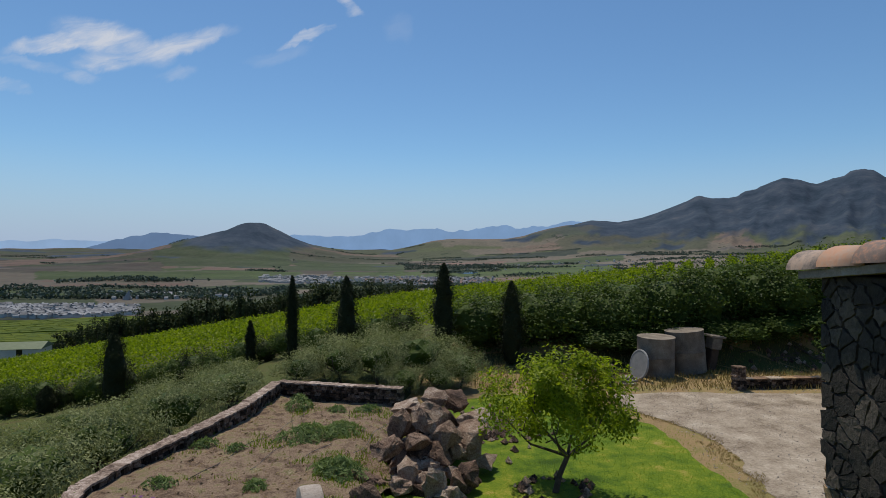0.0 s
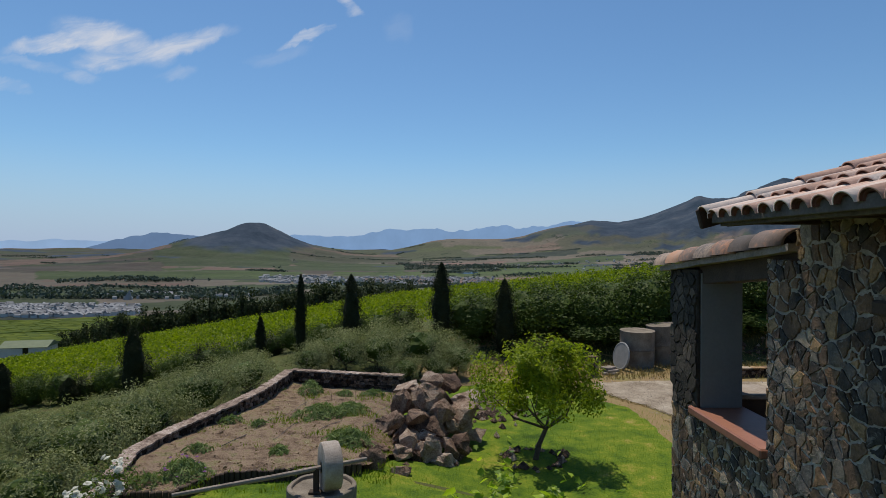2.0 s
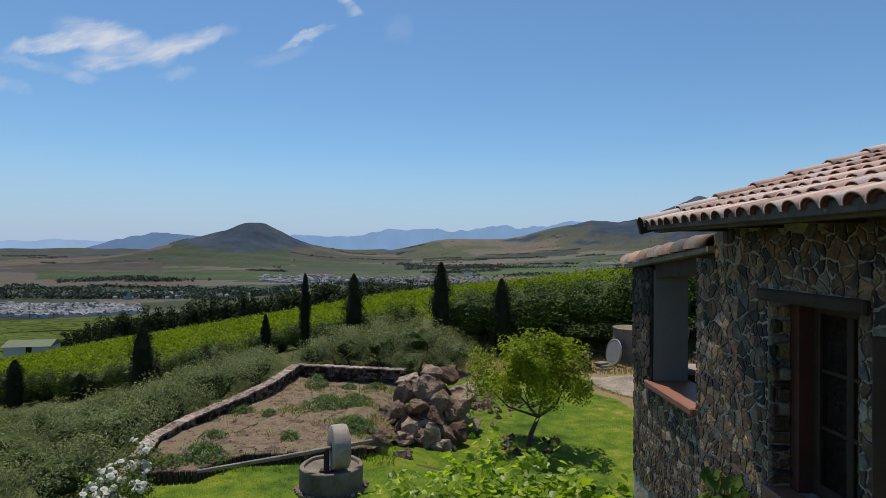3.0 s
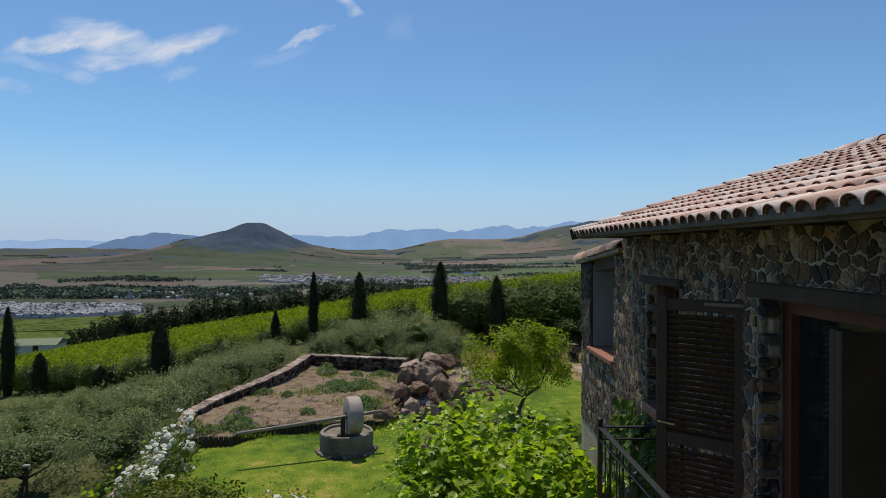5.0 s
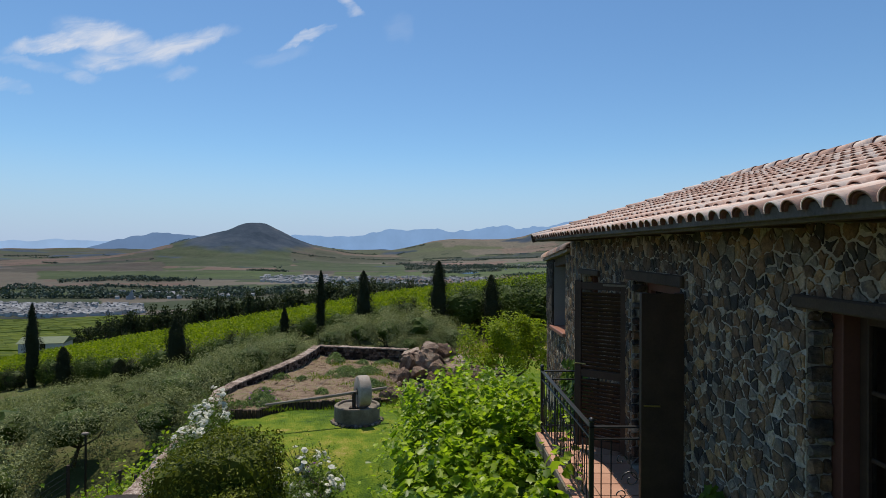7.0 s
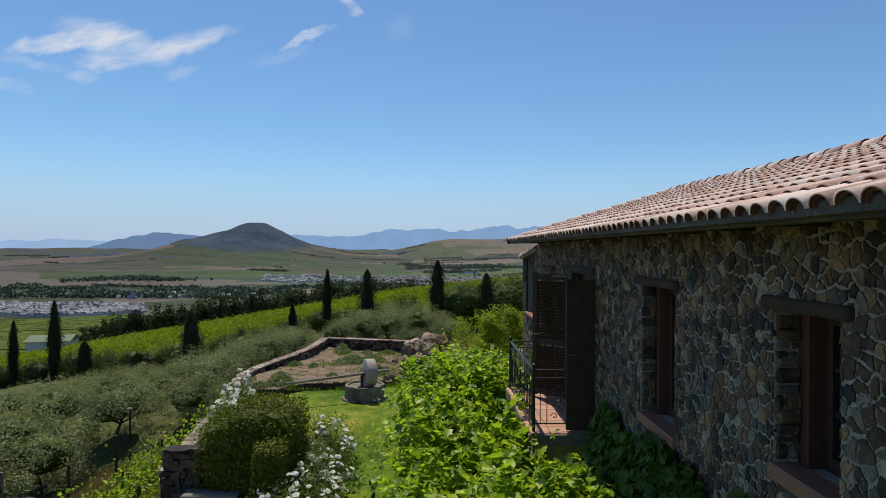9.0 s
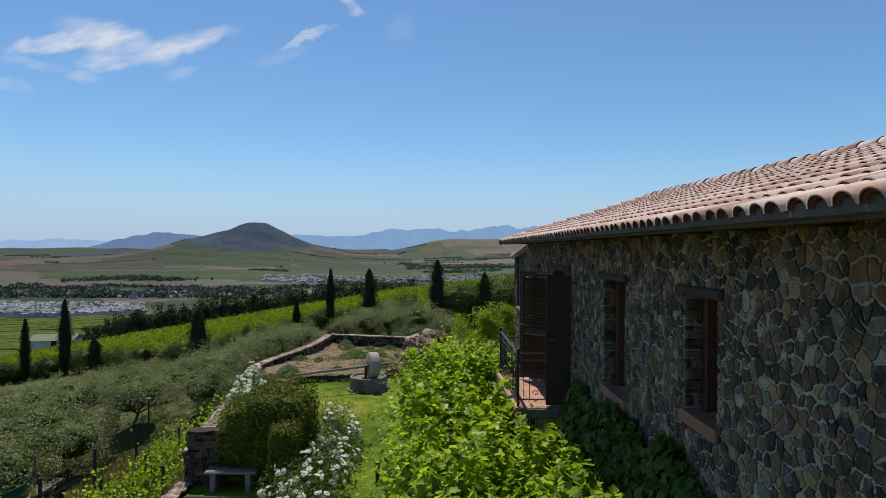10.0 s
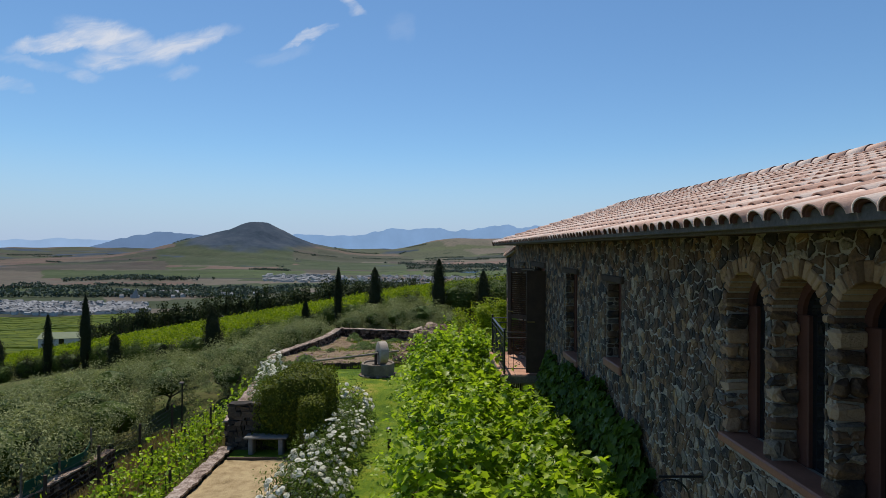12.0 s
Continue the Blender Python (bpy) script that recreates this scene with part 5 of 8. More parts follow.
def ground_patch(name, inside, x0, x1, y0, y1, cell, lift, material, label, category="ground", relief=0.0, seed=0.0, level=None):
    """A thin sheet over the ground wherever inside(x, y) > 0, its edge drawn to the outline."""
    nx, ny = int((x1 - x0) / cell), int((y1 - y0) / cell)
    ids, verts, faces = {}, [], []
    inn = [[inside(x0 + a * cell, y0 + b * cell) > 0 for b in range(ny + 1)] for a in range(nx + 1)]

    def edge_place(a, b):
        """An outer corner slides to the outline along the way to its nearest inner neighbour."""
        x, y = x0 + a * cell, y0 + b * cell
        if inn[a][b]:
            return x, y
        for da, db in ((1, 0), (-1, 0), (0, 1), (0, -1), (1, 1), (-1, 1), (1, -1), (-1, -1)):
            if 0 <= a + da <= nx and 0 <= b + db <= ny and inn[a + da][b + db]:
                lo, hi = 0.0, 1.0
                for _ in range(6):
                    m = (lo + hi) / 2
                    if inside(x + da * cell * m, y + db * cell * m) > 0:
                        hi = m
                    else:
                        lo = m
                return x + da * cell * hi, y + db * cell * hi
        return x, y

    for j in range(ny):
        for i in range(nx):
            cs = [(i, j), (i + 1, j), (i + 1, j + 1), (i, j + 1)]
            if not any(inn[a][b] for a, b in cs):
                continue
            f = []
            for a, b in cs:
                if (a, b) not in ids:
                    x, y = edge_place(a, b)
                    ids[(a, b)] = len(verts)
                    verts.append((x, y, (level or height)(x, y) + lift + relief * fbm(x * 1.3, y * 1.3, seed, 5)))
                f.append(ids[(a, b)])
            faces.append(f)
    ob = new(name, mesh_of(name, verts, faces, True))
    ob.data.materials.append(material)
    return tagged(ob, label, category, kind="structure")


def poly_inside(poly, ragged=0.0, freq=1.2):
    """Signed test against an outline, ragged by noise."""
    def f(x, y):
        if ragged:
            x, y = x + ragged * fbm(x * freq, y * freq, 1.5), y + ragged * fbm(x * freq, y * freq, 4.5)
        c = False
        for (xa, ya), (xb, yb) in zip(poly, poly[1:] + poly[:1]):
            if (ya > y) != (yb > y) and x < (xb - xa) * (y - ya) / (yb - ya) + xa:
                c = not c
        return 1 if c else -1
    return f


M_LAWN, _nt, _b = base("lawn")
_p = place(_nt)
_a, _c, _d = tex(_nt, "Noise", 0.42, _p, Detail=6, Roughness=0.68), tex(_nt, "Noise", 26, _p, Detail=4), tex(_nt, "Noise", 2.4, _p, Detail=4)
_f = mathn(_nt, "ADD", mathn(_nt, "MULTIPLY", _a.outputs["Fac"], 0.5), mathn(_nt, "ADD", mathn(_nt, "MULTIPLY", _c.outputs["Fac"], 0.22), mathn(_nt, "MULTIPLY", _d.outputs["Fac"], 0.28)))
_nt.links.new(ramp(_nt, _f, [(0.40, (0.034, 0.070, 0.006)), (0.47, (0.078, 0.134, 0.008)), (0.545, (0.138, 0.184, 0.012)), (0.59, (0.220, 0.212, 0.030)), (0.645, (0.32, 0.25, 0.095))]), _b.inputs["Base Color"])
_b.inputs["Roughness"].default_value, _b.inputs["Specular IOR Level"].default_value = 0.9, 0.15
bump(_nt, _b, _c.outputs["Fac"], 0.9, 0.03)
M_GRAVEL = surface("gravel", [(0.36, (0.13, 0.098, 0.068)), (0.45, (0.235, 0.188, 0.138)), (0.54, (0.315, 0.262, 0.200)), (0.64, (0.42, 0.36, 0.285))], 1.1, 0.95, 11, 1.0, 0.03)
M_DRY = surface("dry_earth", [(0.3, (0.16, 0.105, 0.05)), (0.48, (0.26, 0.18, 0.085)), (0.58, (0.17, 0.15, 0.045)), (0.72, (0.32, 0.24, 0.13))], 0.9, 0.95, 16, 0.9, 0.03)
M_SOIL = surface("bed_soil", [(0.36, (0.070, 0.043, 0.027)), (0.45, (0.190, 0.126, 0.082)), (0.53, (0.315, 0.226, 0.154)), (0.59, (0.16, 0.155, 0.048)), (0.66, (0.46, 0.365, 0.265))], 2.6, 0.95, 9, 1.0, 0.09)
M_SAND = surface("sandy_court", [(0.30, (0.17, 0.115, 0.055)), (0.45, (0.36, 0.265, 0.14)), (0.58, (0.50, 0.385, 0.22)), (0.72, (0.26, 0.23, 0.08))], 3.5, 0.95, 14, 1.0, 0.04)

BED = [(-1.1, 20.4), (-5.2, 21.3), (-5.4, 18.2), (-5.9, 15.8), (-6.4, 14.0), (-6.6, 12.2), (-6.35, 10.7), (-6.15, 9.6), (-4.85, 9.8), (-4.62, 10.45), (-4.2, 11.05), (-2.8, 11.25), (-1.2, 11.6), (-0.6, 13.5), (-0.6, 16.0)]
ground_patch("lawn", poly_inside([(-6.2, 9.6), (-5.4, 2.2), (-2.6, 2.0), (-2.4, -12), (2.7, -12), (2.7, 4), (5.5, 6.0), (6.9, 11), (7.0, 14.2), (7.3, 17.8), (6.3, 20.1), (5.2, 22.2), (3, 22.8), (-1.0, 20.6), (-0.6, 16), (-1.1, 13.6), (-4.0, 12.4), (-6.4, 11.2)], 0.35, 0.7), -7, 9, -12, 24, 0.2, 0.015, M_LAWN, "mown green lawn with yellowing patches", "lawn", 0.0)
ground_patch("road", poly_inside([(6.6, 22.8), (7.0, 20.2), (8.2, 17.9), (7.7, 14.2), (7.3, 11), (7.3, -10), (45, -10), (45, 24.5), (20, 23.3), (12, 22.9)], 0.4, 0.6), 6, 45, -10, 25, 0.3, 0.02, M_GRAVEL, "pale gravel yard and drive", "road", 0.0)
ground_patch("dry_verge", poly_inside([(2.7, 4.2), (12, 4.2), (12, 22), (45, 22), (45, 31), (-0.5, 31), (-0.9, 13.5), (2.7, 12)], 0.3, 0.8), -1.5, 45, 4, 32, 0.3, 0.006, M_DRY, "dry earth and straw-coloured grass beside the gravel", "ground", 0.0)


ground_patch("grass_strip", poly_inside([(-5.05, 2.12), (-2.7, 2.12), (-2.7, 1.42), (-5.05, 1.42)], 0.06), -5.2, -2.6, 1.3, 2.2, 0.08, 0.04, M_LAWN, "strip of grass under the garden bench", "lawn", 0.01)


def bed_z(x, y):
    z = height(x, y)
    bank = float(np.interp(y, (9, 11, 13, 16, 21), (0.58, 0.54, 0.44, 0.30, 0.06)))
    return max(z, z + (bank - z) * step(-0.7, -2.0, x), 0.25 * step(-3.6, -5.8, x))


ground_patch("soil_bed", poly_inside(BED, 0.05), -7, 0, 9.4, 22, 0.14, 0.16, M_SOIL, "bare brown soil of the walled bed", "ground", 0.06, level=bed_z)
ground_patch("sand_court", poly_inside([(-5.05, 1.35), (-3.0, 1.4), (-2.7, -12), (-5.05, -12)], 0.06), -5.4, -2.5, -12, 2, 0.12, 0.03, M_SAND, "sandy court beside the roses", "ground", 0.02)


def grass_tufts(name, inside, n, x0, x1, y0, y1, h, material, label, seed, wide=0.012, level=height):
    g = np.random.default_rng(seed)
    pts = []
    while len(pts) < n:
        x, y = g.uniform(x0, x1), g.uniform(y0, y1)
        if inside(x, y) > 0:
            pts.append((x, y, level(x, y) + 0.02 + h * 0.3))
    c = np.array(pts)
    a = g.uniform(0, 2 * math.pi, n)
    hh = h * g.uniform(0.5, 1.3, n)
    w = wide * (1 + 0.8 * g.random(n))
    v = np.empty((n, 3, 3))
    v[:, 0] = c + np.column_stack((np.cos(a) * w, np.sin(a) * w, -h * 0.4 + 0 * a))
    v[:, 1] = c + np.column_stack((-np.cos(a) * w, -np.sin(a) * w, -h * 0.4 + 0 * a))
    v[:, 2] = c + np.column_stack((g.normal(size=n) * h * 0.5, g.normal(size=n) * h * 0.5, hh))
    me = mesh_of(name, v.reshape(-1, 3).tolist(), np.arange(3 * n).reshape(-1, 3).tolist())
    me.materials.append(material)
    return tagged(new(name, me), label, "grass", kind="stuff")


grass_tufts("lawn_grass", poly_inside([(-6.0, 9.6), (-4, 6.5), (-2.0, 6), (-1.9, -4), (-0.4, -4), (-0.2, 6), (2.5, 6), (5.4, 8), (7.3, 14.2), (7.8, 17.8), (5, 22.3), (1.6, 20), (1.8, 14), (-1.1, 12.6), (-4, 12.0)]), 16000, -6, 8, -4, 23, 0.03, M_GRASS, "short lawn grass blades", 3, 0.004)
grass_tufts("bed_weeds", lambda x, y: poly_inside(BED)(x, y) * (1 if fbm(x * 0.8, y * 0.8, 31) + 0.12 * (x + 3.2) > 0.18 else -1), 4500, -6.2, -0.6, 9.8, 20, 0.07, M_GRASS, "green weeds coming up in the soil bed", 8, 0.008, lambda x, y: bed_z(x, y) + 0.15)
M_STRAW = foliage("straw", (0.20, 0.15, 0.055), (0.36, 0.28, 0.12), 0.8, 0.3, (1, 1, 0.8))
grass_tufts("dry_grass", poly_inside([(2, 23.2), (12, 23.4), (24, 24), (24, 29), (0, 29)]), 9000, 0, 24, 23, 29, 0.16, M_STRAW, "dry straw grass on the verge", 4)
grass_tufts("bank_grass", lambda x, y: 1, 16000, -10.5, -5.5, -4, 9, 0.2, M_STRAW, "dry grass on the bank below the terrace", 5)

YARD_Y, YARD_X = (8.0, 11.0, 14.2, 17.9, 20.2, 22.6), (7.3, 7.3, 7.7, 8.2, 7.0, 6.2)
grass_tufts("edge_grass", lambda x, y: 1 if abs(x - float(np.interp(y, YARD_Y, YARD_X)) + 0.35 * fbm(x, y, 9)) < 0.12 + 0.3 * abs(fbm(x * 2, y * 2, 17)) else -1, 4000, 5.4, 9, 8, 22.6, 0.03, M_STRAW, "ragged dry grass along the edge of the drive", 9, 0.006)

# ---- retaining wall with rough capping ----
def run_wall(name, pts, top, bottom, thick, label, cat, cap_mat=M_COPE, face_mat=M_BROWNSTONE, seed=0):
    """A wall along a line: a core of rough stone and slabs of capping, each of its own."""
    w = thing(name, (pts[0][0], pts[0][1], 0), label, cat, kind="structure")
    inv = w.matrix_world.inverted()
    g = np.random.default_rng(seed)
    core = bmesh.new()
    for (xa, ya), (xb, yb) in zip(pts, pts[1:]):
        ln = math.hypot(xb - xa, yb - ya)
        ux, uy = (xb - xa) / ln, (yb - ya) / ln
        nx, ny = -uy, ux
        z = bottom
        while z < top - 0.08:
            hh = min(g.uniform(0.09, 0.16), top - 0.05 - z)
            cuts = [0.0]
            while cuts[-1] < ln - 0.22:
                cuts.append(cuts[-1] + g.uniform(0.09, 0.24))
            cuts.append(ln)
            for s0, s1 in zip(cuts, cuts[1:]):
                o = thick / 2 - g.uniform(0.0, 0.05)
                vs = box(core, (s0 + 0.006, -o, z), (s1 - 0.006, thick / 2 - g.uniform(0.0, 0.05), z + hh - 0.008))
                for v in vs:
                    s, t = v.co.x, v.co.y
                    v.co.x, v.co.y = xa + ux * s + nx * t, ya + uy * s + ny * t
                    v.co += Vector(g.uniform(-0.032, 0.032, 3))
            z += hh
        m = max(1, int(ln / 0.55))
        for k in range(m):
            bm = bmesh.new()
            s0, s1 = ln * k / m, ln * (k + 1) / m
            for q in range(6):
                a, b = s0 + (s1 - s0) * q / 6, s0 + (s1 - s0) * (q + 1) / 6
                vs = box(bm, (a, -thick / 2 - 0.02, top - 0.05), (b, thick / 2 + 0.02, top))
            bmesh.ops.remove_doubles(bm, verts=bm.verts, dist=0.002)
            for v in bm.verts:
                s, t = v.co.x, v.co.y
                v.co.x, v.co.y = xa + ux * s + nx * t, ya + uy * s + ny * t
                e = Vector((v.co.x, v.co.y, 0)) * 7
                v.co += Vector((fbm(e.x, e.y, 1) * 0.05, fbm(e.x, e.y, 2) * 0.05, fbm(e.x, e.y, 3) * 0.035))
            bm.transform(inv)
            part("capping", bm, cap_mat, w)
    core.transform(inv)
    tagged(part("stone_core", core, face_mat, w), "dark rough stonework", kind="stuff")
    return w


run_wall("retaining_wall", [(-0.9, 20.5), (-5.35, 21.5), (-5.55, 18.2), (-6.05, 15.8), (-6.55, 14.0), (-6.8, 12.2), (-6.45, 10.6)], 0.80, -0.9, 0.34, "dark stone retaining wall with pale rough capping", "wall", seed=2)
run_wall("rose_wall", [(-6.45, 10.6), (-6.05, 8.0), (-5.7, 5.2), (-5.3, 2.5)], 0.72, -0.9, 0.36, "low stone garden wall under white roses", "wall", seed=4)
# its face turns from the sun; that shade is in the stone colour
run_wall("bench_wall", [(-5.25, 2.25), (-3.3, 2.25)], 1.30, -0.3, 0.3, "stone wall behind the garden bench, coloured dark as in shade", "wall", cap_mat=M_SHADESTONE, face_mat=M_SHADESTONE, seed=5)
run_wall("terrace_kerb", [(-5.22, 2.05), (-5.26, -6.0)], 0.16, -1.2, 0.3, "stone kerb along the edge of the terrace", "kerb", seed=6)
run_wall("low_wall", [(-10.2, 5.4), (-10.6, 1.0)], -1.05, -2.0, 0.3, "pale low stone wall among the olives", "wall", seed=7)
run_wall("ruin_wall", [(12.2, 23.75), (15.8, 24.1)], 0.42, -0.1, 0.34, "remains of a low dark stone wall beside the gravel", "wall", cap_mat=M_STONE, seed=8)
run_wall("ruin_pier", [(11.95, 23.6), (12.35, 23.65)], 0.92, -0.1, 0.42, "stump of a stone pier at the end of a ruined wall", "pier", cap_mat=M_STONE, seed=9)
run_wall("stone_pillar", [(6.95, 24.2), (7.4, 24.25)], 0.86, -0.1, 0.42, "broken stone pillar beside the drive", "pillar", cap_mat=M_STONE, seed=10)
for i, (x, y, z) in enumerate(((8.0, 24.4, 0.02), (8.1, 24.5, 0.12), (8.0, 24.6, 0.22), (6.2, 24.4, 0.02), (5.9, 24.3, 0.02), (5.95, 24.4, 0.14))):
    s = thing("stone_slab", (x, y, z), "loose pale stone slab lying in a stack beside the drive", "slab", "loose slabs", turn=17 * i)
    bm = bmesh.new()
    box(bm, (-0.3, -0.2, 0), (0.3, 0.2, 0.09), 0.015)
    part("slab", bm, M_CAP, s)

# black timber edging of the bed
edge_pts = [(-6.1, 9.55), (-4.82, 9.75), (-4.60, 10.4), (-4.2, 10.98), (-2.8, 11.18), (-1.3, 11.5)]
edging = thing("timber_edging", (-3.7, 11.05, 0.4), "dark upright log edging along the soil bed", "edging")
einv = edging.matrix_world.inverted()
lme = None
for (xa, ya), (xb, yb) in zip(edge_pts, edge_pts[1:]):
    n = int(math.hypot(xb - xa, yb - ya) / 0.112)
    for k in range(n):
        if lme is None:
            bm = bmesh.new()
            lathe(bm, [(0.058, -0.15), (0.058, 0.255), (0.045, 0.27), (0.004, 0.275)], 8)
            ob = part("log", bm, M_LINTEL, edging)
            lme = ob.data
        else:
            ob = part("log", lme, None, edging)
        xk, yk = xa + (xb - xa) * k / n, ya + (yb - ya) * k / n
        ob.location = einv @ Vector((xk, yk, height(xk, yk) + rng.uniform(-0.02, 0.02)))

# ---- the old olive mill ----
mill = thing("olive_mill", (-1.86, 9.42, 0.53), "old concrete olive mill with an upright grinding wheel", "mill")
bm = bmesh.new()
lathe(bm, [(0.63, -0.1), (0.645, 0.05), (0.65, 0.46), (0.645, 0.50), (0.63, 0.515), (0.565, 0.51), (0.555, 0.49), (0.55, 0.455), (0.30, 0.45), (0.03, 0.45)], 48)
for v in bm.verts:
    v.co += Vector((fbm(v.co.x * 5, v.co.y * 5, v.co.z * 5), fbm(v.co.x * 5, v.co.y * 5, 3 + v.co.z * 5), 0.8 * fbm(v.co.x * 4, v.co.y * 4, 7))) * 0.014
basin = part("basin", bm, M_CONC, mill, "round stained concrete basin")
for k in range(34):
    a = 2 * math.pi * k / 34
    s = rng.uniform(0.05, 0.10)
    bm = bmesh.new()
    bmesh.ops.create_icosphere(bm, subdivisions=1, radius=s)
    for v in bm.verts:
        v.co = Vector((v.co.x * rng.uniform(0.7, 1.3), v.co.y * rng.uniform(0.7, 1.3), v.co.z * rng.uniform(0.6, 1.1)))
    bm.transform(Matrix.Translation(((0.64 + 0.5 * s) * math.cos(a), (0.64 + 0.5 * s) * math.sin(a), 0.04)))
    part("footing_stone", bm, M_STONE, basin)
AXLE = Vector((3.14, 1.2, 0.19)).normalized()
hub = Vector((0.18, -0.15, 0.925))
wheel_m = Matrix.Translation(hub) @ Matrix.Rotation(radians(20), 4, "Z") @ Matrix.Rotation(radians(90), 4, "Y")
bm = bmesh.new()
lathe(bm, [(0.085, -0.10), (0.085, -0.165), (0.40, -0.17), (0.432, -0.155), (0.445, -0.11), (0.448, 0.0), (0.445, 0.11), (0.432, 0.155), (0.40, 0.17), (0.085, 0.165), (0.085, 0.10)], 48)
for v in bm.verts:
    v.co *= 1 + 0.012 * fbm(v.co.x * 4, v.co.y * 4, v.co.z * 4)
bm.transform(wheel_m)
wheel = part("grinding_wheel", bm, M_CAP, mill, "pale weathered stone wheel standing on edge")
for ob in (basin, wheel):
    for pl in ob.data.polygons:
        pl.use_smooth = len(pl.vertices) == 4
    mod = ob.modifiers.new("edges", "EDGE_SPLIT")
    mod.split_angle = radians(32)
bm = bmesh.new()
lathe(bm, [(0.045, -0.175), (0.10, -0.178), (0.10, -0.09)], 16)
bm.transform(wheel_m)
part("hub", bm, M_IRON, mill, "rusty dark iron hub")
bm = bmesh.new()
tube(bm, [hub + AXLE * 0.70, hub, hub - AXLE * 1.0 + Vector((0, 0, -0.01)), hub - AXLE * 2.7], [0.042, 0.046, 0.045, 0.036], 9)
part("beam", bm, M_CAP, mill, "grey timber push beam")
bm = bmesh.new()
box(bm, (-0.11, -0.29, 0.44), (-0.01, -0.20, 0.93), 0.01)
box(bm, (-0.19, -0.33, 0.45), (0.04, -0.16, 0.50), 0.01)
part("post", bm, M_LINTEL, mill, "dark timber pivot post")

# ---- boulder heap ----
def boulder(at, size, seed, label, tilt=(0, 0, 0)):
    g = np.random.default_rng(seed)
    pts = g.normal(size=(13, 3))
    pts /= np.linalg.norm(pts, axis=1, keepdims=True)
    pts *= g.uniform(0.72, 1.12, (13, 1))
    bm = bmesh.new()
    vs = [bm.verts.new(p * np.array(size)) for p in pts]
    bmesh.ops.convex_hull(bm, input=vs)
    bmesh.ops.delete(bm, geom=[v for v in bm.verts if not v.link_faces], context="VERTS")
    bmesh.ops.bevel(bm, geom=list(bm.edges), offset=min(size) * 0.045, segments=1, affect="EDGES", profile=0.6)
    bmesh.ops.triangulate(bm, faces=[f for f in bm.faces if len(f.verts) > 4])
    bmesh.ops.triangulate(bm, faces=bm.faces)
    bmesh.ops.subdivide_edges(bm, edges=[e for e in bm.edges if e.calc_length() > 0.14], cuts=2)
    bmesh.ops.triangulate(bm, faces=[f for f in bm.faces if len(f.verts) > 3])
    for v in bm.verts:
        k = v.co * 3.0 / max(size) + Vector((seed, 0, 0))
        v.co += v.co.normalized() * min(size) * (0.20 * fbm(k.x, k.y, k.z, 3) + 0.10 * (abs(fbm(k.x * 2.3, k.y * 2.3, k.z * 2.3, 3)) - 0.2))
    b = part("boulder", bm, M_BOULDER)
    b.matrix_world = pose(*at, *tilt)
    return tagged(b, label, "boulder", "boulder heap")


g = np.random.default_rng(21)
BIG = [(0.95, 15.1, 0.62, 0.72, 0.55, 0.62), (-0.75, 13.9, 0.72, 0.42, 0.42, 0.40), (-0.25, 13.6, 0.42, 0.36, 0.4, 0.44), (-1.15, 13.2, 0.30, 0.42, 0.38, 0.40), (-0.45, 13.0, 0.26, 0.34, 0.3, 0.34), (-0.25, 12.45, 0.17, 0.30, 0.24, 0.22), (0.3, 13.2, 0.34, 0.3, 0.34, 0.42), (0.75, 13.45, 0.33, 0.3, 0.3, 0.40),
       (1.05, 13.7, 0.32, 0.28, 0.28, 0.36), (-0.5, 14.6, 1.12, 0.44, 0.42, 0.34), (0.15, 14.8, 1.18, 0.46, 0.44, 0.36), (0.0, 14.1, 0.85, 0.42, 0.36, 0.32), (0.55, 14.4, 0.92, 0.4, 0.36, 0.34), (-0.45, 15.4, 1.30, 0.40, 0.40, 0.30), (0.35, 15.7, 1.45, 0.40, 0.36, 0.28), (0.9, 16.0, 1.32, 0.40, 0.36, 0.30)]
FRONT = [(-1.05, 11.95, 0.52, 0.36, 0.34, 0.42), (-0.38, 11.75, 0.32, 0.25, 0.23, 0.22)]
TOP = [(1.25, 15.6, 1.0, 0.42, 0.4, 0.32), (0.6, 15.2, 1.15, 0.4, 0.4, 0.3), (1.55, 14.9, 0.25, 0.34, 0.3, 0.26)]
for i, (x, y, z, a, b, c) in enumerate(BIG + TOP + FRONT):
    boulder((x - 0.12, y, z * 1.14), (a * 1.12, b * 1.12, c * 1.12), 100 + i, "angular red-brown boulder in the stacked heap" if i else "largest rounded red-brown boulder of the heap", tuple(g.uniform(-25, 25, 3)))
for i in range(80):
    a, d = g.uniform(0, 2 * math.pi), g.uniform(0.1, 1.0)
    x, y = 0.15 + 1.25 * d * math.cos(a), 15.0 + 2.0 * d * math.sin(a)
    top = max(0.12, 1.15 * (1 - d ** 1.6))
    s = g.uniform(0.26, 0.46)
    boulder((x, y, top * g.uniform(0.55, 0.95)), (s, s * g.uniform(0.7, 1.1), s * g.uniform(0.6, 0.95)), 200 + i, "angular brown boulder wedged in the heap", tuple(g.uniform(-40, 40, 3)))
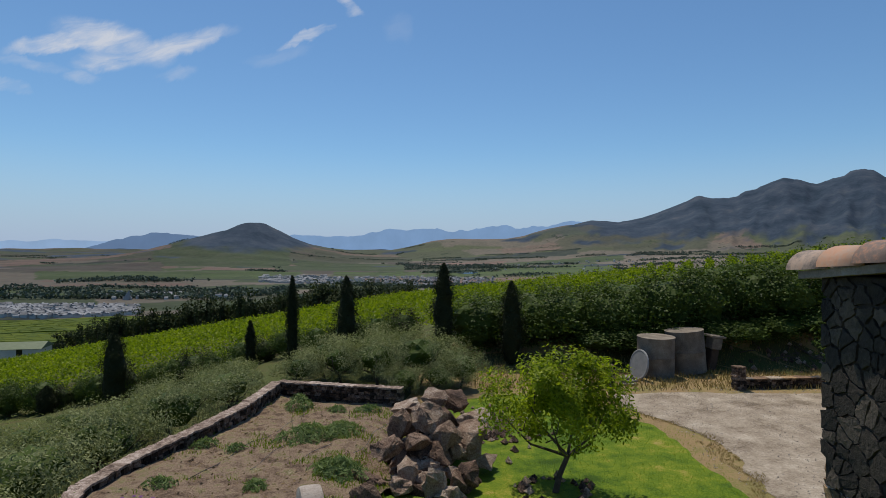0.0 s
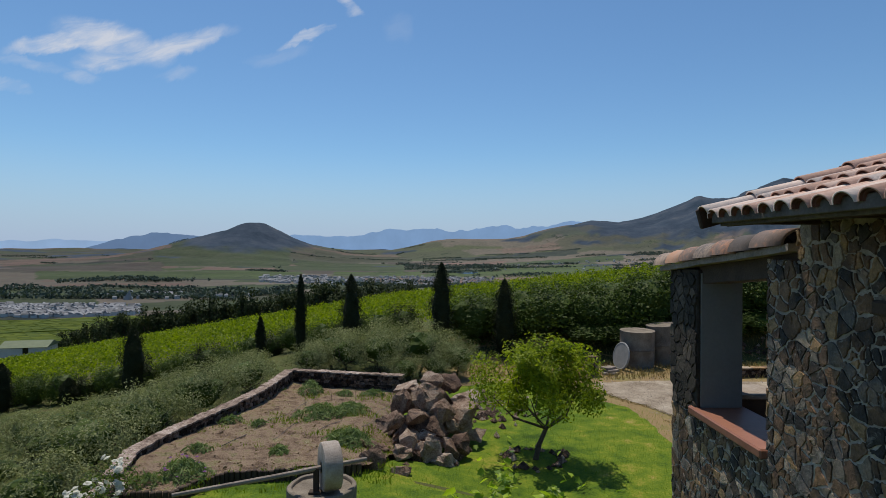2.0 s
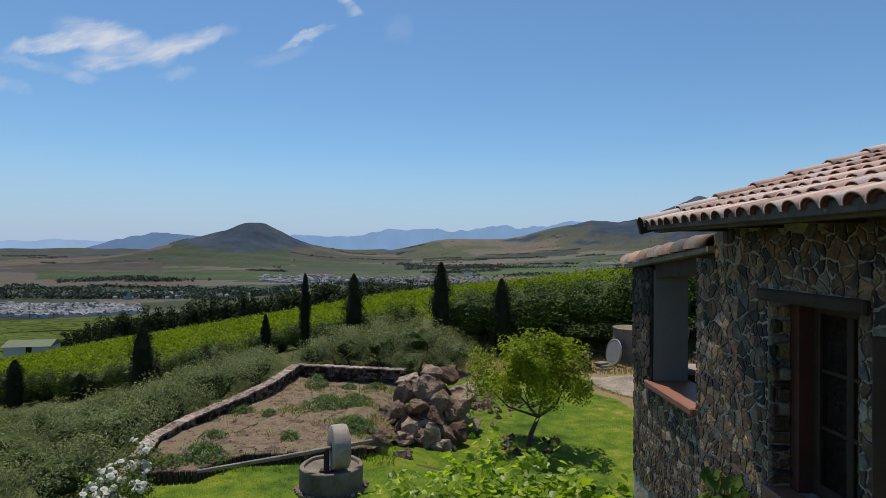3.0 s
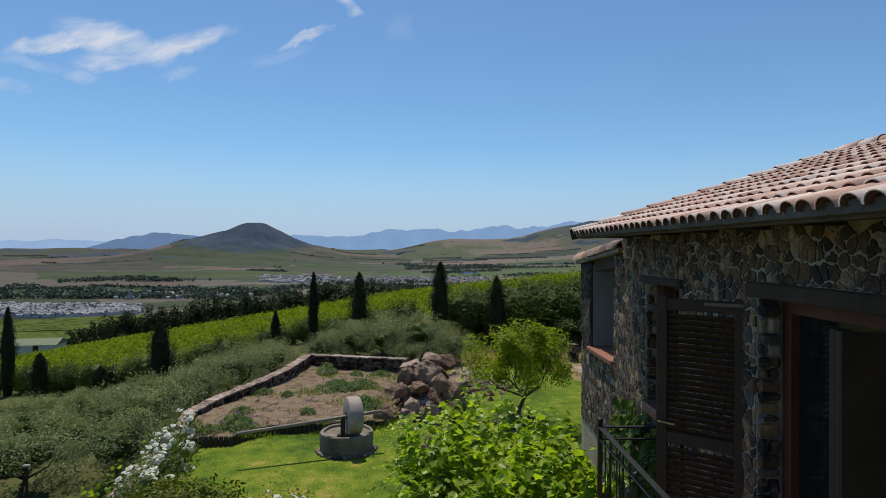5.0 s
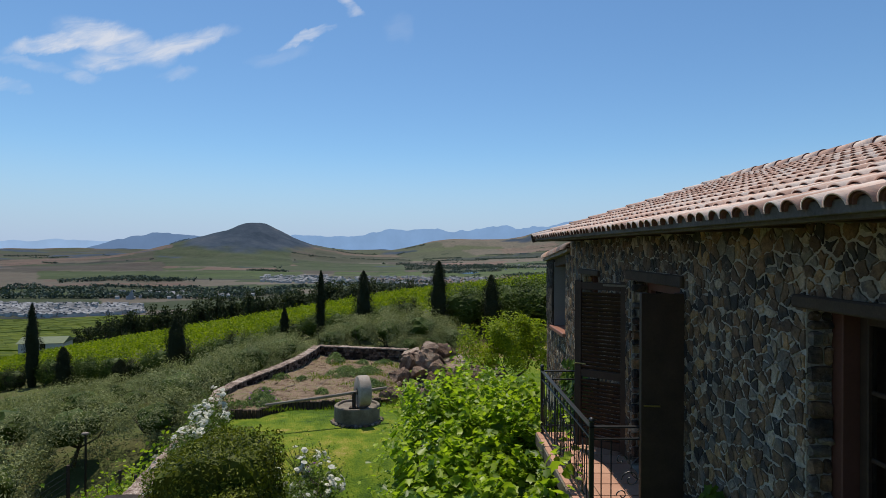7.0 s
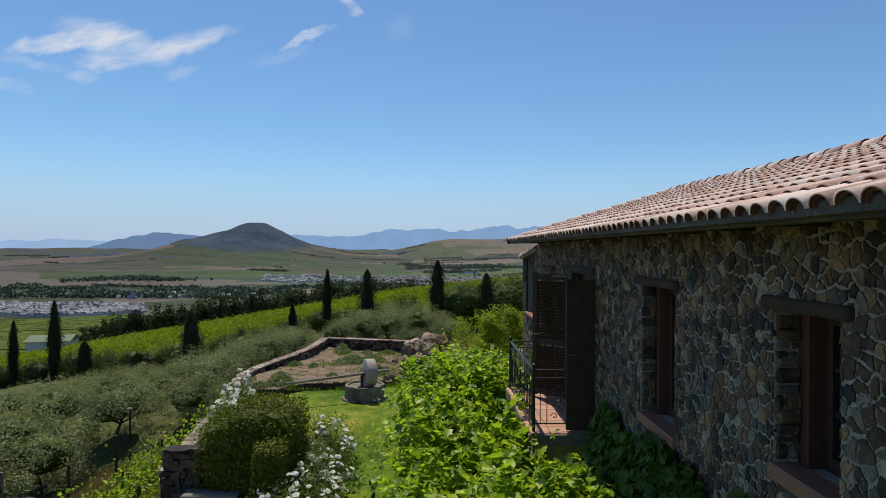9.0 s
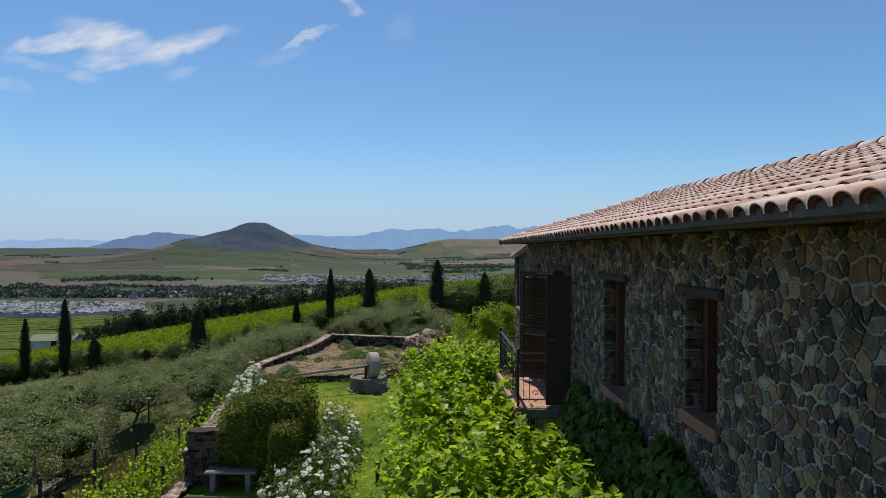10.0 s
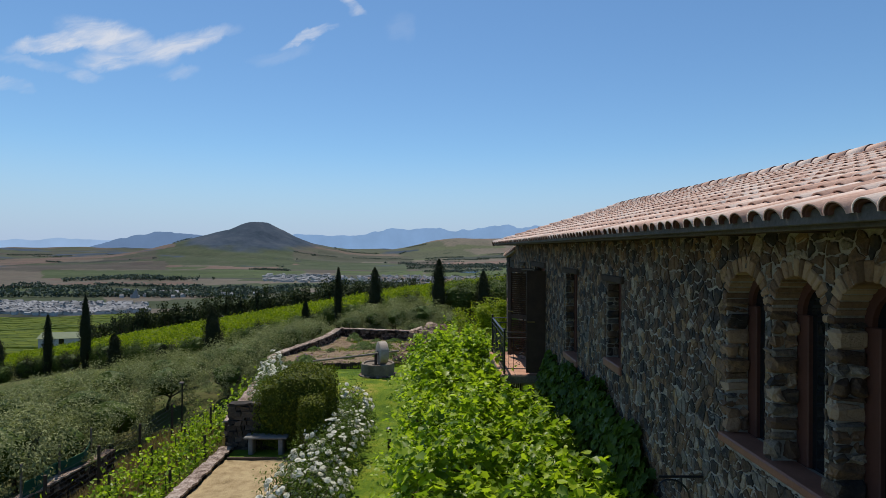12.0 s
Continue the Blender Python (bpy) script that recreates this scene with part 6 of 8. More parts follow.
# clods and pebbles on the soil bed
pv_, pf_ = [], []
in_bed = poly_inside(BED)
while len(pv_) < 4 * 5200:
    x, y = g.uniform(-6.4, -0.8), g.uniform(9.6, 21)
    if in_bed(x, y) < 0:
        continue
    s = 0.007 + 0.034 * g.random() ** 4
    o = len(pv_)
    p = np.array([(1, 0, 0), (-0.5, 0.87, 0), (-0.5, -0.87, 0), (0.1, 0, 0.55)]) + g.normal(size=(4, 3)) * 0.3
    pv_ += (p * s + np.array((x, y, bed_z(x, y) + 0.17 + 0.06 * fbm(x * 1.3, y * 1.3, 0, 5)))).tolist()
    pf_ += [(o, o + 1, o + 3), (o + 1, o + 2, o + 3), (o + 2, o, o + 3)]
pb = new("pebbles", mesh_of("pebbles", pv_, pf_))
pb.data.materials.append(M_DRY)
tagged(pb, "clods and pebbles on the bare soil bed", "pebbles", kind="stuff")
# coarse gravel on the drive
gv, gf = [], []
for i in range(11000):
    x, y = g.uniform(6.8, 22), g.uniform(8, 24)
    if x < 7.4 + 0.5 * fbm(y * 0.7, 3) or fbm(x * 0.6, y * 0.35, 2) < -0.25:
        continue
    s = g.uniform(0.008, 0.028) * (0.6 + 0.8 * g.random())
    o = len(gv)
    p = np.array([(1, 0, 0), (-0.5, 0.87, 0), (-0.5, -0.87, 0), (0.1, 0, 0.8)]) + g.normal(size=(4, 3)) * 0.2
    gv += (p * s + np.array((x, y, height(x, y) + 0.02))).tolist()
    gf += [(o, o + 1, o + 3), (o + 1, o + 2, o + 3), (o + 2, o, o + 3)]
gs = new("gravel_stones", mesh_of("gravel_stones", gv, gf))
gs.data.materials.append(M_CAP)
tagged(gs, "loose grey stones on the gravel drive", "gravel", kind="stuff")
# rubble strewn behind the heap and round the tree
rv, rf = [], []
for i in range(260):
    if i < 150:
        x, y = 2.2 + g.normal() * 0.8, 18.6 + g.normal() * 1.0
    elif i < 200:
        a = g.uniform(0, 2 * math.pi)
        x, y = 2.9 + 0.75 * math.cos(a) + g.normal() * 0.08, 13.7 + 0.75 * math.sin(a) + g.normal() * 0.08
    else:
        x, y = 17.5 + g.normal() * 1.6, 28.0 + g.normal() * 0.7
    s = g.uniform(0.04, 0.13) * (1.4 if i > 200 else 1)
    o = len(rv)
    p = g.normal(size=(6, 3)) * 0.15 + np.array([(1, 0, 0), (-1, 0, 0), (0, 1, 0), (0, -1, 0), (0, 0, 1), (0, 0, -1)])
    rv += (p * s + np.array((x, y, height(x, y) + s * 0.5))).tolist()
    rf += [(o + a_, o + b_, o + c_) for a_, b_, c_ in ((0, 2, 4), (2, 1, 4), (1, 3, 4), (3, 0, 4), (2, 0, 5), (1, 2, 5), (3, 1, 5), (0, 3, 5))]
rb = new("rubble", mesh_of("rubble", rv, rf))
rb.data.materials.append(M_BOULDER)
tagged(rb, "broken stones strewn on the lawn and verge", "rubble", kind="stuff")

# ---- concrete well rings ----
def well_ring(at, r, h, tilt, label):
    t = thing("concrete_ring_stack", at, label, "concrete ring", "well rings by the hedge")
    t.matrix_world = pose(*at, *tilt)
    for k in range(2):
        z0, z1 = h * k / 2 + 0.006, h * (k + 1) / 2 - 0.006
        bm = bmesh.new()
        lathe(bm, [(r - 0.09, z0), (r, z0), (r * 1.0, z0 + 0.03), (r * 0.985, z0 + 0.06), (r * 0.985, z1 - 0.06), (r * 1.0, z1 - 0.03), (r, z1), (r - 0.09, z1)], 40)
        ob = part("ring", bm, M_CONC, t)
        for pl in ob.data.polygons:
            pl.use_smooth = len(pl.vertices) == 4
        ob.modifiers.new("edges", "EDGE_SPLIT").split_angle = radians(40)


well_ring((9.85, 26.3, 0.0), 0.80, 1.72, (2, 0, 0), "stack of two stained concrete well rings on dry grass")
well_ring((11.55, 27.0, 0.05), 0.83, 1.86, (0, -5, 0), "leaning stack of two concrete well rings on dry grass")
lid = thing("concrete_disc", (8.85, 25.45, 0.63), "round pale concrete disc leaning against the rings", "concrete disc")
lid.matrix_world = pose(8.86, 25.5, 0.62, 80, 0, -75)
bm = bmesh.new()
lathe(bm, [(0.58, -0.04), (0.64, -0.03), (0.64, 0.03), (0.60, 0.045), (0.55, 0.03)], 40)
part("disc", bm, M_WHITE, lid)
bx = thing("concrete_block", (12.85, 27.3, 0.6), "pale concrete trough resting behind the well rings", "trough")
bx.matrix_world = pose(12.8, 27.2, 1.02, 4, 8, 15)
bm = bmesh.new()
box(bm, (-0.26, -0.25, 0), (0.26, 0.25, 0.52), 0.03)
part("body", bm, M_CONC, bx)
bm = bmesh.new()
box(bm, (-0.38, -0.3, 0.52), (0.38, 0.3, 0.62), 0.02)
part("rim", bm, M_CONC, bx)
bm = bmesh.new()
box(bm, (-0.2, -0.2, -1.05), (0.2, 0.2, -0.004), 0.03)
part("plinth", bm, M_LINTEL, bx)
# heap of dry branches
heap = thing("branch_heap", (17.5, 28.3, 0.3), "heap of dry grey branches beside the hedge", "branches")
for i in range(40):
    a = g.uniform(0, math.pi)
    bm = bmesh.new()
    c = Vector((g.normal() * 1.3, g.normal() * 0.4, abs(g.normal()) * 0.35))
    d = Vector((math.cos(a), math.sin(a) * 0.5, g.uniform(-0.1, 0.35))) * g.uniform(0.5, 1.1)
    tube(bm, [c - d, c + Vector((0, 0, 0.06)), c + d], [0.03, 0.025, 0.008], 4)
    part("branch", bm, M_BARK, heap)

# ---- garden bench ----
M_BENCH = surface("bench_stone", [(0.3, (0.10, 0.095, 0.085)), (0.5, (0.18, 0.17, 0.158)), (0.7, (0.26, 0.25, 0.235))], 6, 0.85, 12, 0.8, 0.01)
bench = thing("garden_bench", (-4.1, 1.86, 0.0), "weathered grey stone garden bench before a stone wall", "bench")
bm = bmesh.new()
box(bm, (-0.58, -0.2, 0.457), (0.58, 0.2, 0.515), 0.02)
part("seat", bm, M_BENCH, bench)
for x in (-0.4, 0.4):
    bm = bmesh.new()
    box(bm, (x - 0.07, -0.15, -0.05), (x + 0.07, 0.15, 0.456), 0.03)
    part("leg", bm, M_BENCH, bench)
bm = bmesh.new()
box(bm, (-5.0, 1.33, 0.0), (-3.0, 1.41, 0.09), 0.01)
tagged(part("timber_edge", bm, M_LINTEL), "dark timber strip between grass and sand", "edging")
# garden light post at the pergola
post = thing("path_light", (-0.85, 2.4, 0.0), "short dark garden path light beside the lawn", "lamp")
bm = bmesh.new()
lathe(bm, [(0.05, 0), (0.05, 0.45), (0.09, 0.47), (0.09, 0.55), (0.03, 0.58)], 12)
part("bollard", bm, M_IRON, post)

# ---- pergola covered with grape vine ----
g = np.random.default_rng(31)
pergola = thing("pergola", (0.9, -2.5, 0.0), "timber pergola carrying a grape vine beside the house", "pergola")
pg = pergola.matrix_world.inverted()
for y in (-8.7, -6.0, -3.2, -0.2, 2.2, 3.9):
    for x in (0.15, 1.9):
        bm = bmesh.new()
        tube(bm, [(x, y, -0.1), (x, y, 2.45)], 0.06, 8)
        bm.transform(pg)
        part("post", bm, M_BARK, pergola)
    bm = bmesh.new()
    tube(bm, [(-0.05, y, 2.44), (2.05, y, 2.44)], 0.05, 6)
    bm.transform(pg)
    part("crossbeam", bm, M_BARK, pergola)
for x in (0.2, 0.95, 1.85):
    bm = bmesh.new()
    tube(bm, [(x, -8.8, 2.52), (x, 4.15, 2.52)], 0.04, 6)
    bm.transform(pg)
    part("long_pole", bm, M_BARK, pergola)


def canopy_top(x, y):
    return 3.02 + 0.30 * fbm(x * 0.9, y * 0.7, 2) + 0.52 * fbm(x * 2.0, y * 2.0, 8) - 0.35 * step(0.2, -0.45, x) - 0.25 * step(2.1, 2.6, x)


cs, ns, sz = [], [], []
while len(cs) < 23000:
    y = g.uniform(-8.9, 4.2)
    left = 0.02 + 0.24 * fbm(y * 0.8, 3.0)
    right = 2.2 + 0.36 * step(-2.8, -4.6, y) + 0.16 * fbm(y * 0.9, 7.0) - 0.48 * (-2.75 < y < 0.3)
    x = g.uniform(left - 0.1, right)
    if y > 2.6 and g.random() < (y - 2.6) * 0.65:
        continue
    dens = 0.5 + 0.9 * fbm(x * 1.8, y * 1.8, 12)
    if g.random() > 0.6 + dens * 0.6:
        continue
    deep = abs(g.normal()) * 0.26 + 0.45 * step(0.1, -0.35, fbm(x * 2.7, y * 2.7, 21))
    z = canopy_top(x, y) - deep
    edge_l = step(left + 0.35, left, x)
    if g.random() < edge_l * 0.75:
        z -= g.uniform(0, 0.6)
    cs.append((x, y, z))
    ns.append((-0.6 * edge_l + g.normal() * 0.6, 0.2 + g.normal() * 0.6, 0.9))
    sz.append(g.uniform(0.075, 0.165))
# young shoots standing out of the canopy and trailing from its edge
for k in range(260):
    y = g.uniform(-8.6, 4.5)
    side = g.random() < 0.45
    x = -0.05 if side else g.uniform(0.0, 1.8)
    p = Vector((x, y, canopy_top(max(x, 0.1), y) - (g.uniform(0, 0.6) if side else 0.02)))
    d = Vector((-0.8 if side else g.normal() * 0.5, g.normal() * 0.5, 0.1 if side else 0.8)).normalized()
    ln = g.uniform(0.2, 0.6)
    for q in range(7):
        t = q / 6
        o = p + d * ln * t - Vector((0, 0, 0.25 * t * t * (1 if side else -0.1)))
        cs.append(tuple(o + Vector(g.normal(size=3) * 0.03)))
        ns.append((g.normal() * 0.5, g.normal() * 0.5, 0.8))
        sz.append(0.125 * (1 - 0.55 * t))
vine = thing("grape_vine", (0.9, -3.0, 2.8), "dense bright green grape vine spread over the pergola", "vine")
vi = vine.matrix_world.inverted()
me = blades("foliage", cs, ns, sz, LEAF_BROAD, g)
me.transform(vi)
part("foliage", me, M_VINE, vine)
for y in (-8.5, -3.2, 2.6):
    bm = bmesh.new()
    tube(bm, [(0.32, y, -0.1), (0.38, y + 0.1, 1.2), (0.3, y, 2.1), (0.6, y + 0.4, 2.6)], [0.05, 0.04, 0.035, 0.02], 6)
    bm.transform(vi)
    part("stem", bm, M_BARK, vine)


def climber(name, n, y0, y1, ztop, label, seed):
    """Vine on the house wall, mostly in its shade, which the darker leaf colour carries."""
    g = np.random.default_rng(seed)
    c, n_, s = [], [], []
    while len(c) < n:
        y = g.uniform(y0, y1)
        top = ztop + 0.35 * fbm(y * 1.1, seed, 1) - 0.3 * step(0.75, 1.0, abs(2 * (y - y0) / (y1 - y0) - 1))
        z = top - abs(g.normal()) * 0.7 if g.random() < 0.75 else g.uniform(1.2, top)
        out = g.uniform(0.04, 0.14 + 0.2 * step(3.6, 2.6, z))
        c.append((WX - out, y, z))
        n_.append((-1 + g.normal() * 0.4, g.normal() * 0.4, 0.6 + g.normal() * 0.3))
        s.append(g.uniform(0.08, 0.16))
    t = thing(name, (WX - 0.2, (y0 + y1) / 2, 0), label, "vine")
    inv = t.matrix_world.inverted()
    me = blades("foliage", c, n_, s, LEAF_BROAD, g)
    me.transform(inv)
    part("foliage", me, M_SHADEVINE, t)
    for k in range(5):
        y = y0 + (y1 - y0) * (k + 0.5) / 5
        bm = bmesh.new()
        tube(bm, [(WX - 0.08, y, -0.1), (WX - 0.07, y + 0.15, 1.4), (WX - 0.06, y - 0.1, ztop - 0.5)], [0.03, 0.02, 0.008], 5)
        bm.transform(inv)
        part("stem", bm, M_BARK, t)


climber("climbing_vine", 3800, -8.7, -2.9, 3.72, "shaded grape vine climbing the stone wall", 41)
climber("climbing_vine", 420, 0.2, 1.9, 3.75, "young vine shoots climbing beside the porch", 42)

# ---- small bright tree on the lawn ----
def broad_tree(name, at, label, radii, centre_z, n, clumps, leaf, material, height_, r, seed, cat="tree", shape=LEAF_OVAL, limbs=6, spread=0.19, hollow=0.5, low=-0.6):
    g = np.random.default_rng(seed)
    t = thing(name, at, label, cat)
    bm = bmesh.new()
    branches(bm, (0, 0, 0), height_, max(radii[:2]) * 0.75, limbs, r, g)
    part("trunk", bm, M_BARK, t)
    pts, nr = crown_points(n, radii, clumps, g, hollow=hollow, spread=spread, flat_bottom=low)
    pts[:, 2] += centre_z
    me = blades("crown", pts, nr, g.uniform(0.65, 1.25, n) * leaf, shape, g)
    part("crown", me, material, t)
    return t


broad_tree("young_tree", (2.88, 13.7, 0.0), "small round tree with fresh yellow-green leaves on the lawn", (1.60, 1.54, 1.02), 1.98, 12000, 30, 0.112, M_LEMON, 2.35, 0.065, 64, spread=0.15, hollow=0.5, low=-0.42)

# ---- olive trees on the slope and behind the wall ----
def olive(seed, h, rx, n=5400):
    g = np.random.default_rng(seed)
    t = thing("olive_tree", (0, 0, 0), "grey-green olive tree with a loose round crown on the slope", "olive tree", "olive grove")
    bm = bmesh.new()
    branches(bm, (0, 0, 0), h * 0.8, rx * 0.7, 5, 0.07, g, 0.2)
    part("trunk", bm, M_BARK, t)
    pts, nr = crown_points(n, (rx, rx, h * 0.42), 46, g, hollow=0.6, spread=0.15, flat_bottom=-0.8)
    pts[:, 2] += h * 0.58
    me = blades("crown", pts, nr, g.uniform(0.075, 0.145, n), LEAF_SPRIG, g)
    part("crown", me, M_OLIVE, t)
    # darker bush green puts the crown's inner shade into the core's colour
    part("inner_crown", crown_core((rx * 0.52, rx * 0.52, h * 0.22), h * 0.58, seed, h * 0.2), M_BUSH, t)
    return t


olives = [olive(60 + i, 2.3 + 0.15 * i, 1.45 + 0.1 * i) for i in range(4)] + [olive(66 + i, 2.3, 1.6, 2800) for i in range(2)]
spots = [(-5.0, 23.6, 0.66), (-3.5, 24.2, 0.77), (-2.0, 23.9, 0.82), (-0.5, 24.0, 0.87), (0.6, 24.6, 0.8), (0.3, 22.7, 0.55), (-0.9, 22.4, 0.5), (1.2, 23.6, 0.6), (-4.4, 25.6, 0.8), (-2.4, 26.0, 0.88),
         (-7.0, 21.0, 0.72), (-7.6, 18.4, 0.78), (-7.3, 23.2, 0.66), (-8.2, 15.6, 0.85), (-8.6, 13.4, 0.85), (-9.0, 24.5, 0.55), (-8.3, 11.0, 0.8), (-8.6, 27.0, 0.5), (-9.6, 19.6, 0.6), (-9.8, 22.4, 0.55), (-10.6, 21.0, 0.5)]
gj = np.random.default_rng(77)
for j in range(8):
    for i in range(9):
        x, y = -10.6 - 3.0 * i + gj.uniform(-0.9, 0.9), -3.5 + 2.95 * j + gj.uniform(-0.9, 0.9)
        if x > -11.8 and y < 6.5:
            x -= 1.6
        if x > -0.76 * (y + 14.3) - 2.5:
            spots.append((x, y, gj.uniform(0.80, 1.25) * (1 - 0.42 * step(7, 17, y))))
for j in range(6):
    for i in range(8):
        x, y = -10.6 - 1.9 * i + gj.uniform(-0.6, 0.6), 17.5 + 2.1 * j + gj.uniform(-0.6, 0.6)
        spots.append((x, y, gj.uniform(0.40, 0.52) * (1 - 0.42 * step(21, 27, y))))
placed = set()
for k, (x, y, s) in enumerate(spots):
    src = olives[4 + k % 2] if (s < 0.57 and k > 20) or x < -19 else olives[k % 4]
    m = pose(x, y, height(x, y) - 0.05, 0, 0, gj.uniform(0, 360)) @ Matrix.Scale(s, 4)
    if src.name not in placed:
        placed.add(src.name)
        src.matrix_world = m
    else:
        o = copy_thing(src, Matrix.Identity(4))
        o.matrix_world = m

# ---- cypresses ----
def cypress(at, h, r, seed, label):
    g = np.random.default_rng(seed)
    t = thing("cypress", at, label, "cypress", "row of cypresses")
    bm = bmesh.new()
    tube(bm, [(0, 0, -0.3), (0, 0, h * 0.5)], [0.09, 0.04], 7)
    part("trunk", bm, M_BARK, t)
    prof = lambda u: r * (0.62 + 0.38 * min(1, u * 5)) * (1 - max(0, (u - 0.45) / 0.55) ** 1.9) ** 0.75
    vv, ff, ns_, nz = [], [], 12, 22
    for i in range(nz + 1):
        u = i / nz
        for k in range(ns_):
            a = 2 * math.pi * k / ns_
            q = 0.72 * prof(u) * (1 + 0.35 * fbm(math.cos(a) * 1.5 + seed, math.sin(a) * 1.5, u * h * 1.4))
            vv.append((q * math.cos(a), q * math.sin(a), 0.10 + u * (h - 0.15)))
    ff = [(i * ns_ + k, i * ns_ + (k + 1) % ns_, (i + 1) * ns_ + (k + 1) % ns_, (i + 1) * ns_ + k) for i in range(nz) for k in range(ns_)]
    n = 3400
    u = g.random(n) ** 0.8
    a = g.uniform(0, 2 * math.pi, n)
    bulge = np.array([1 + 0.70 * fbm(math.cos(b) * 1.5 + seed, math.sin(b) * 1.5, w * h * 1.4) for b, w in zip(a, u)])
    rad = np.array([prof(w) for w in u]) * bulge * g.uniform(0.7, 1.05, n)
    pts = np.column_stack((rad * np.cos(a), rad * np.sin(a), 0.1 + u * (h - 0.1)))
    nr = np.column_stack((np.cos(a), np.sin(a), 0.3 + 0 * a)) + g.normal(size=(n, 3)) * 0.5
    core = mesh_of("core", vv, ff, True)
    part("core", core, M_CYPRESS, t)
    part("foliage", blades("foliage", pts, nr, g.uniform(0.10, 0.24, n), LEAF_NARROW, g), M_CYPRESS, t)


CYP = [(-6.69, 29.28, 4.15, 0.30), (-3.94, 28.3, 4.19, 0.56), (0.62, 28.9, 4.80, 0.60), (3.77, 28.1, 3.99, 0.58), (-17.18, 33.0, 0.96, 0.74), (-28.7, 35.7, 1.48, 0.52), (-10.0, 33.5, 1.48, 0.28),
       (-31.8, 35.7, -0.1, 0.38), (-25.3, 33.8, -1.35, 0.62), (-36.6, 36.5, -2.0, 0.75), (-38.6, 37.5, -2.6, 0.6), (-21.6, 34.2, -2.3, 0.5), (-42.0, 38.0, -2.4, 0.8)]
for i, (x, y, top, r) in enumerate(CYP):
    z = height(x, y) - 0.1
    cypress((x, y, z), top - z, r, 300 + i, "slender dark green cypress above the vineyard" if r < 0.45 else "broad dark green cypress above the vineyard")

# ---- big dark hedge trees behind the yard, and bushes at the vineyard's foot ----
def bush(seed, rx, h, n=3300):
    g = np.random.default_rng(seed)
    t = thing("hedge_tree", (0, 0, 0), "dense dark green broadleaf tree in a tall hedge", "tree", "tall hedge")
    bm = bmesh.new()
    branches(bm, (0, 0, 0), h * 0.8, rx * 0.7, 6, 0.11, g)
    part("trunk", bm, M_BARK, t)
    pts, nr = crown_points(n, (rx, rx, h * 0.5), 70, g, hollow=0.55, spread=0.18, flat_bottom=-1)
    pts[:, 2] = np.maximum(pts[:, 2] + h * 0.5, 0.05)
    part("crown", blades("crown", pts, nr, g.uniform(0.11, 0.20, n), LEAF_CLUMP, g), M_BUSH, t)
    part("inner_crown", crown_core((rx * 0.68, rx * 0.68, h * 0.36), h * 0.48, seed, 0.03), M_BUSH, t)
    return t


bushes = [bush(80 + i, 1.75, 3.4) for i in range(3)]
bs_spots = [(2.3 + 1.55 * i + gj.uniform(-0.3, 0.3), 29.6 + gj.uniform(-0.5, 0.5) + 0.05 * i, None) for i in range(17)]
bs_spots += [(2.8 + 2.3 * i, 31.6 + gj.uniform(-0.3, 0.6), None) for i in range(11)]
bs_spots += [(8.2 + 1.7 * i, 28.9 + gj.uniform(-0.1, 0.3), 1.7 + gj.uniform(-0.2, 0.4)) for i in range(9)]
k = 0
for x, y, cap_ in bs_spots:
    z = height(x, y)
    top = cap_ or 2.95 + 0.125 * x + gj.uniform(-0.3, 0.35)
    m = pose(x, y, z - 0.1, 0, 0, gj.uniform(0, 360)) @ Matrix.Diagonal((1, 1, max(0.35, (top - z) / 3.5), 1))
    if k < 3:
        bushes[k].matrix_world = m
    else:
        copy_thing(bushes[k % 3], Matrix.Identity(4)).matrix_world = m
    k += 1
yard_bush = copy_thing(bushes[1], Matrix.Identity(4))
yard_bush.matrix_world = pose(16.4, 21.6, 0.0, 0, 0, 70) @ Matrix.Diagonal((0.95, 0.95, 1.05, 1))
tagged(yard_bush, "rounded dark green shrub at the edge of the yard", "shrub", "shrubs of the yard")
yard_bush.name = "shrub"
# one crown in three takes cypress green, its backlit shade put into colour
dark_crowns = []
for b in bushes:
    me = [c for c in b.children if c.name.startswith("crown")][0].data.copy()
    me.materials[0] = M_BUSH if len(dark_crowns) else M_CYPRESS
    dark_crowns.append(me)
for i in range(34):
    x = -46 + 1.35 * i + gj.uniform(-0.4, 0.4)
    y = 34.8 + gj.uniform(-0.6, 1.0) - 0.045 * (x + 10)
    o = copy_thing(bushes[i % 3], Matrix.Identity(4))
    o.matrix_world = pose(x, y, height(x, y) - 0.1, 0, 0, gj.uniform(0, 360)) @ Matrix.Scale(gj.uniform(0.42, 0.66), 4)
    for c_ in o.children:
        if c_.name.startswith("crown"):
            c_.data = dark_crowns[i % 3]
    tagged(o, "dark bush along the foot of the vineyard", "bush", "bushes below the vineyard")
    o.name = "bush"

# ---- clipped hedge, roses and herbs ----
hedge = thing("clipped_hedge", (-3.48, 2.85, 0.0), "clipped box hedge in dark yellow-green beside the lawn", "hedge")
g = np.random.default_rng(90)


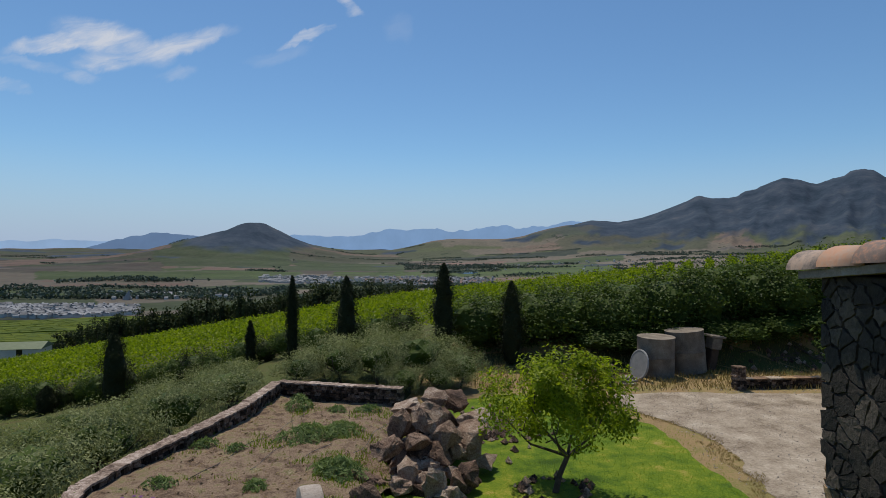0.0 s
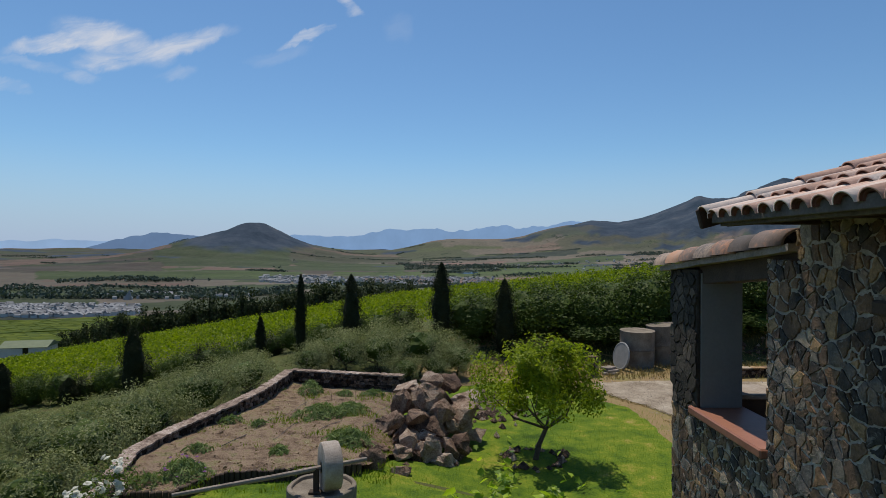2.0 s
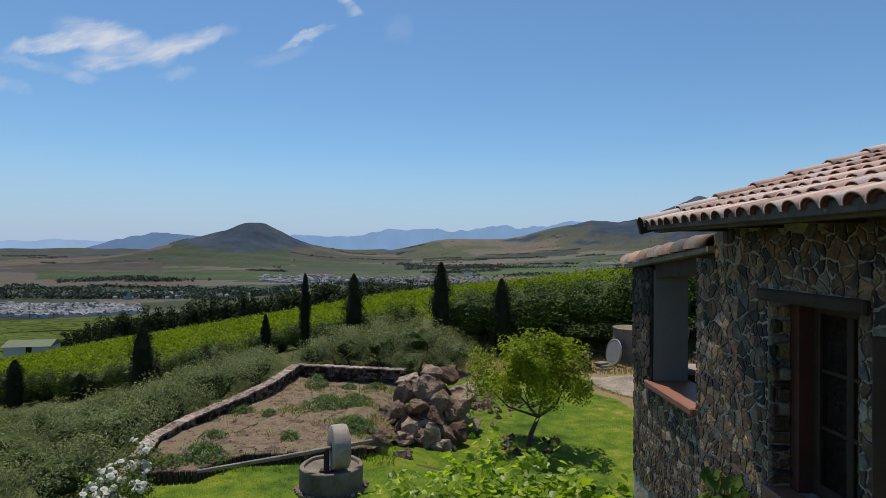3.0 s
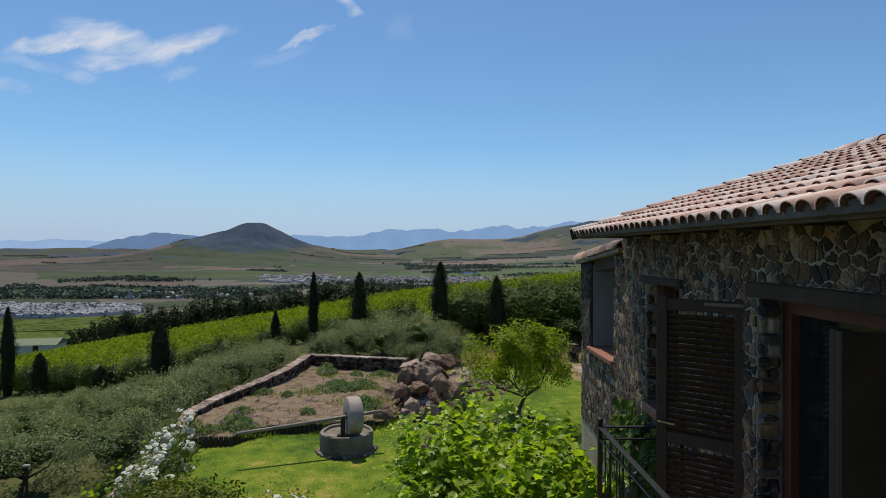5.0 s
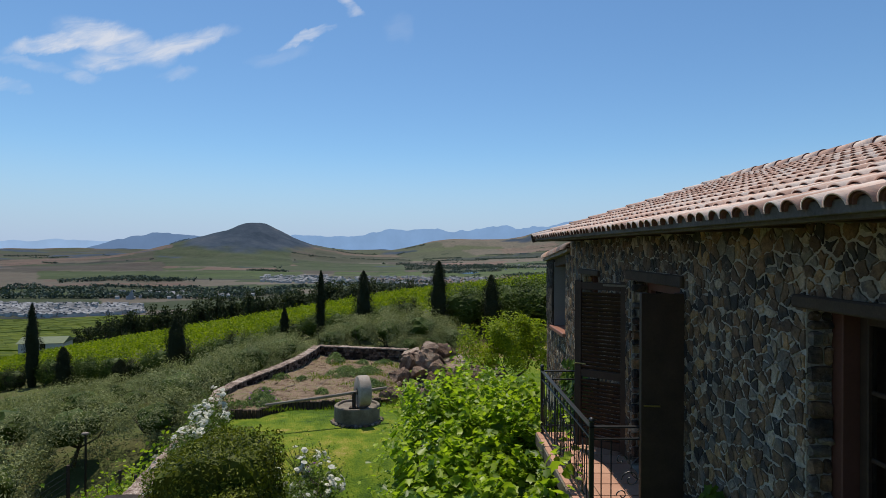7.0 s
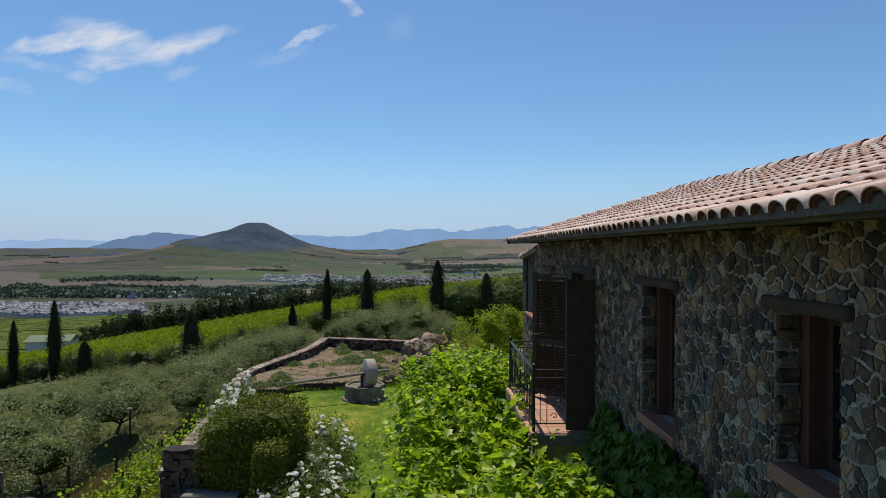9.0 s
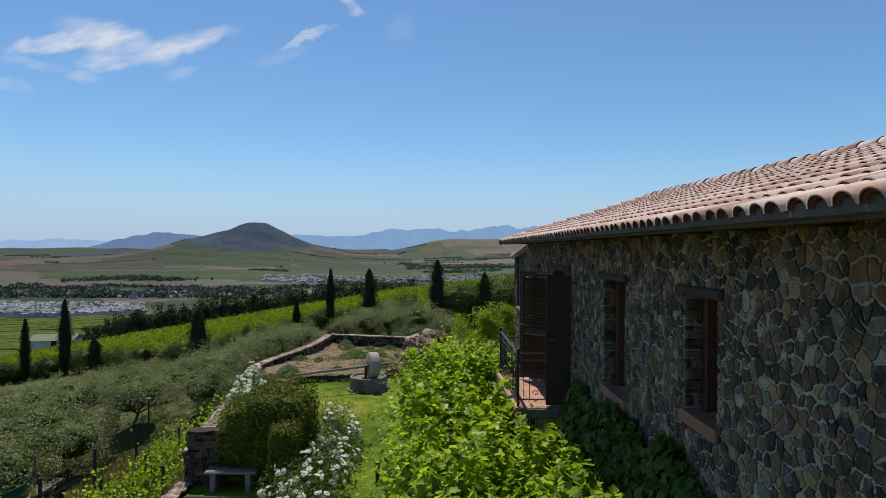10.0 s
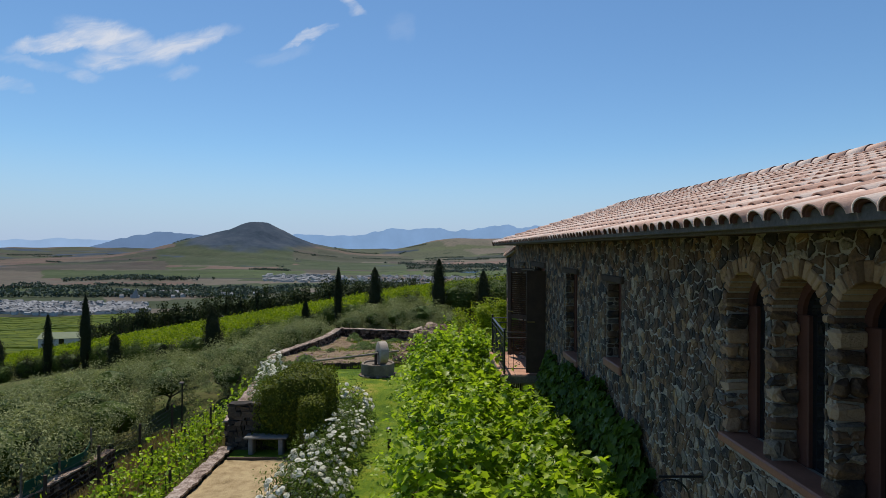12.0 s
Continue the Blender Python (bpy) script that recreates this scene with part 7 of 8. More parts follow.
def clipped_block(lo, hi, n, lean):
    """Leaves over a rounded block and the twiggy body inside it; lean: how much lower its left end is."""
    mid, half = (np.array(lo) + np.array(hi)) / 2, (np.array(hi) - np.array(lo)) / 2

    def shaped(d, k):
        d = d / np.max(np.abs(d), axis=1, keepdims=True)
        d = d / np.linalg.norm(d, axis=1, keepdims=True) ** 0.22
        d = d * np.array([1 + 0.06 * fbm(q[0] * 2.2 + lo[0], q[1] * 2.2, q[2] * 2.2 + 5) for q in d])[:, None]
        out = mid + d * half * k
        out[:, 2] -= lean * np.clip((mid[0] - out[:, 0]) / half[0], 0, 1) * np.clip(out[:, 2] / hi[2], 0, 1)
        return out

    d = g.normal(size=(n, 3)) * np.array((1, 1, 0.9))
    c = shaped(d, g.uniform(0.90, 1.04, (n, 1)))
    nr = d / np.linalg.norm(d, axis=1, keepdims=True) + g.normal(size=(n, 3)) * 0.6
    keep = c[:, 2] > 0.0
    part("foliage", blades("foliage", c[keep], nr[keep], g.uniform(0.045, 0.095, int(keep.sum())), LEAF_OVAL, g), M_TOPIARY, hedge)
    bm = bmesh.new()
    bmesh.ops.create_icosphere(bm, subdivisions=4, radius=1.0)
    for v, q in zip(bm.verts, shaped(np.array([v.co for v in bm.verts]), 0.88)):
        v.co = q
    part("core", bm, M_TOPIARY, hedge)


clipped_block((-1.06, -0.99, -0.1), (1.06, 0.80, 2.22), 15000, 0.42)
clipped_block((0.28, -1.48, -0.1), (0.98, -0.45, 1.62), 6500, 0.0)


BLOOM = mesh_of("bloom", PETALS[0], PETALS[1])
BLOOM.materials.append(M_PETAL)
LILAC = mesh_of("flower", PETALS[0], PETALS[1])
LILAC.materials.append(M_LILAC)


def rose(at, r, h, flowers, seed, label="rose bush full of white blooms beside the lawn"):
    g = np.random.default_rng(seed)
    t = thing("rose_bush", at, label, "rose bush", "white roses")
    bm = bmesh.new()
    for k in range(7):
        a = g.uniform(0, 2 * math.pi)
        tube(bm, [(0, 0, -0.05), (0.3 * r * math.cos(a), 0.3 * r * math.sin(a), h * 0.5), (0.8 * r * math.cos(a), 0.8 * r * math.sin(a), h * 0.85)], [0.014, 0.010, 0.005], 5)
    part("stem", bm, M_BARK, t)
    pts, nr = crown_points(1100, (r, r, h * 0.5), 22, g, hollow=0.4, spread=0.24, flat_bottom=-0.9)
    pts[:, 2] = np.maximum(pts[:, 2] + h * 0.52, 0.03)
    part("leaves", blades("leaves", pts, nr, g.uniform(0.05, 0.09, 1100), LEAF_OVAL, g), M_ROSELEAF, t)
    fp, fn = crown_points(flowers, (r * 1.02, r * 1.02, h * 0.52), 14, g, hollow=0.85, rough=0.1, spread=0.14, flat_bottom=-0.2)
    fp[:, 2] += h * 0.54
    fr = frames_for(fn + np.array((0, -0.3, 0.6)), g)
    for k in range(flowers):
        ob = part("bloom", BLOOM, None, t, "white double bloom" if k == 0 else "")
        ob.matrix_basis = Matrix.Translation(fp[k]) @ Matrix(fr[k].tolist()).to_4x4() @ Matrix.Scale(g.uniform(0.09, 0.165), 4)


gr = np.random.default_rng(95)
for i in range(18):
    y = 5.4 - 0.46 * i
    rose((-2.3 + (0.30 if i % 2 else -0.25), y, height(-2, y)), gr.uniform(0.46, 0.62), gr.uniform(0.8, 1.1), int(gr.integers(38, 52)), 500 + i)
for i in range(10):
    t = i / 9
    rose((-5.25 - 1.2 * t + 0.1 * math.sin(i * 2.1) + 0.45, 3.6 + 6.2 * t, 0.1), gr.uniform(0.40, 0.52), gr.uniform(1.05, 1.3), int(gr.integers(44, 64)), 540 + i, "white rose bush leaning over the low stone wall")


def herb(at, r, h, n, seed, label, lilac=0):
    g = np.random.default_rng(seed)
    t = thing("garden_plant", at, label, "plant", "plants in the bed")
    a, q = g.uniform(0, 2 * math.pi, n), g.random(n) ** 0.6
    lob = 1 + 0.4 * np.sin(a * 3 + seed) * np.cos(a * 5)
    pts = np.column_stack((r * q * lob * np.cos(a), r * q * lob * np.sin(a), h * (1 - q ** 2) * g.uniform(0.4, 1.0, n) + 0.04))
    nr = np.column_stack((np.cos(a) * 0.7, np.sin(a) * 0.7, 0.6 + 0 * a)) + g.normal(size=(n, 3)) * 0.45
    part("leaves", blades("leaves", pts, nr, g.uniform(0.10, 0.24, n), LEAF_NARROW, g), M_HERB, t)
    if lilac:
        k = g.integers(0, n, lilac)
        for q in k:
            ob = part("flower", LILAC, None, t, "lilac flower head")
            ob.matrix_basis = Matrix.Translation(pts[q] + np.array((0, 0, 0.14))) @ Matrix.Scale(g.uniform(0.05, 0.09), 4)


for i, (x, y, r, h, n) in enumerate(((-3.2, 16.2, 0.75, 0.55, 1100), (-2.40, 16.7, 0.62, 0.45, 800), (-4.21, 19.8, 0.5, 0.75, 600), (-1.85, 13.3, 0.56, 0.55, 900), (-2.19, 13.55, 0.36, 0.35, 400), (-5.41, 12.53, 0.28, 0.3, 200), (-5.61, 15.46, 0.30, 0.28, 240), (-4.73, 15.1, 0.22, 0.2, 140),
                                     (-3.44, 12.4, 0.25, 0.26, 200), (-2.92, 19.4, 0.3, 0.3, 200), (-5.0, 10.75, 0.52, 0.55, 800), (-5.6, 10.3, 0.34, 0.3, 240), (-1.94, 19.4, 0.4, 0.3, 260), (-2.3, 4.9, 0.3, 0.9, 300))):
    herb((x, y, bed_z(x, y) + 0.15 if i < 13 else 0.0), r, h * (0.62 if i < 13 else 1), n, 600 + i, "sprawling silvery-green plant on the bare bed", 14 if i in (10, 13) else 0)
# dry stalks and irrigation pipes on the bed
stk = new("dry_stalks", None)
tagged(stk, "thin dry stalks standing on the soil bed", "stalks")
stk.matrix_world = pose(-4, 16, 0.15)
for i in range(46):
    bm = bmesh.new()
    x, y = gr.uniform(-1.9, 2.3), gr.uniform(-3.0, 4.2)
    tube(bm, [(x, y, -0.03), (x + gr.normal() * 0.05, y + gr.normal() * 0.05, gr.uniform(0.12, 0.4))], [0.010, 0.004], 4)
    part("stalk", bm, M_BARK, stk)
for i in range(4):
    x0 = -5.0 + 0.95 * i
    bm = bmesh.new()
    tube(bm, [(x0 + 0.20 * t + 0.08 * math.sin(2 * t + i), 12.9 + 1.0 * t, bed_z(x0, 12.9 + t) + 0.18 + 0.03 * math.sin(3.1 * t + i)) for t in np.linspace(0.6 * i % 1.9, 6.0 - (i % 3) * 1.4, 14)], 0.008, 4)
    tagged(part("drip_pipe", bm, M_IRON), "thin black irrigation pipe lying on the soil", "pipe", "drip pipes")

# ---- trellised vines and fence below the terrace ----
def trellis(x, y0, y1, seed):
    g = np.random.default_rng(seed)
    y = y0
    while y < y1:
        z = height(x, y)
        t = thing("trellis_vine", (x + g.uniform(-0.15, 0.15), y, z), "young grape vine with bright leaves on the bank", "vine", "vines below the terrace")
        bm = bmesh.new()
        tube(bm, [(0, 0, -0.1), (0.03, 0.02, 0.5), (-0.03, 0.05, 1.0)], [0.025, 0.02, 0.012], 5)
        part("stem", bm, M_BARK, t)
        n = int(g.integers(170, 260))
        pts = np.column_stack((g.normal(size=n) * 0.17, g.normal(size=n) * 0.30, np.abs(g.normal(size=n)) * 0.38 + 0.35))
        part("leaves", blades("leaves", pts, g.normal(size=(n, 3)) + np.array((0, 0.2, 0.8)), g.uniform(0.06, 0.12, n), LEAF_BROAD, g), M_VINE, t)
        y += g.uniform(0.8, 1.1)
    y = y0 + 0.45
    while y < y1:
        t = thing("trellis_post", (x, y, height(x, y)), "weathered grey timber post in the row of vines", "post", "posts of the trellis")
        bm = bmesh.new()
        tube(bm, [(0, 0, -0.2), (0.01, 0, 0.6), (0.0, 0.01, 1.15)], [0.045, 0.042, 0.038], 8)
        part("pole", bm, M_BARK, t)
        y += 2.3


trellis(-6.35, -4.0, 8.5, 700)
trellis(-7.9, -4.0, 9.5, 701)
fence = thing("wire_fence", (-9.7, 2.0, height(-9.7, 2.0)), "wire fence with dark posts below the vines", "fence")
fi = fence.matrix_world.inverted()
fp = [(-9.7 + 0.03 * k, -6.0 + 2.4 * k) for k in range(7)]
for x, y in fp:
    bm = bmesh.new()
    tube(bm, [(x, y, height(x, y) - 0.2), (x, y, height(x, y) + 1.35)], 0.045, 7)
    bm.transform(fi)
    part("post", bm, M_LINTEL, fence)
for k in range(8):
    bm = bmesh.new()
    tube(bm, [(x, y, height(x, y) + 0.15 + 0.15 * k) for x, y in fp], 0.004, 4)
    bm.transform(fi)
    part("wire", bm, M_IRON, fence)
M_NET = surface("green_net", [(0.3, (0.010, 0.075, 0.050)), (0.7, (0.02, 0.12, 0.08))], 6, 0.8, 12, 0.3, 0.004)
net = thing("shade_net", (-10.6, 3.2, height(-10.6, 3.2)), "green shade net stretched between posts among the olives", "net")
bm = bmesh.new()
nv = [[bm.verts.new((0.15 * math.sin(j * 1.3) + 0.05 * i, -1.6 + 0.4 * j, 0.02 + 0.3 * i + 0.05 * math.sin(j))) for j in range(9)] for i in range(5)]
for i in range(4):
    for j in range(8):
        bm.faces.new((nv[i][j], nv[i][j + 1], nv[i + 1][j + 1], nv[i + 1][j]))
sheet = part("net", bm, M_NET, net)
sheet.modifiers.new("thickness", "SOLIDIFY").thickness = 0.012
for y in (-1.6, 0.0, 1.6):
    bm = bmesh.new()
    tube(bm, [(0.1, y, -0.2), (0.1, y, 1.7)], 0.035, 6)
    part("post", bm, M_CONC, net)
lamp = thing("floodlight_post", (-9.4, 9.0, height(-9.4, 9.0)), "slim dark post with a small floodlight", "lamp")
bm = bmesh.new()
tube(bm, [(0, 0, -0.1), (0, 0, 1.9)], 0.03, 7)
part("pole", bm, M_IRON, lamp)
bm = bmesh.new()
box(bm, (-0.10, -0.05, 1.86), (0.07, 0.05, 1.93), 0.02)
part("head", bm, M_CAP, lamp)

# ---- vineyard on the hillside ----
g = np.random.default_rng(110)
cs, ns, sz = [], [], []
ROW = Vector((0.42, 0.907, 0))
ACR = Vector((0.907, -0.42, 0))
for a in np.arange(-150, 120, 2.5):
    for s in np.arange(-60, 230, 1.25):
        p = ROW * s + ACR * a
        x, y = p.x, p.y
        if y < 36.2 - 0.05 * x + 0.8 * math.sin(a) or y < 33.5 or y > 106 - 0.45 * x or x < -125 or x > 75:
            continue
        if abs(x) > 0.80 * y + 16:
            continue
        z = height(x, y)
        far_ = min(1.0, 45 / y)
        m = int(9 + 54 * far_ ** 1.6)
        q = g.normal(size=(m, 3)) * np.array((0.20, 0.55, 0.27))
        for u in q:
            w = ROW * u[1] + ACR * u[0]
            cs.append((x + w.x, y + w.y, z + 0.85 + u[2]))
        sz.extend((g.uniform(0.15, 0.29, m) / far_ ** 0.6).tolist())
n = len(cs)
nr = g.normal(size=(n, 3)) + np.array((0, 0.1, 0.7))
vy = new("vineyard", blades("vineyard", cs, nr, sz, LEAF_CLUMP, g))
vy.data.materials.append(M_ROW)
tagged(vy, "rows of bright green vines on the hillside", "vineyard", kind="stuff")

# ---- vineyard blocks in the valley below ----
vv, vf = [], []
for y in np.arange(385, 665, 2.1):
    if int(y / 62) != int((y + 5) / 62):
        continue
    for x in np.arange(-0.84 * y, -0.40 * y, 11.0):
        if fbm(x / 160, y / 90, 3) > 0.42:
            continue
        a, b = x, x + 11.02
        za, zb = height(a, y), height(b, y)
        o = len(vv)
        j = g.uniform(-0.25, 0.25, 4)
        vv += [(a, y - 1.05, za - 0.2), (b, y - 1.05, zb - 0.2), (b, y - 0.75 + j[0], zb + 1.2 + j[1]), (a, y - 0.75 + j[2], za + 1.2 + j[3]), (b, y + 0.8, zb + 1.3), (a, y + 0.8, za + 1.3), (b, y + 1.0, zb - 0.2), (a, y + 1.0, za - 0.2)]
        vf += [(o, o + 1, o + 2, o + 3), (o + 3, o + 2, o + 4, o + 5), (o + 5, o + 4, o + 6, o + 7)]
vb = new("valley_vineyard", mesh_of("valley_vineyard", vv, vf))
vb.data.materials.append(M_ROWFAR)
tagged(vb, "blocks of green vine rows in the valley", "vineyard", kind="stuff")

# ---- dark trees below the vineyard ----
def far_tree(seed, h, r):
    g = np.random.default_rng(seed)
    t = thing("pine_tree", (0, 0, 0), "tall dark pine in the belt below the vineyard", "tree", "belt of pines")
    bm = bmesh.new()
    branches(bm, (0, 0, 0), h * 0.85, r * 0.6, 6, 0.22, g, 0.06)
    part("trunk", bm, M_BARK, t)
    pts, nr = crown_points(1150, (r, r, h * 0.40), 30, g, hollow=0.35, spread=0.16)
    pts[:, 2] += h * 0.57
    part("crown", blades("crown", pts, nr, g.uniform(0.45, 0.9, 1150), LEAF_CLUMP, g), M_PINE, t)
    return t


pines = [far_tree(120 + i, 10.5 + i, 2.4 + 0.5 * i) for i in range(3)]
gp = np.random.default_rng(130)
k = 0
for i in range(70):
    t = i / 69
    u = -0.56 + 0.53 * t
    y = 196 - 40 * t + gp.uniform(-9, 9)
    x = u * y
    z = height(x, y)
    top = 5.5 - y * float(np.interp(u, (-0.56, -0.39, -0.25, -0.16, -0.03), (0.104, 0.075, 0.063, 0.059, 0.066))) + gp.uniform(-3.4, 1.6)
    s = min(1.5, max(0.5, (top - z) / 11.5))
    m = pose(x, y, z - 0.3, 0, 0, gp.uniform(0, 360)) @ Matrix.Diagonal((gp.uniform(0.75, 1.15) * min(s, 1.1), gp.uniform(0.75, 1.15) * min(s, 1.1), s, 1))
    if k < 3:
        pines[k].matrix_world = m
    else:
        copy_thing(pines[k % 3], Matrix.Identity(4)).matrix_world = m
    k += 1
for i, (u, y, s) in enumerate(((-0.62, 150, 0.7), (-0.60, 158, 0.8), (-0.575, 150, 0.75), (-0.59, 168, 0.9), (-0.55, 165, 0.6), (-0.66, 170, 0.4), (-0.64, 176, 0.45), (-0.53, 172, 0.8), (-0.03, 150, 0.5), (-0.07, 160, 0.55), (-0.115, 150, 0.5), (-0.055, 170, 0.6))):
    o = copy_thing(pines[i % 3], Matrix.Identity(4))
    o.matrix_world = pose(u * y, y, height(u * y, y) - 0.3, 0, 0, 40 * i) @ Matrix.Scale(s, 4)


def farmhouse(at, size, turn, wall_m, roof_m, label, cat="house"):
    l, w, h, rise = size
    t = thing("farm_building", at, label, cat, turn=turn)
    bm = bmesh.new()
    box(bm, (-l / 2, -w / 2, -3), (l / 2, w / 2, h))
    part("wall", bm, wall_m, t)
    bm = bmesh.new()
    e = 0.4
    r0 = [bm.verts.new(p) for p in ((-l / 2 - e, -w / 2 - e, h - 0.1), (l / 2 + e, -w / 2 - e, h - 0.1), (l / 2 + e, 0, h + rise), (-l / 2 - e, 0, h + rise), (l / 2 + e, w / 2 + e, h - 0.1), (-l / 2 - e, w / 2 + e, h - 0.1))]
    bm.faces.new((r0[0], r0[1], r0[2], r0[3]))
    bm.faces.new((r0[3], r0[2], r0[4], r0[5]))
    bm.faces.new((r0[0], r0[3], r0[5]))
    bm.faces.new((r0[1], r0[4], r0[2]))
    part("roof", bm, roof_m, t)
    for x in (0.05 * l,):
        bm = bmesh.new()
        box(bm, (x - 0.6, -w / 2 - 0.06, 0.8), (x + 0.6, -w / 2 + 0.04, 2.2), 0.02)
        part("window", bm, M_GLASS, t)


M_GREENROOF = surface("green_roof", [(0.3, (0.10, 0.13, 0.07)), (0.7, (0.16, 0.19, 0.11))], 0.8, 0.7, 10, 0.2, 0.02)
M_WALLWHITE = surface("whitewash", [(0.3, (0.42, 0.42, 0.41)), (0.7, (0.56, 0.56, 0.54))], 0.4, 0.9, 10, 0.1, 0.01)
M_GREYROOF = surface("grey_roof", [(0.3, (0.10, 0.105, 0.115)), (0.7, (0.26, 0.265, 0.28))], 0.03, 0.8, 10, 0.1, 0.01, vary=0.5)
xs, ys = -94.8, 140
farmhouse((xs, ys, -19.7), (9.5, 6.5, 2.4, 1.1), 12, M_WALLWHITE, M_GREENROOF, "low white farm building with a pale green roof", "farm building")
farmhouse((-0.105 * 230, 230, height(-0.105 * 230, 230)), (13, 8, 3.0, 2.0), 5, M_WALLWHITE, M_GREENROOF, "farmhouse with a grey-green roof behind the vineyard")

# ---- towns, trees and pond in the valley ----
def town(name, n, u0, u1, r0, r1, seed, label):
    g = np.random.default_rng(seed)
    wv, wf, rv_, rf_ = [], [], [], []
    for i in range(n):
        r = g.uniform(r0, r1)
        u = g.uniform(u0, u1)
        y = r
        x = u * y
        z = height(x, y)
        l, w, h, a = g.uniform(2.2, 4.2), g.uniform(1.9, 3.1), g.uniform(2.2, 4.4), g.choice([0.2, 1.77]) + g.normal() * 0.1
        ca, sa = math.cos(a), math.sin(a)
        P = lambda p, q, e: (x + ca * p - sa * q, y + sa * p + ca * q, z + e)
        o = len(wv)
        wv += [P(p, q, e) for e in (-3, h) for p, q in ((-l, -w), (l, -w), (l, w), (-l, w))]
        wf += [tuple(o + k for k in f) for f in ((0, 1, 5, 4), (1, 2, 6, 5), (2, 3, 7, 6), (3, 0, 4, 7))]
        o = len(rv_)
        rv_ += [P(p, q, e) for p, q, e in ((-l - 0.3, -w - 0.3, h), (l + 0.3, -w - 0.3, h), (l + 0.3, 0, h + 1.5), (-l - 0.3, 0, h + 1.5), (l + 0.3, w + 0.3, h), (-l - 0.3, w + 0.3, h))]
        rf_ += [tuple(o + k for k in f) for f in ((0, 1, 2, 3), (3, 2, 4, 5), (0, 3, 5), (1, 4, 2))]
    t = thing(name, (0, (r0 + r1) / 2, height(0, (r0 + r1) / 2)), label, "town", kind="stuff")
    inv = t.matrix_world.inverted()
    for nm, v, f, m in (("house_walls", wv, wf, M_WALLWHITE), ("house_roofs", rv_, rf_, M_GREYROOF)):
        me = mesh_of(nm, v, f)
        me.transform(inv)
        tagged(part(nm, me, m, t), kind="stuff")


town("town", 760, -0.80, -0.49, 690, 800, 140, "white and grey houses of a housing estate in the valley")
town("town", 420, -0.29, -0.175, 1330, 1640, 141, "grey roofed houses of a distant estate")
town("town", 340, -0.175, 0.10, 1260, 1600, 142, "scattered houses and sheds of the valley town")
town("town", 60, -0.56, -0.30, 900, 1050, 143, "low wineries and sheds in the valley")
town("town", 50, 0.02, 0.40, 1900, 2500, 144, "scattered far farmhouses among fields")
# the pale pointed roof of a chapel
ch = thing("chapel", (-0.51 * 900, 900, height(-0.51 * 900, 900)), "white steep-roofed chapel in the valley", "chapel")
bm = bmesh.new()
b0 = [bm.verts.new(p) for p in ((-5, -6, -2), (5, -6, -2), (5, 6, -2), (-5, 6, -2))]
tp = bm.verts.new((3.5, 0, 15))
for i in range(4):
    bm.faces.new((b0[i], b0[(i + 1) % 4], tp))
part("roof", bm, M_WHITE, ch)

g = np.random.default_rng(150)
cs, sz = [], []


def sown_field(x, y):
    """Whether a large open field of green or ploughed land lies here."""
    u = x / y
    for u0, u1, a0, a1, b0, b1, k in WEST_FIELDS + EAST_FIELDS:
        t = (u - u0) / (u1 - u0)
        if k < 4 and 0 < t < 1 and a0 + (b0 - a0) * t + 25 < y < a1 + (b1 - a1) * t - 25:
            return True
    return False


def clump(x, y, h):
    if sown_field(x, y):
        return
    z = height(x, y)
    if bushland(x, y) > 0.3 or y > 3450:
        return
    if x < -0.12 * y and 1350 < y < 2650 and fbm(x / 300, y / 300, 13) < 0.22:
        return
    h *= 0.84 - 0.15 * step(1200, 2600, y)
    m = 13
    q = g.normal(size=(m, 3)) * np.array((h * 0.36, h * 0.30, h * 0.17))
    for u in q:
        cs.append((x + u[0], y + u[1], z + h * 0.46 + u[2]))
        sz.append(h * g.uniform(0.28, 0.52))


for i in range(42):   # windbreaks
    y = g.uniform(860, 1450) if g.random() < 0.75 else g.uniform(1450, 3000)
    u = g.uniform(-0.75, 0.75)
    x = u * y
    a = g.normal() * 0.25
    for s in range(int(g.integers(14, 80))):
        clump(x + s * 3.8 * math.cos(a), y + s * 3.8 * math.sin(a), g.uniform(7, 13))
for i in range(34):   # long dark belts towards the massif
    y = g.uniform(1200, 2900)
    x = g.uniform(-0.2, 0.62) * y
    a = g.normal() * 0.12
    for s in range(int(g.integers(30, 95))):
        clump(x + s * 5 * math.cos(a), y + s * 5 * math.sin(a) + g.normal() * 8, g.uniform(8, 15))
for i in range(70):   # hedgerows between the fields
    y = g.uniform(1000, 3900)
    x = g.uniform(-0.74, 0.6) * y
    a = -0.12 + g.normal() * 0.10 if g.random() < 0.8 else 1.4 + g.normal() * 0.2
    gap = g.uniform(3.5, 6.5)
    for s in range(int(g.integers(10, 60))):
        clump(x + s * gap * math.cos(a), y + s * gap * math.sin(a) + g.normal() * 3, g.uniform(6, 13))
for i in range(120):   # trees round the towns and along the river
    y = g.uniform(600, 2700) ** 1.0
    u = g.uniform(-0.78, 0.75)
    if fbm(u * 9, y / 260, 4) > 0.02:
        clump(u * y + g.normal() * 10, y, g.uniform(5, 11))
for i in range(30):   # woods
    y = g.uniform(880, 2500)
    x = g.uniform(-0.72, 0.45) * y
    wx_, wy_ = g.uniform(25, 85), g.uniform(10, 26)
    for s in range(int(wx_ * 0.9)):
        clump(x + g.normal() * wx_, y + g.normal() * wy_, g.uniform(9, 15))
for i in range(300):
    y = 1900 + 260 * g.normal()
    u = g.uniform(0.02, 0.55)
    clump(u * y, y + 500 * (u - 0.2), g.uniform(7, 12))
n = len(cs)
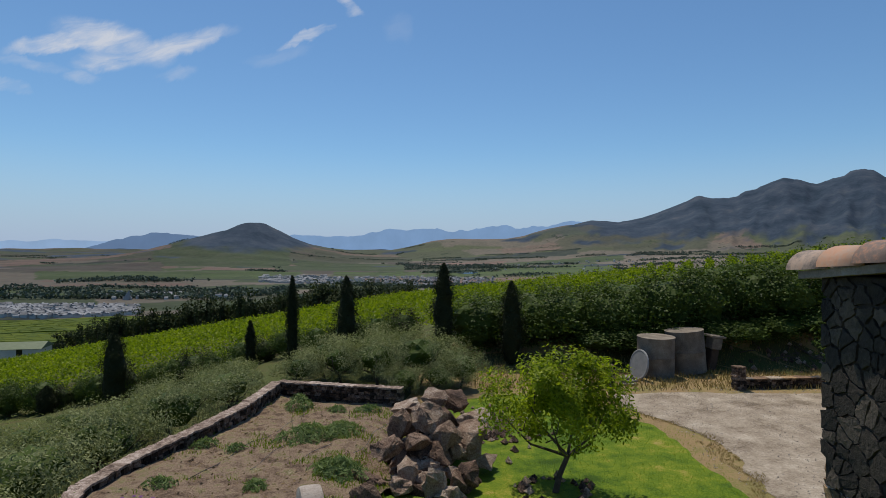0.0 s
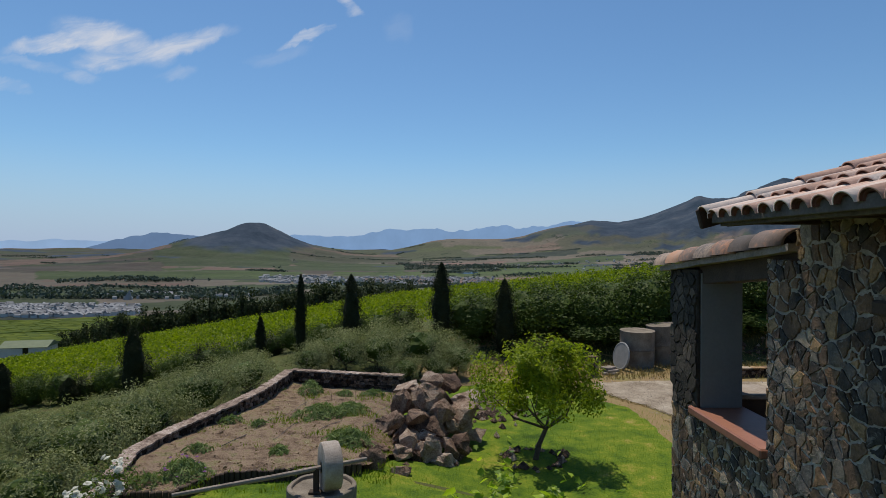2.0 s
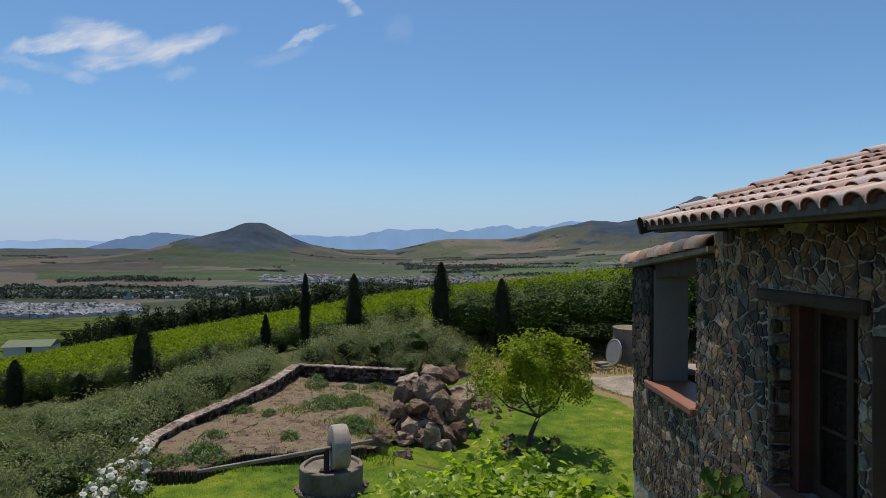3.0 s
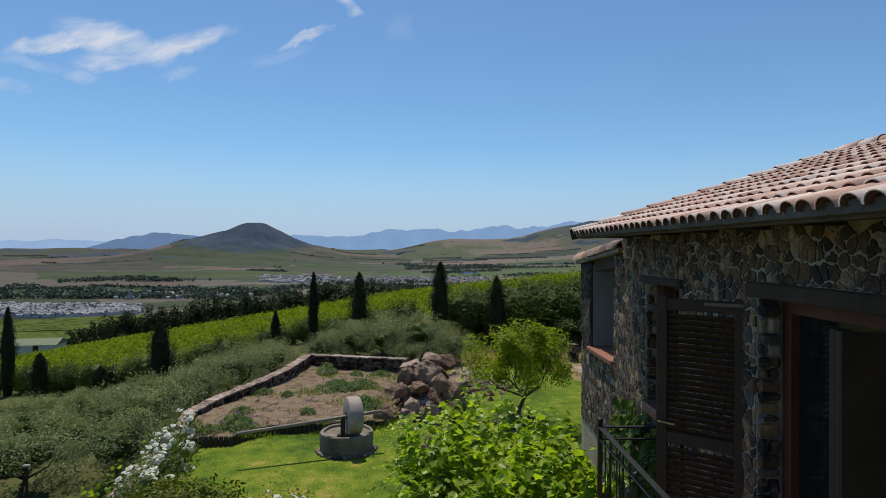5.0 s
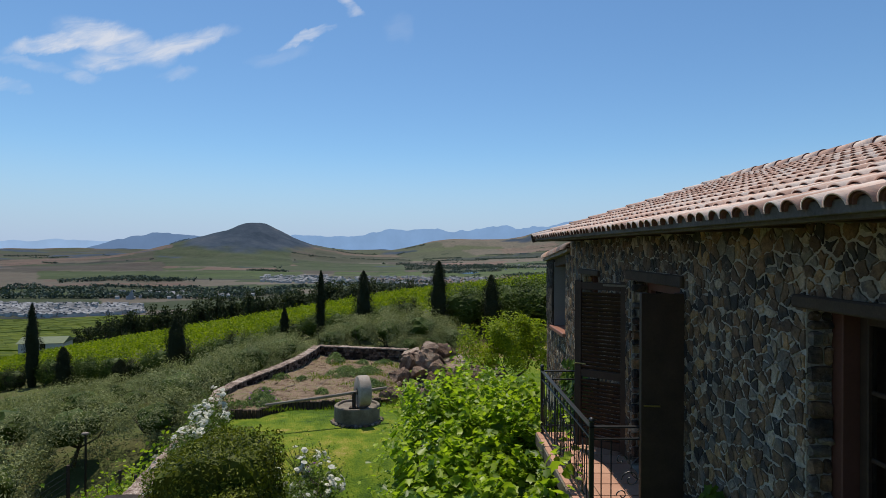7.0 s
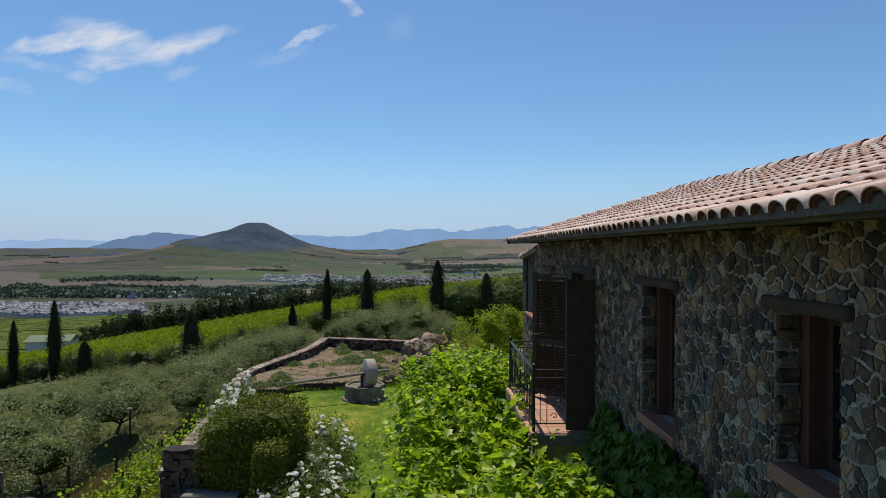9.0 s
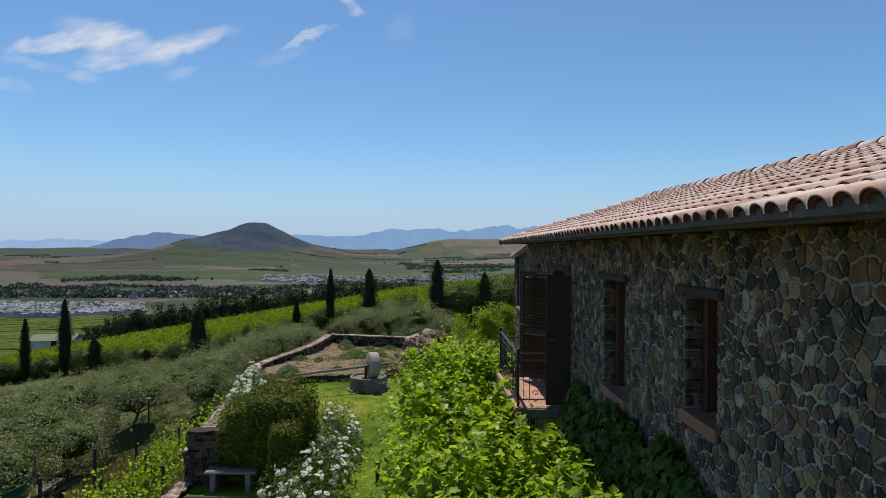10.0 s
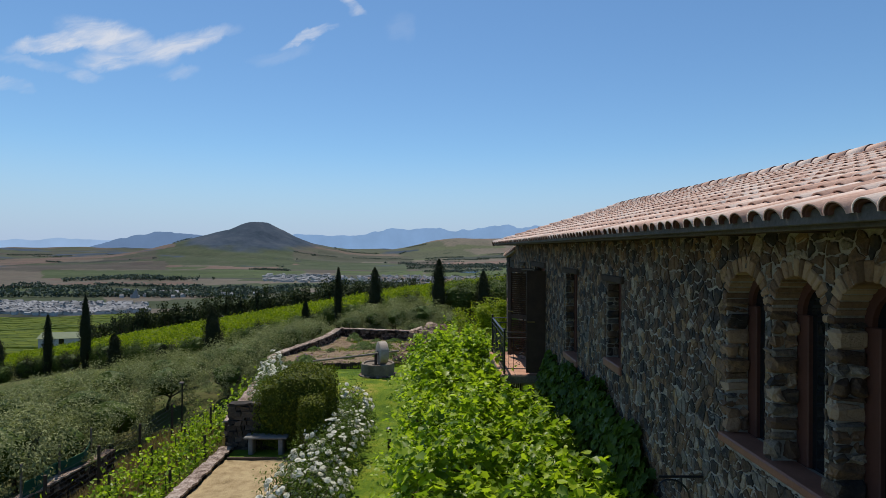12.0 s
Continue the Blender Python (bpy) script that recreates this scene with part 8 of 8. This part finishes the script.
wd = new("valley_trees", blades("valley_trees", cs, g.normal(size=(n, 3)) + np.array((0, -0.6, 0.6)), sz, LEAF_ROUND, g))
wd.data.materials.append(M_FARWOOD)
tagged(wd, "dark woods and windbreaks across the valley", "trees", kind="stuff")
M_WATER, _nt, _b = base("pond_water")
_b.inputs["Base Color"].default_value, _b.inputs["Roughness"].default_value = (0.05, 0.08, 0.10, 1), 0.15
bm = bmesh.new()
px_, py_ = 0.055 * 1850, 1850
bm.faces.new([bm.verts.new((px_ + 30 * math.cos(a) * (1 + 0.25 * math.sin(3 * a)), py_ + 40 * math.sin(a), height(px_ + 30 * math.cos(a), py_ + 40 * math.sin(a)) + 1.0)) for a in np.linspace(0, 2 * math.pi, 29)[:-1]])
tagged(part("water", bm, M_WATER), "small farm dam among the fields", "pond", kind="structure")

# ---- blue ranges at the edge of sight ----
def range_mesh(name, r, peaks, base_h, label, colour, glow, rough_):
    verts, faces = [], []
    us = np.linspace(-0.95, 1.0, 420)
    for u in us:
        y = r / math.hypot(1, u)
        h = base_h + float(np.interp(u, [p[0] for p in peaks], [p[1] for p in peaks])) * y
        h += (h - base_h) * rough_ * fbm(u * 40, r / 100.0, 2, 5) + rough_ * 12 * fbm(u * 90, 3, 1, 4)
        verts += [(u * y, y, -120), (u * y, y, h), (u * y * 1.02, y * 1.02, -120)]
    for i in range(len(us) - 1):
        a = 3 * i
        faces += [(a, a + 3, a + 4, a + 1), (a + 1, a + 4, a + 5, a + 2)]
    # the haze is in the blue colour itself, and the ridge glows with it
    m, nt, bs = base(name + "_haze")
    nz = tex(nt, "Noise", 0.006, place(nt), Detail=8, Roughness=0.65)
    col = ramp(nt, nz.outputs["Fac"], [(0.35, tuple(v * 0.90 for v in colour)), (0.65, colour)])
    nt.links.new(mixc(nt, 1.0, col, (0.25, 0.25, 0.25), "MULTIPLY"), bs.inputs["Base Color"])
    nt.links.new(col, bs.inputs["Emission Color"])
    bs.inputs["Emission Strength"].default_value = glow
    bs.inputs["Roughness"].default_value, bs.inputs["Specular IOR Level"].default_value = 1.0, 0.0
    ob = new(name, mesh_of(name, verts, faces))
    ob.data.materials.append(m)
    tagged(ob, label, "backdrop", kind="structure")


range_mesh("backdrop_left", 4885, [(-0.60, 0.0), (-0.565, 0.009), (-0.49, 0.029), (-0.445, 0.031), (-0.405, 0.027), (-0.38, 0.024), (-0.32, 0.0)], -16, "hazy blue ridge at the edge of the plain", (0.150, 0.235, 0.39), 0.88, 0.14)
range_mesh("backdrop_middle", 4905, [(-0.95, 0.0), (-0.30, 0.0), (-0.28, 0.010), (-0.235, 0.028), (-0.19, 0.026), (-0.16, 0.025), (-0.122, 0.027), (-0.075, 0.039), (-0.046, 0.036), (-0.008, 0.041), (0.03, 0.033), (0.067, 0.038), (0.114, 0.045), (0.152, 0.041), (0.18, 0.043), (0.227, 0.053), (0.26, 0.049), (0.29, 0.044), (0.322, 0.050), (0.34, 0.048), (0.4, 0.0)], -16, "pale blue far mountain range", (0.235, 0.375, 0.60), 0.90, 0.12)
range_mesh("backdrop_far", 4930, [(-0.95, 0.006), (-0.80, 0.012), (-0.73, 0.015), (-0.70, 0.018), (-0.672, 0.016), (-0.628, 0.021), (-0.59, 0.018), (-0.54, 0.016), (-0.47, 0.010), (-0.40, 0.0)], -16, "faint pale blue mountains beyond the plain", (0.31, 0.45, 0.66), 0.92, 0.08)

# ---- rubble stones of the house walls ----
def west_holes(extra=0.0):
    hs = [(min(a, b) - extra, max(a, b) + extra, lo, hi) for a, b, lo, hi in (W_ZERO, DOOR, W_ONE, W_TWO)]
    hs = [(a, b, lo - 0.09, hi + (0.11 if hi == DOOR[3] else 0.08)) for a, b, lo, hi in hs]
    hs += [(ARCHES[-1][1] - 0.02, ARCHES[0][0] + 0.02, 4.12, 4.228)]
    for far, near, lo, hi in ARCHES:
        hs.append((near - 0.01, far + 0.01, lo, hi - 0.25))
        hs.append((near - 0.01, far + 0.01, hi - 0.25, hi + 0.015))
    return hs


cells = rubble_cells(-13.6, 3.92, 2.9, 5.69, 0.071, west_holes() + [(2.24, 3.95, 4.03, 5.75), (1.9, 2.3, 5.45, 5.75)], 17)
lay_stones(wall_west, cells, lambda u, v, o: (WX - o, u, v), lambda c: -9.2 < c[0] < -8.0 and c[1] > 4.75, seed=18)
# porch pier, low wall and jamb
tl = lambda u, v, o: tuple(pinv @ Vector((WX - o, u, v)))
# pier stones carry the shadow side's darkness in their colour
lay_stones(porch, rubble_cells(3.36, 3.94, 4.03, 5.32, 0.085, [], 21), tl, lambda c: True, seed=22, material=M_SHADESTONE, joint=0.007, proud=0.016)
lay_stones(porch, rubble_cells(WX, 3.06, 2.2, 5.33, 0.13, [], 25), lambda u, v, o: tuple(pinv @ Vector((u, 3.92 + o, v))), lambda c: False, seed=26, name="corner_stone")
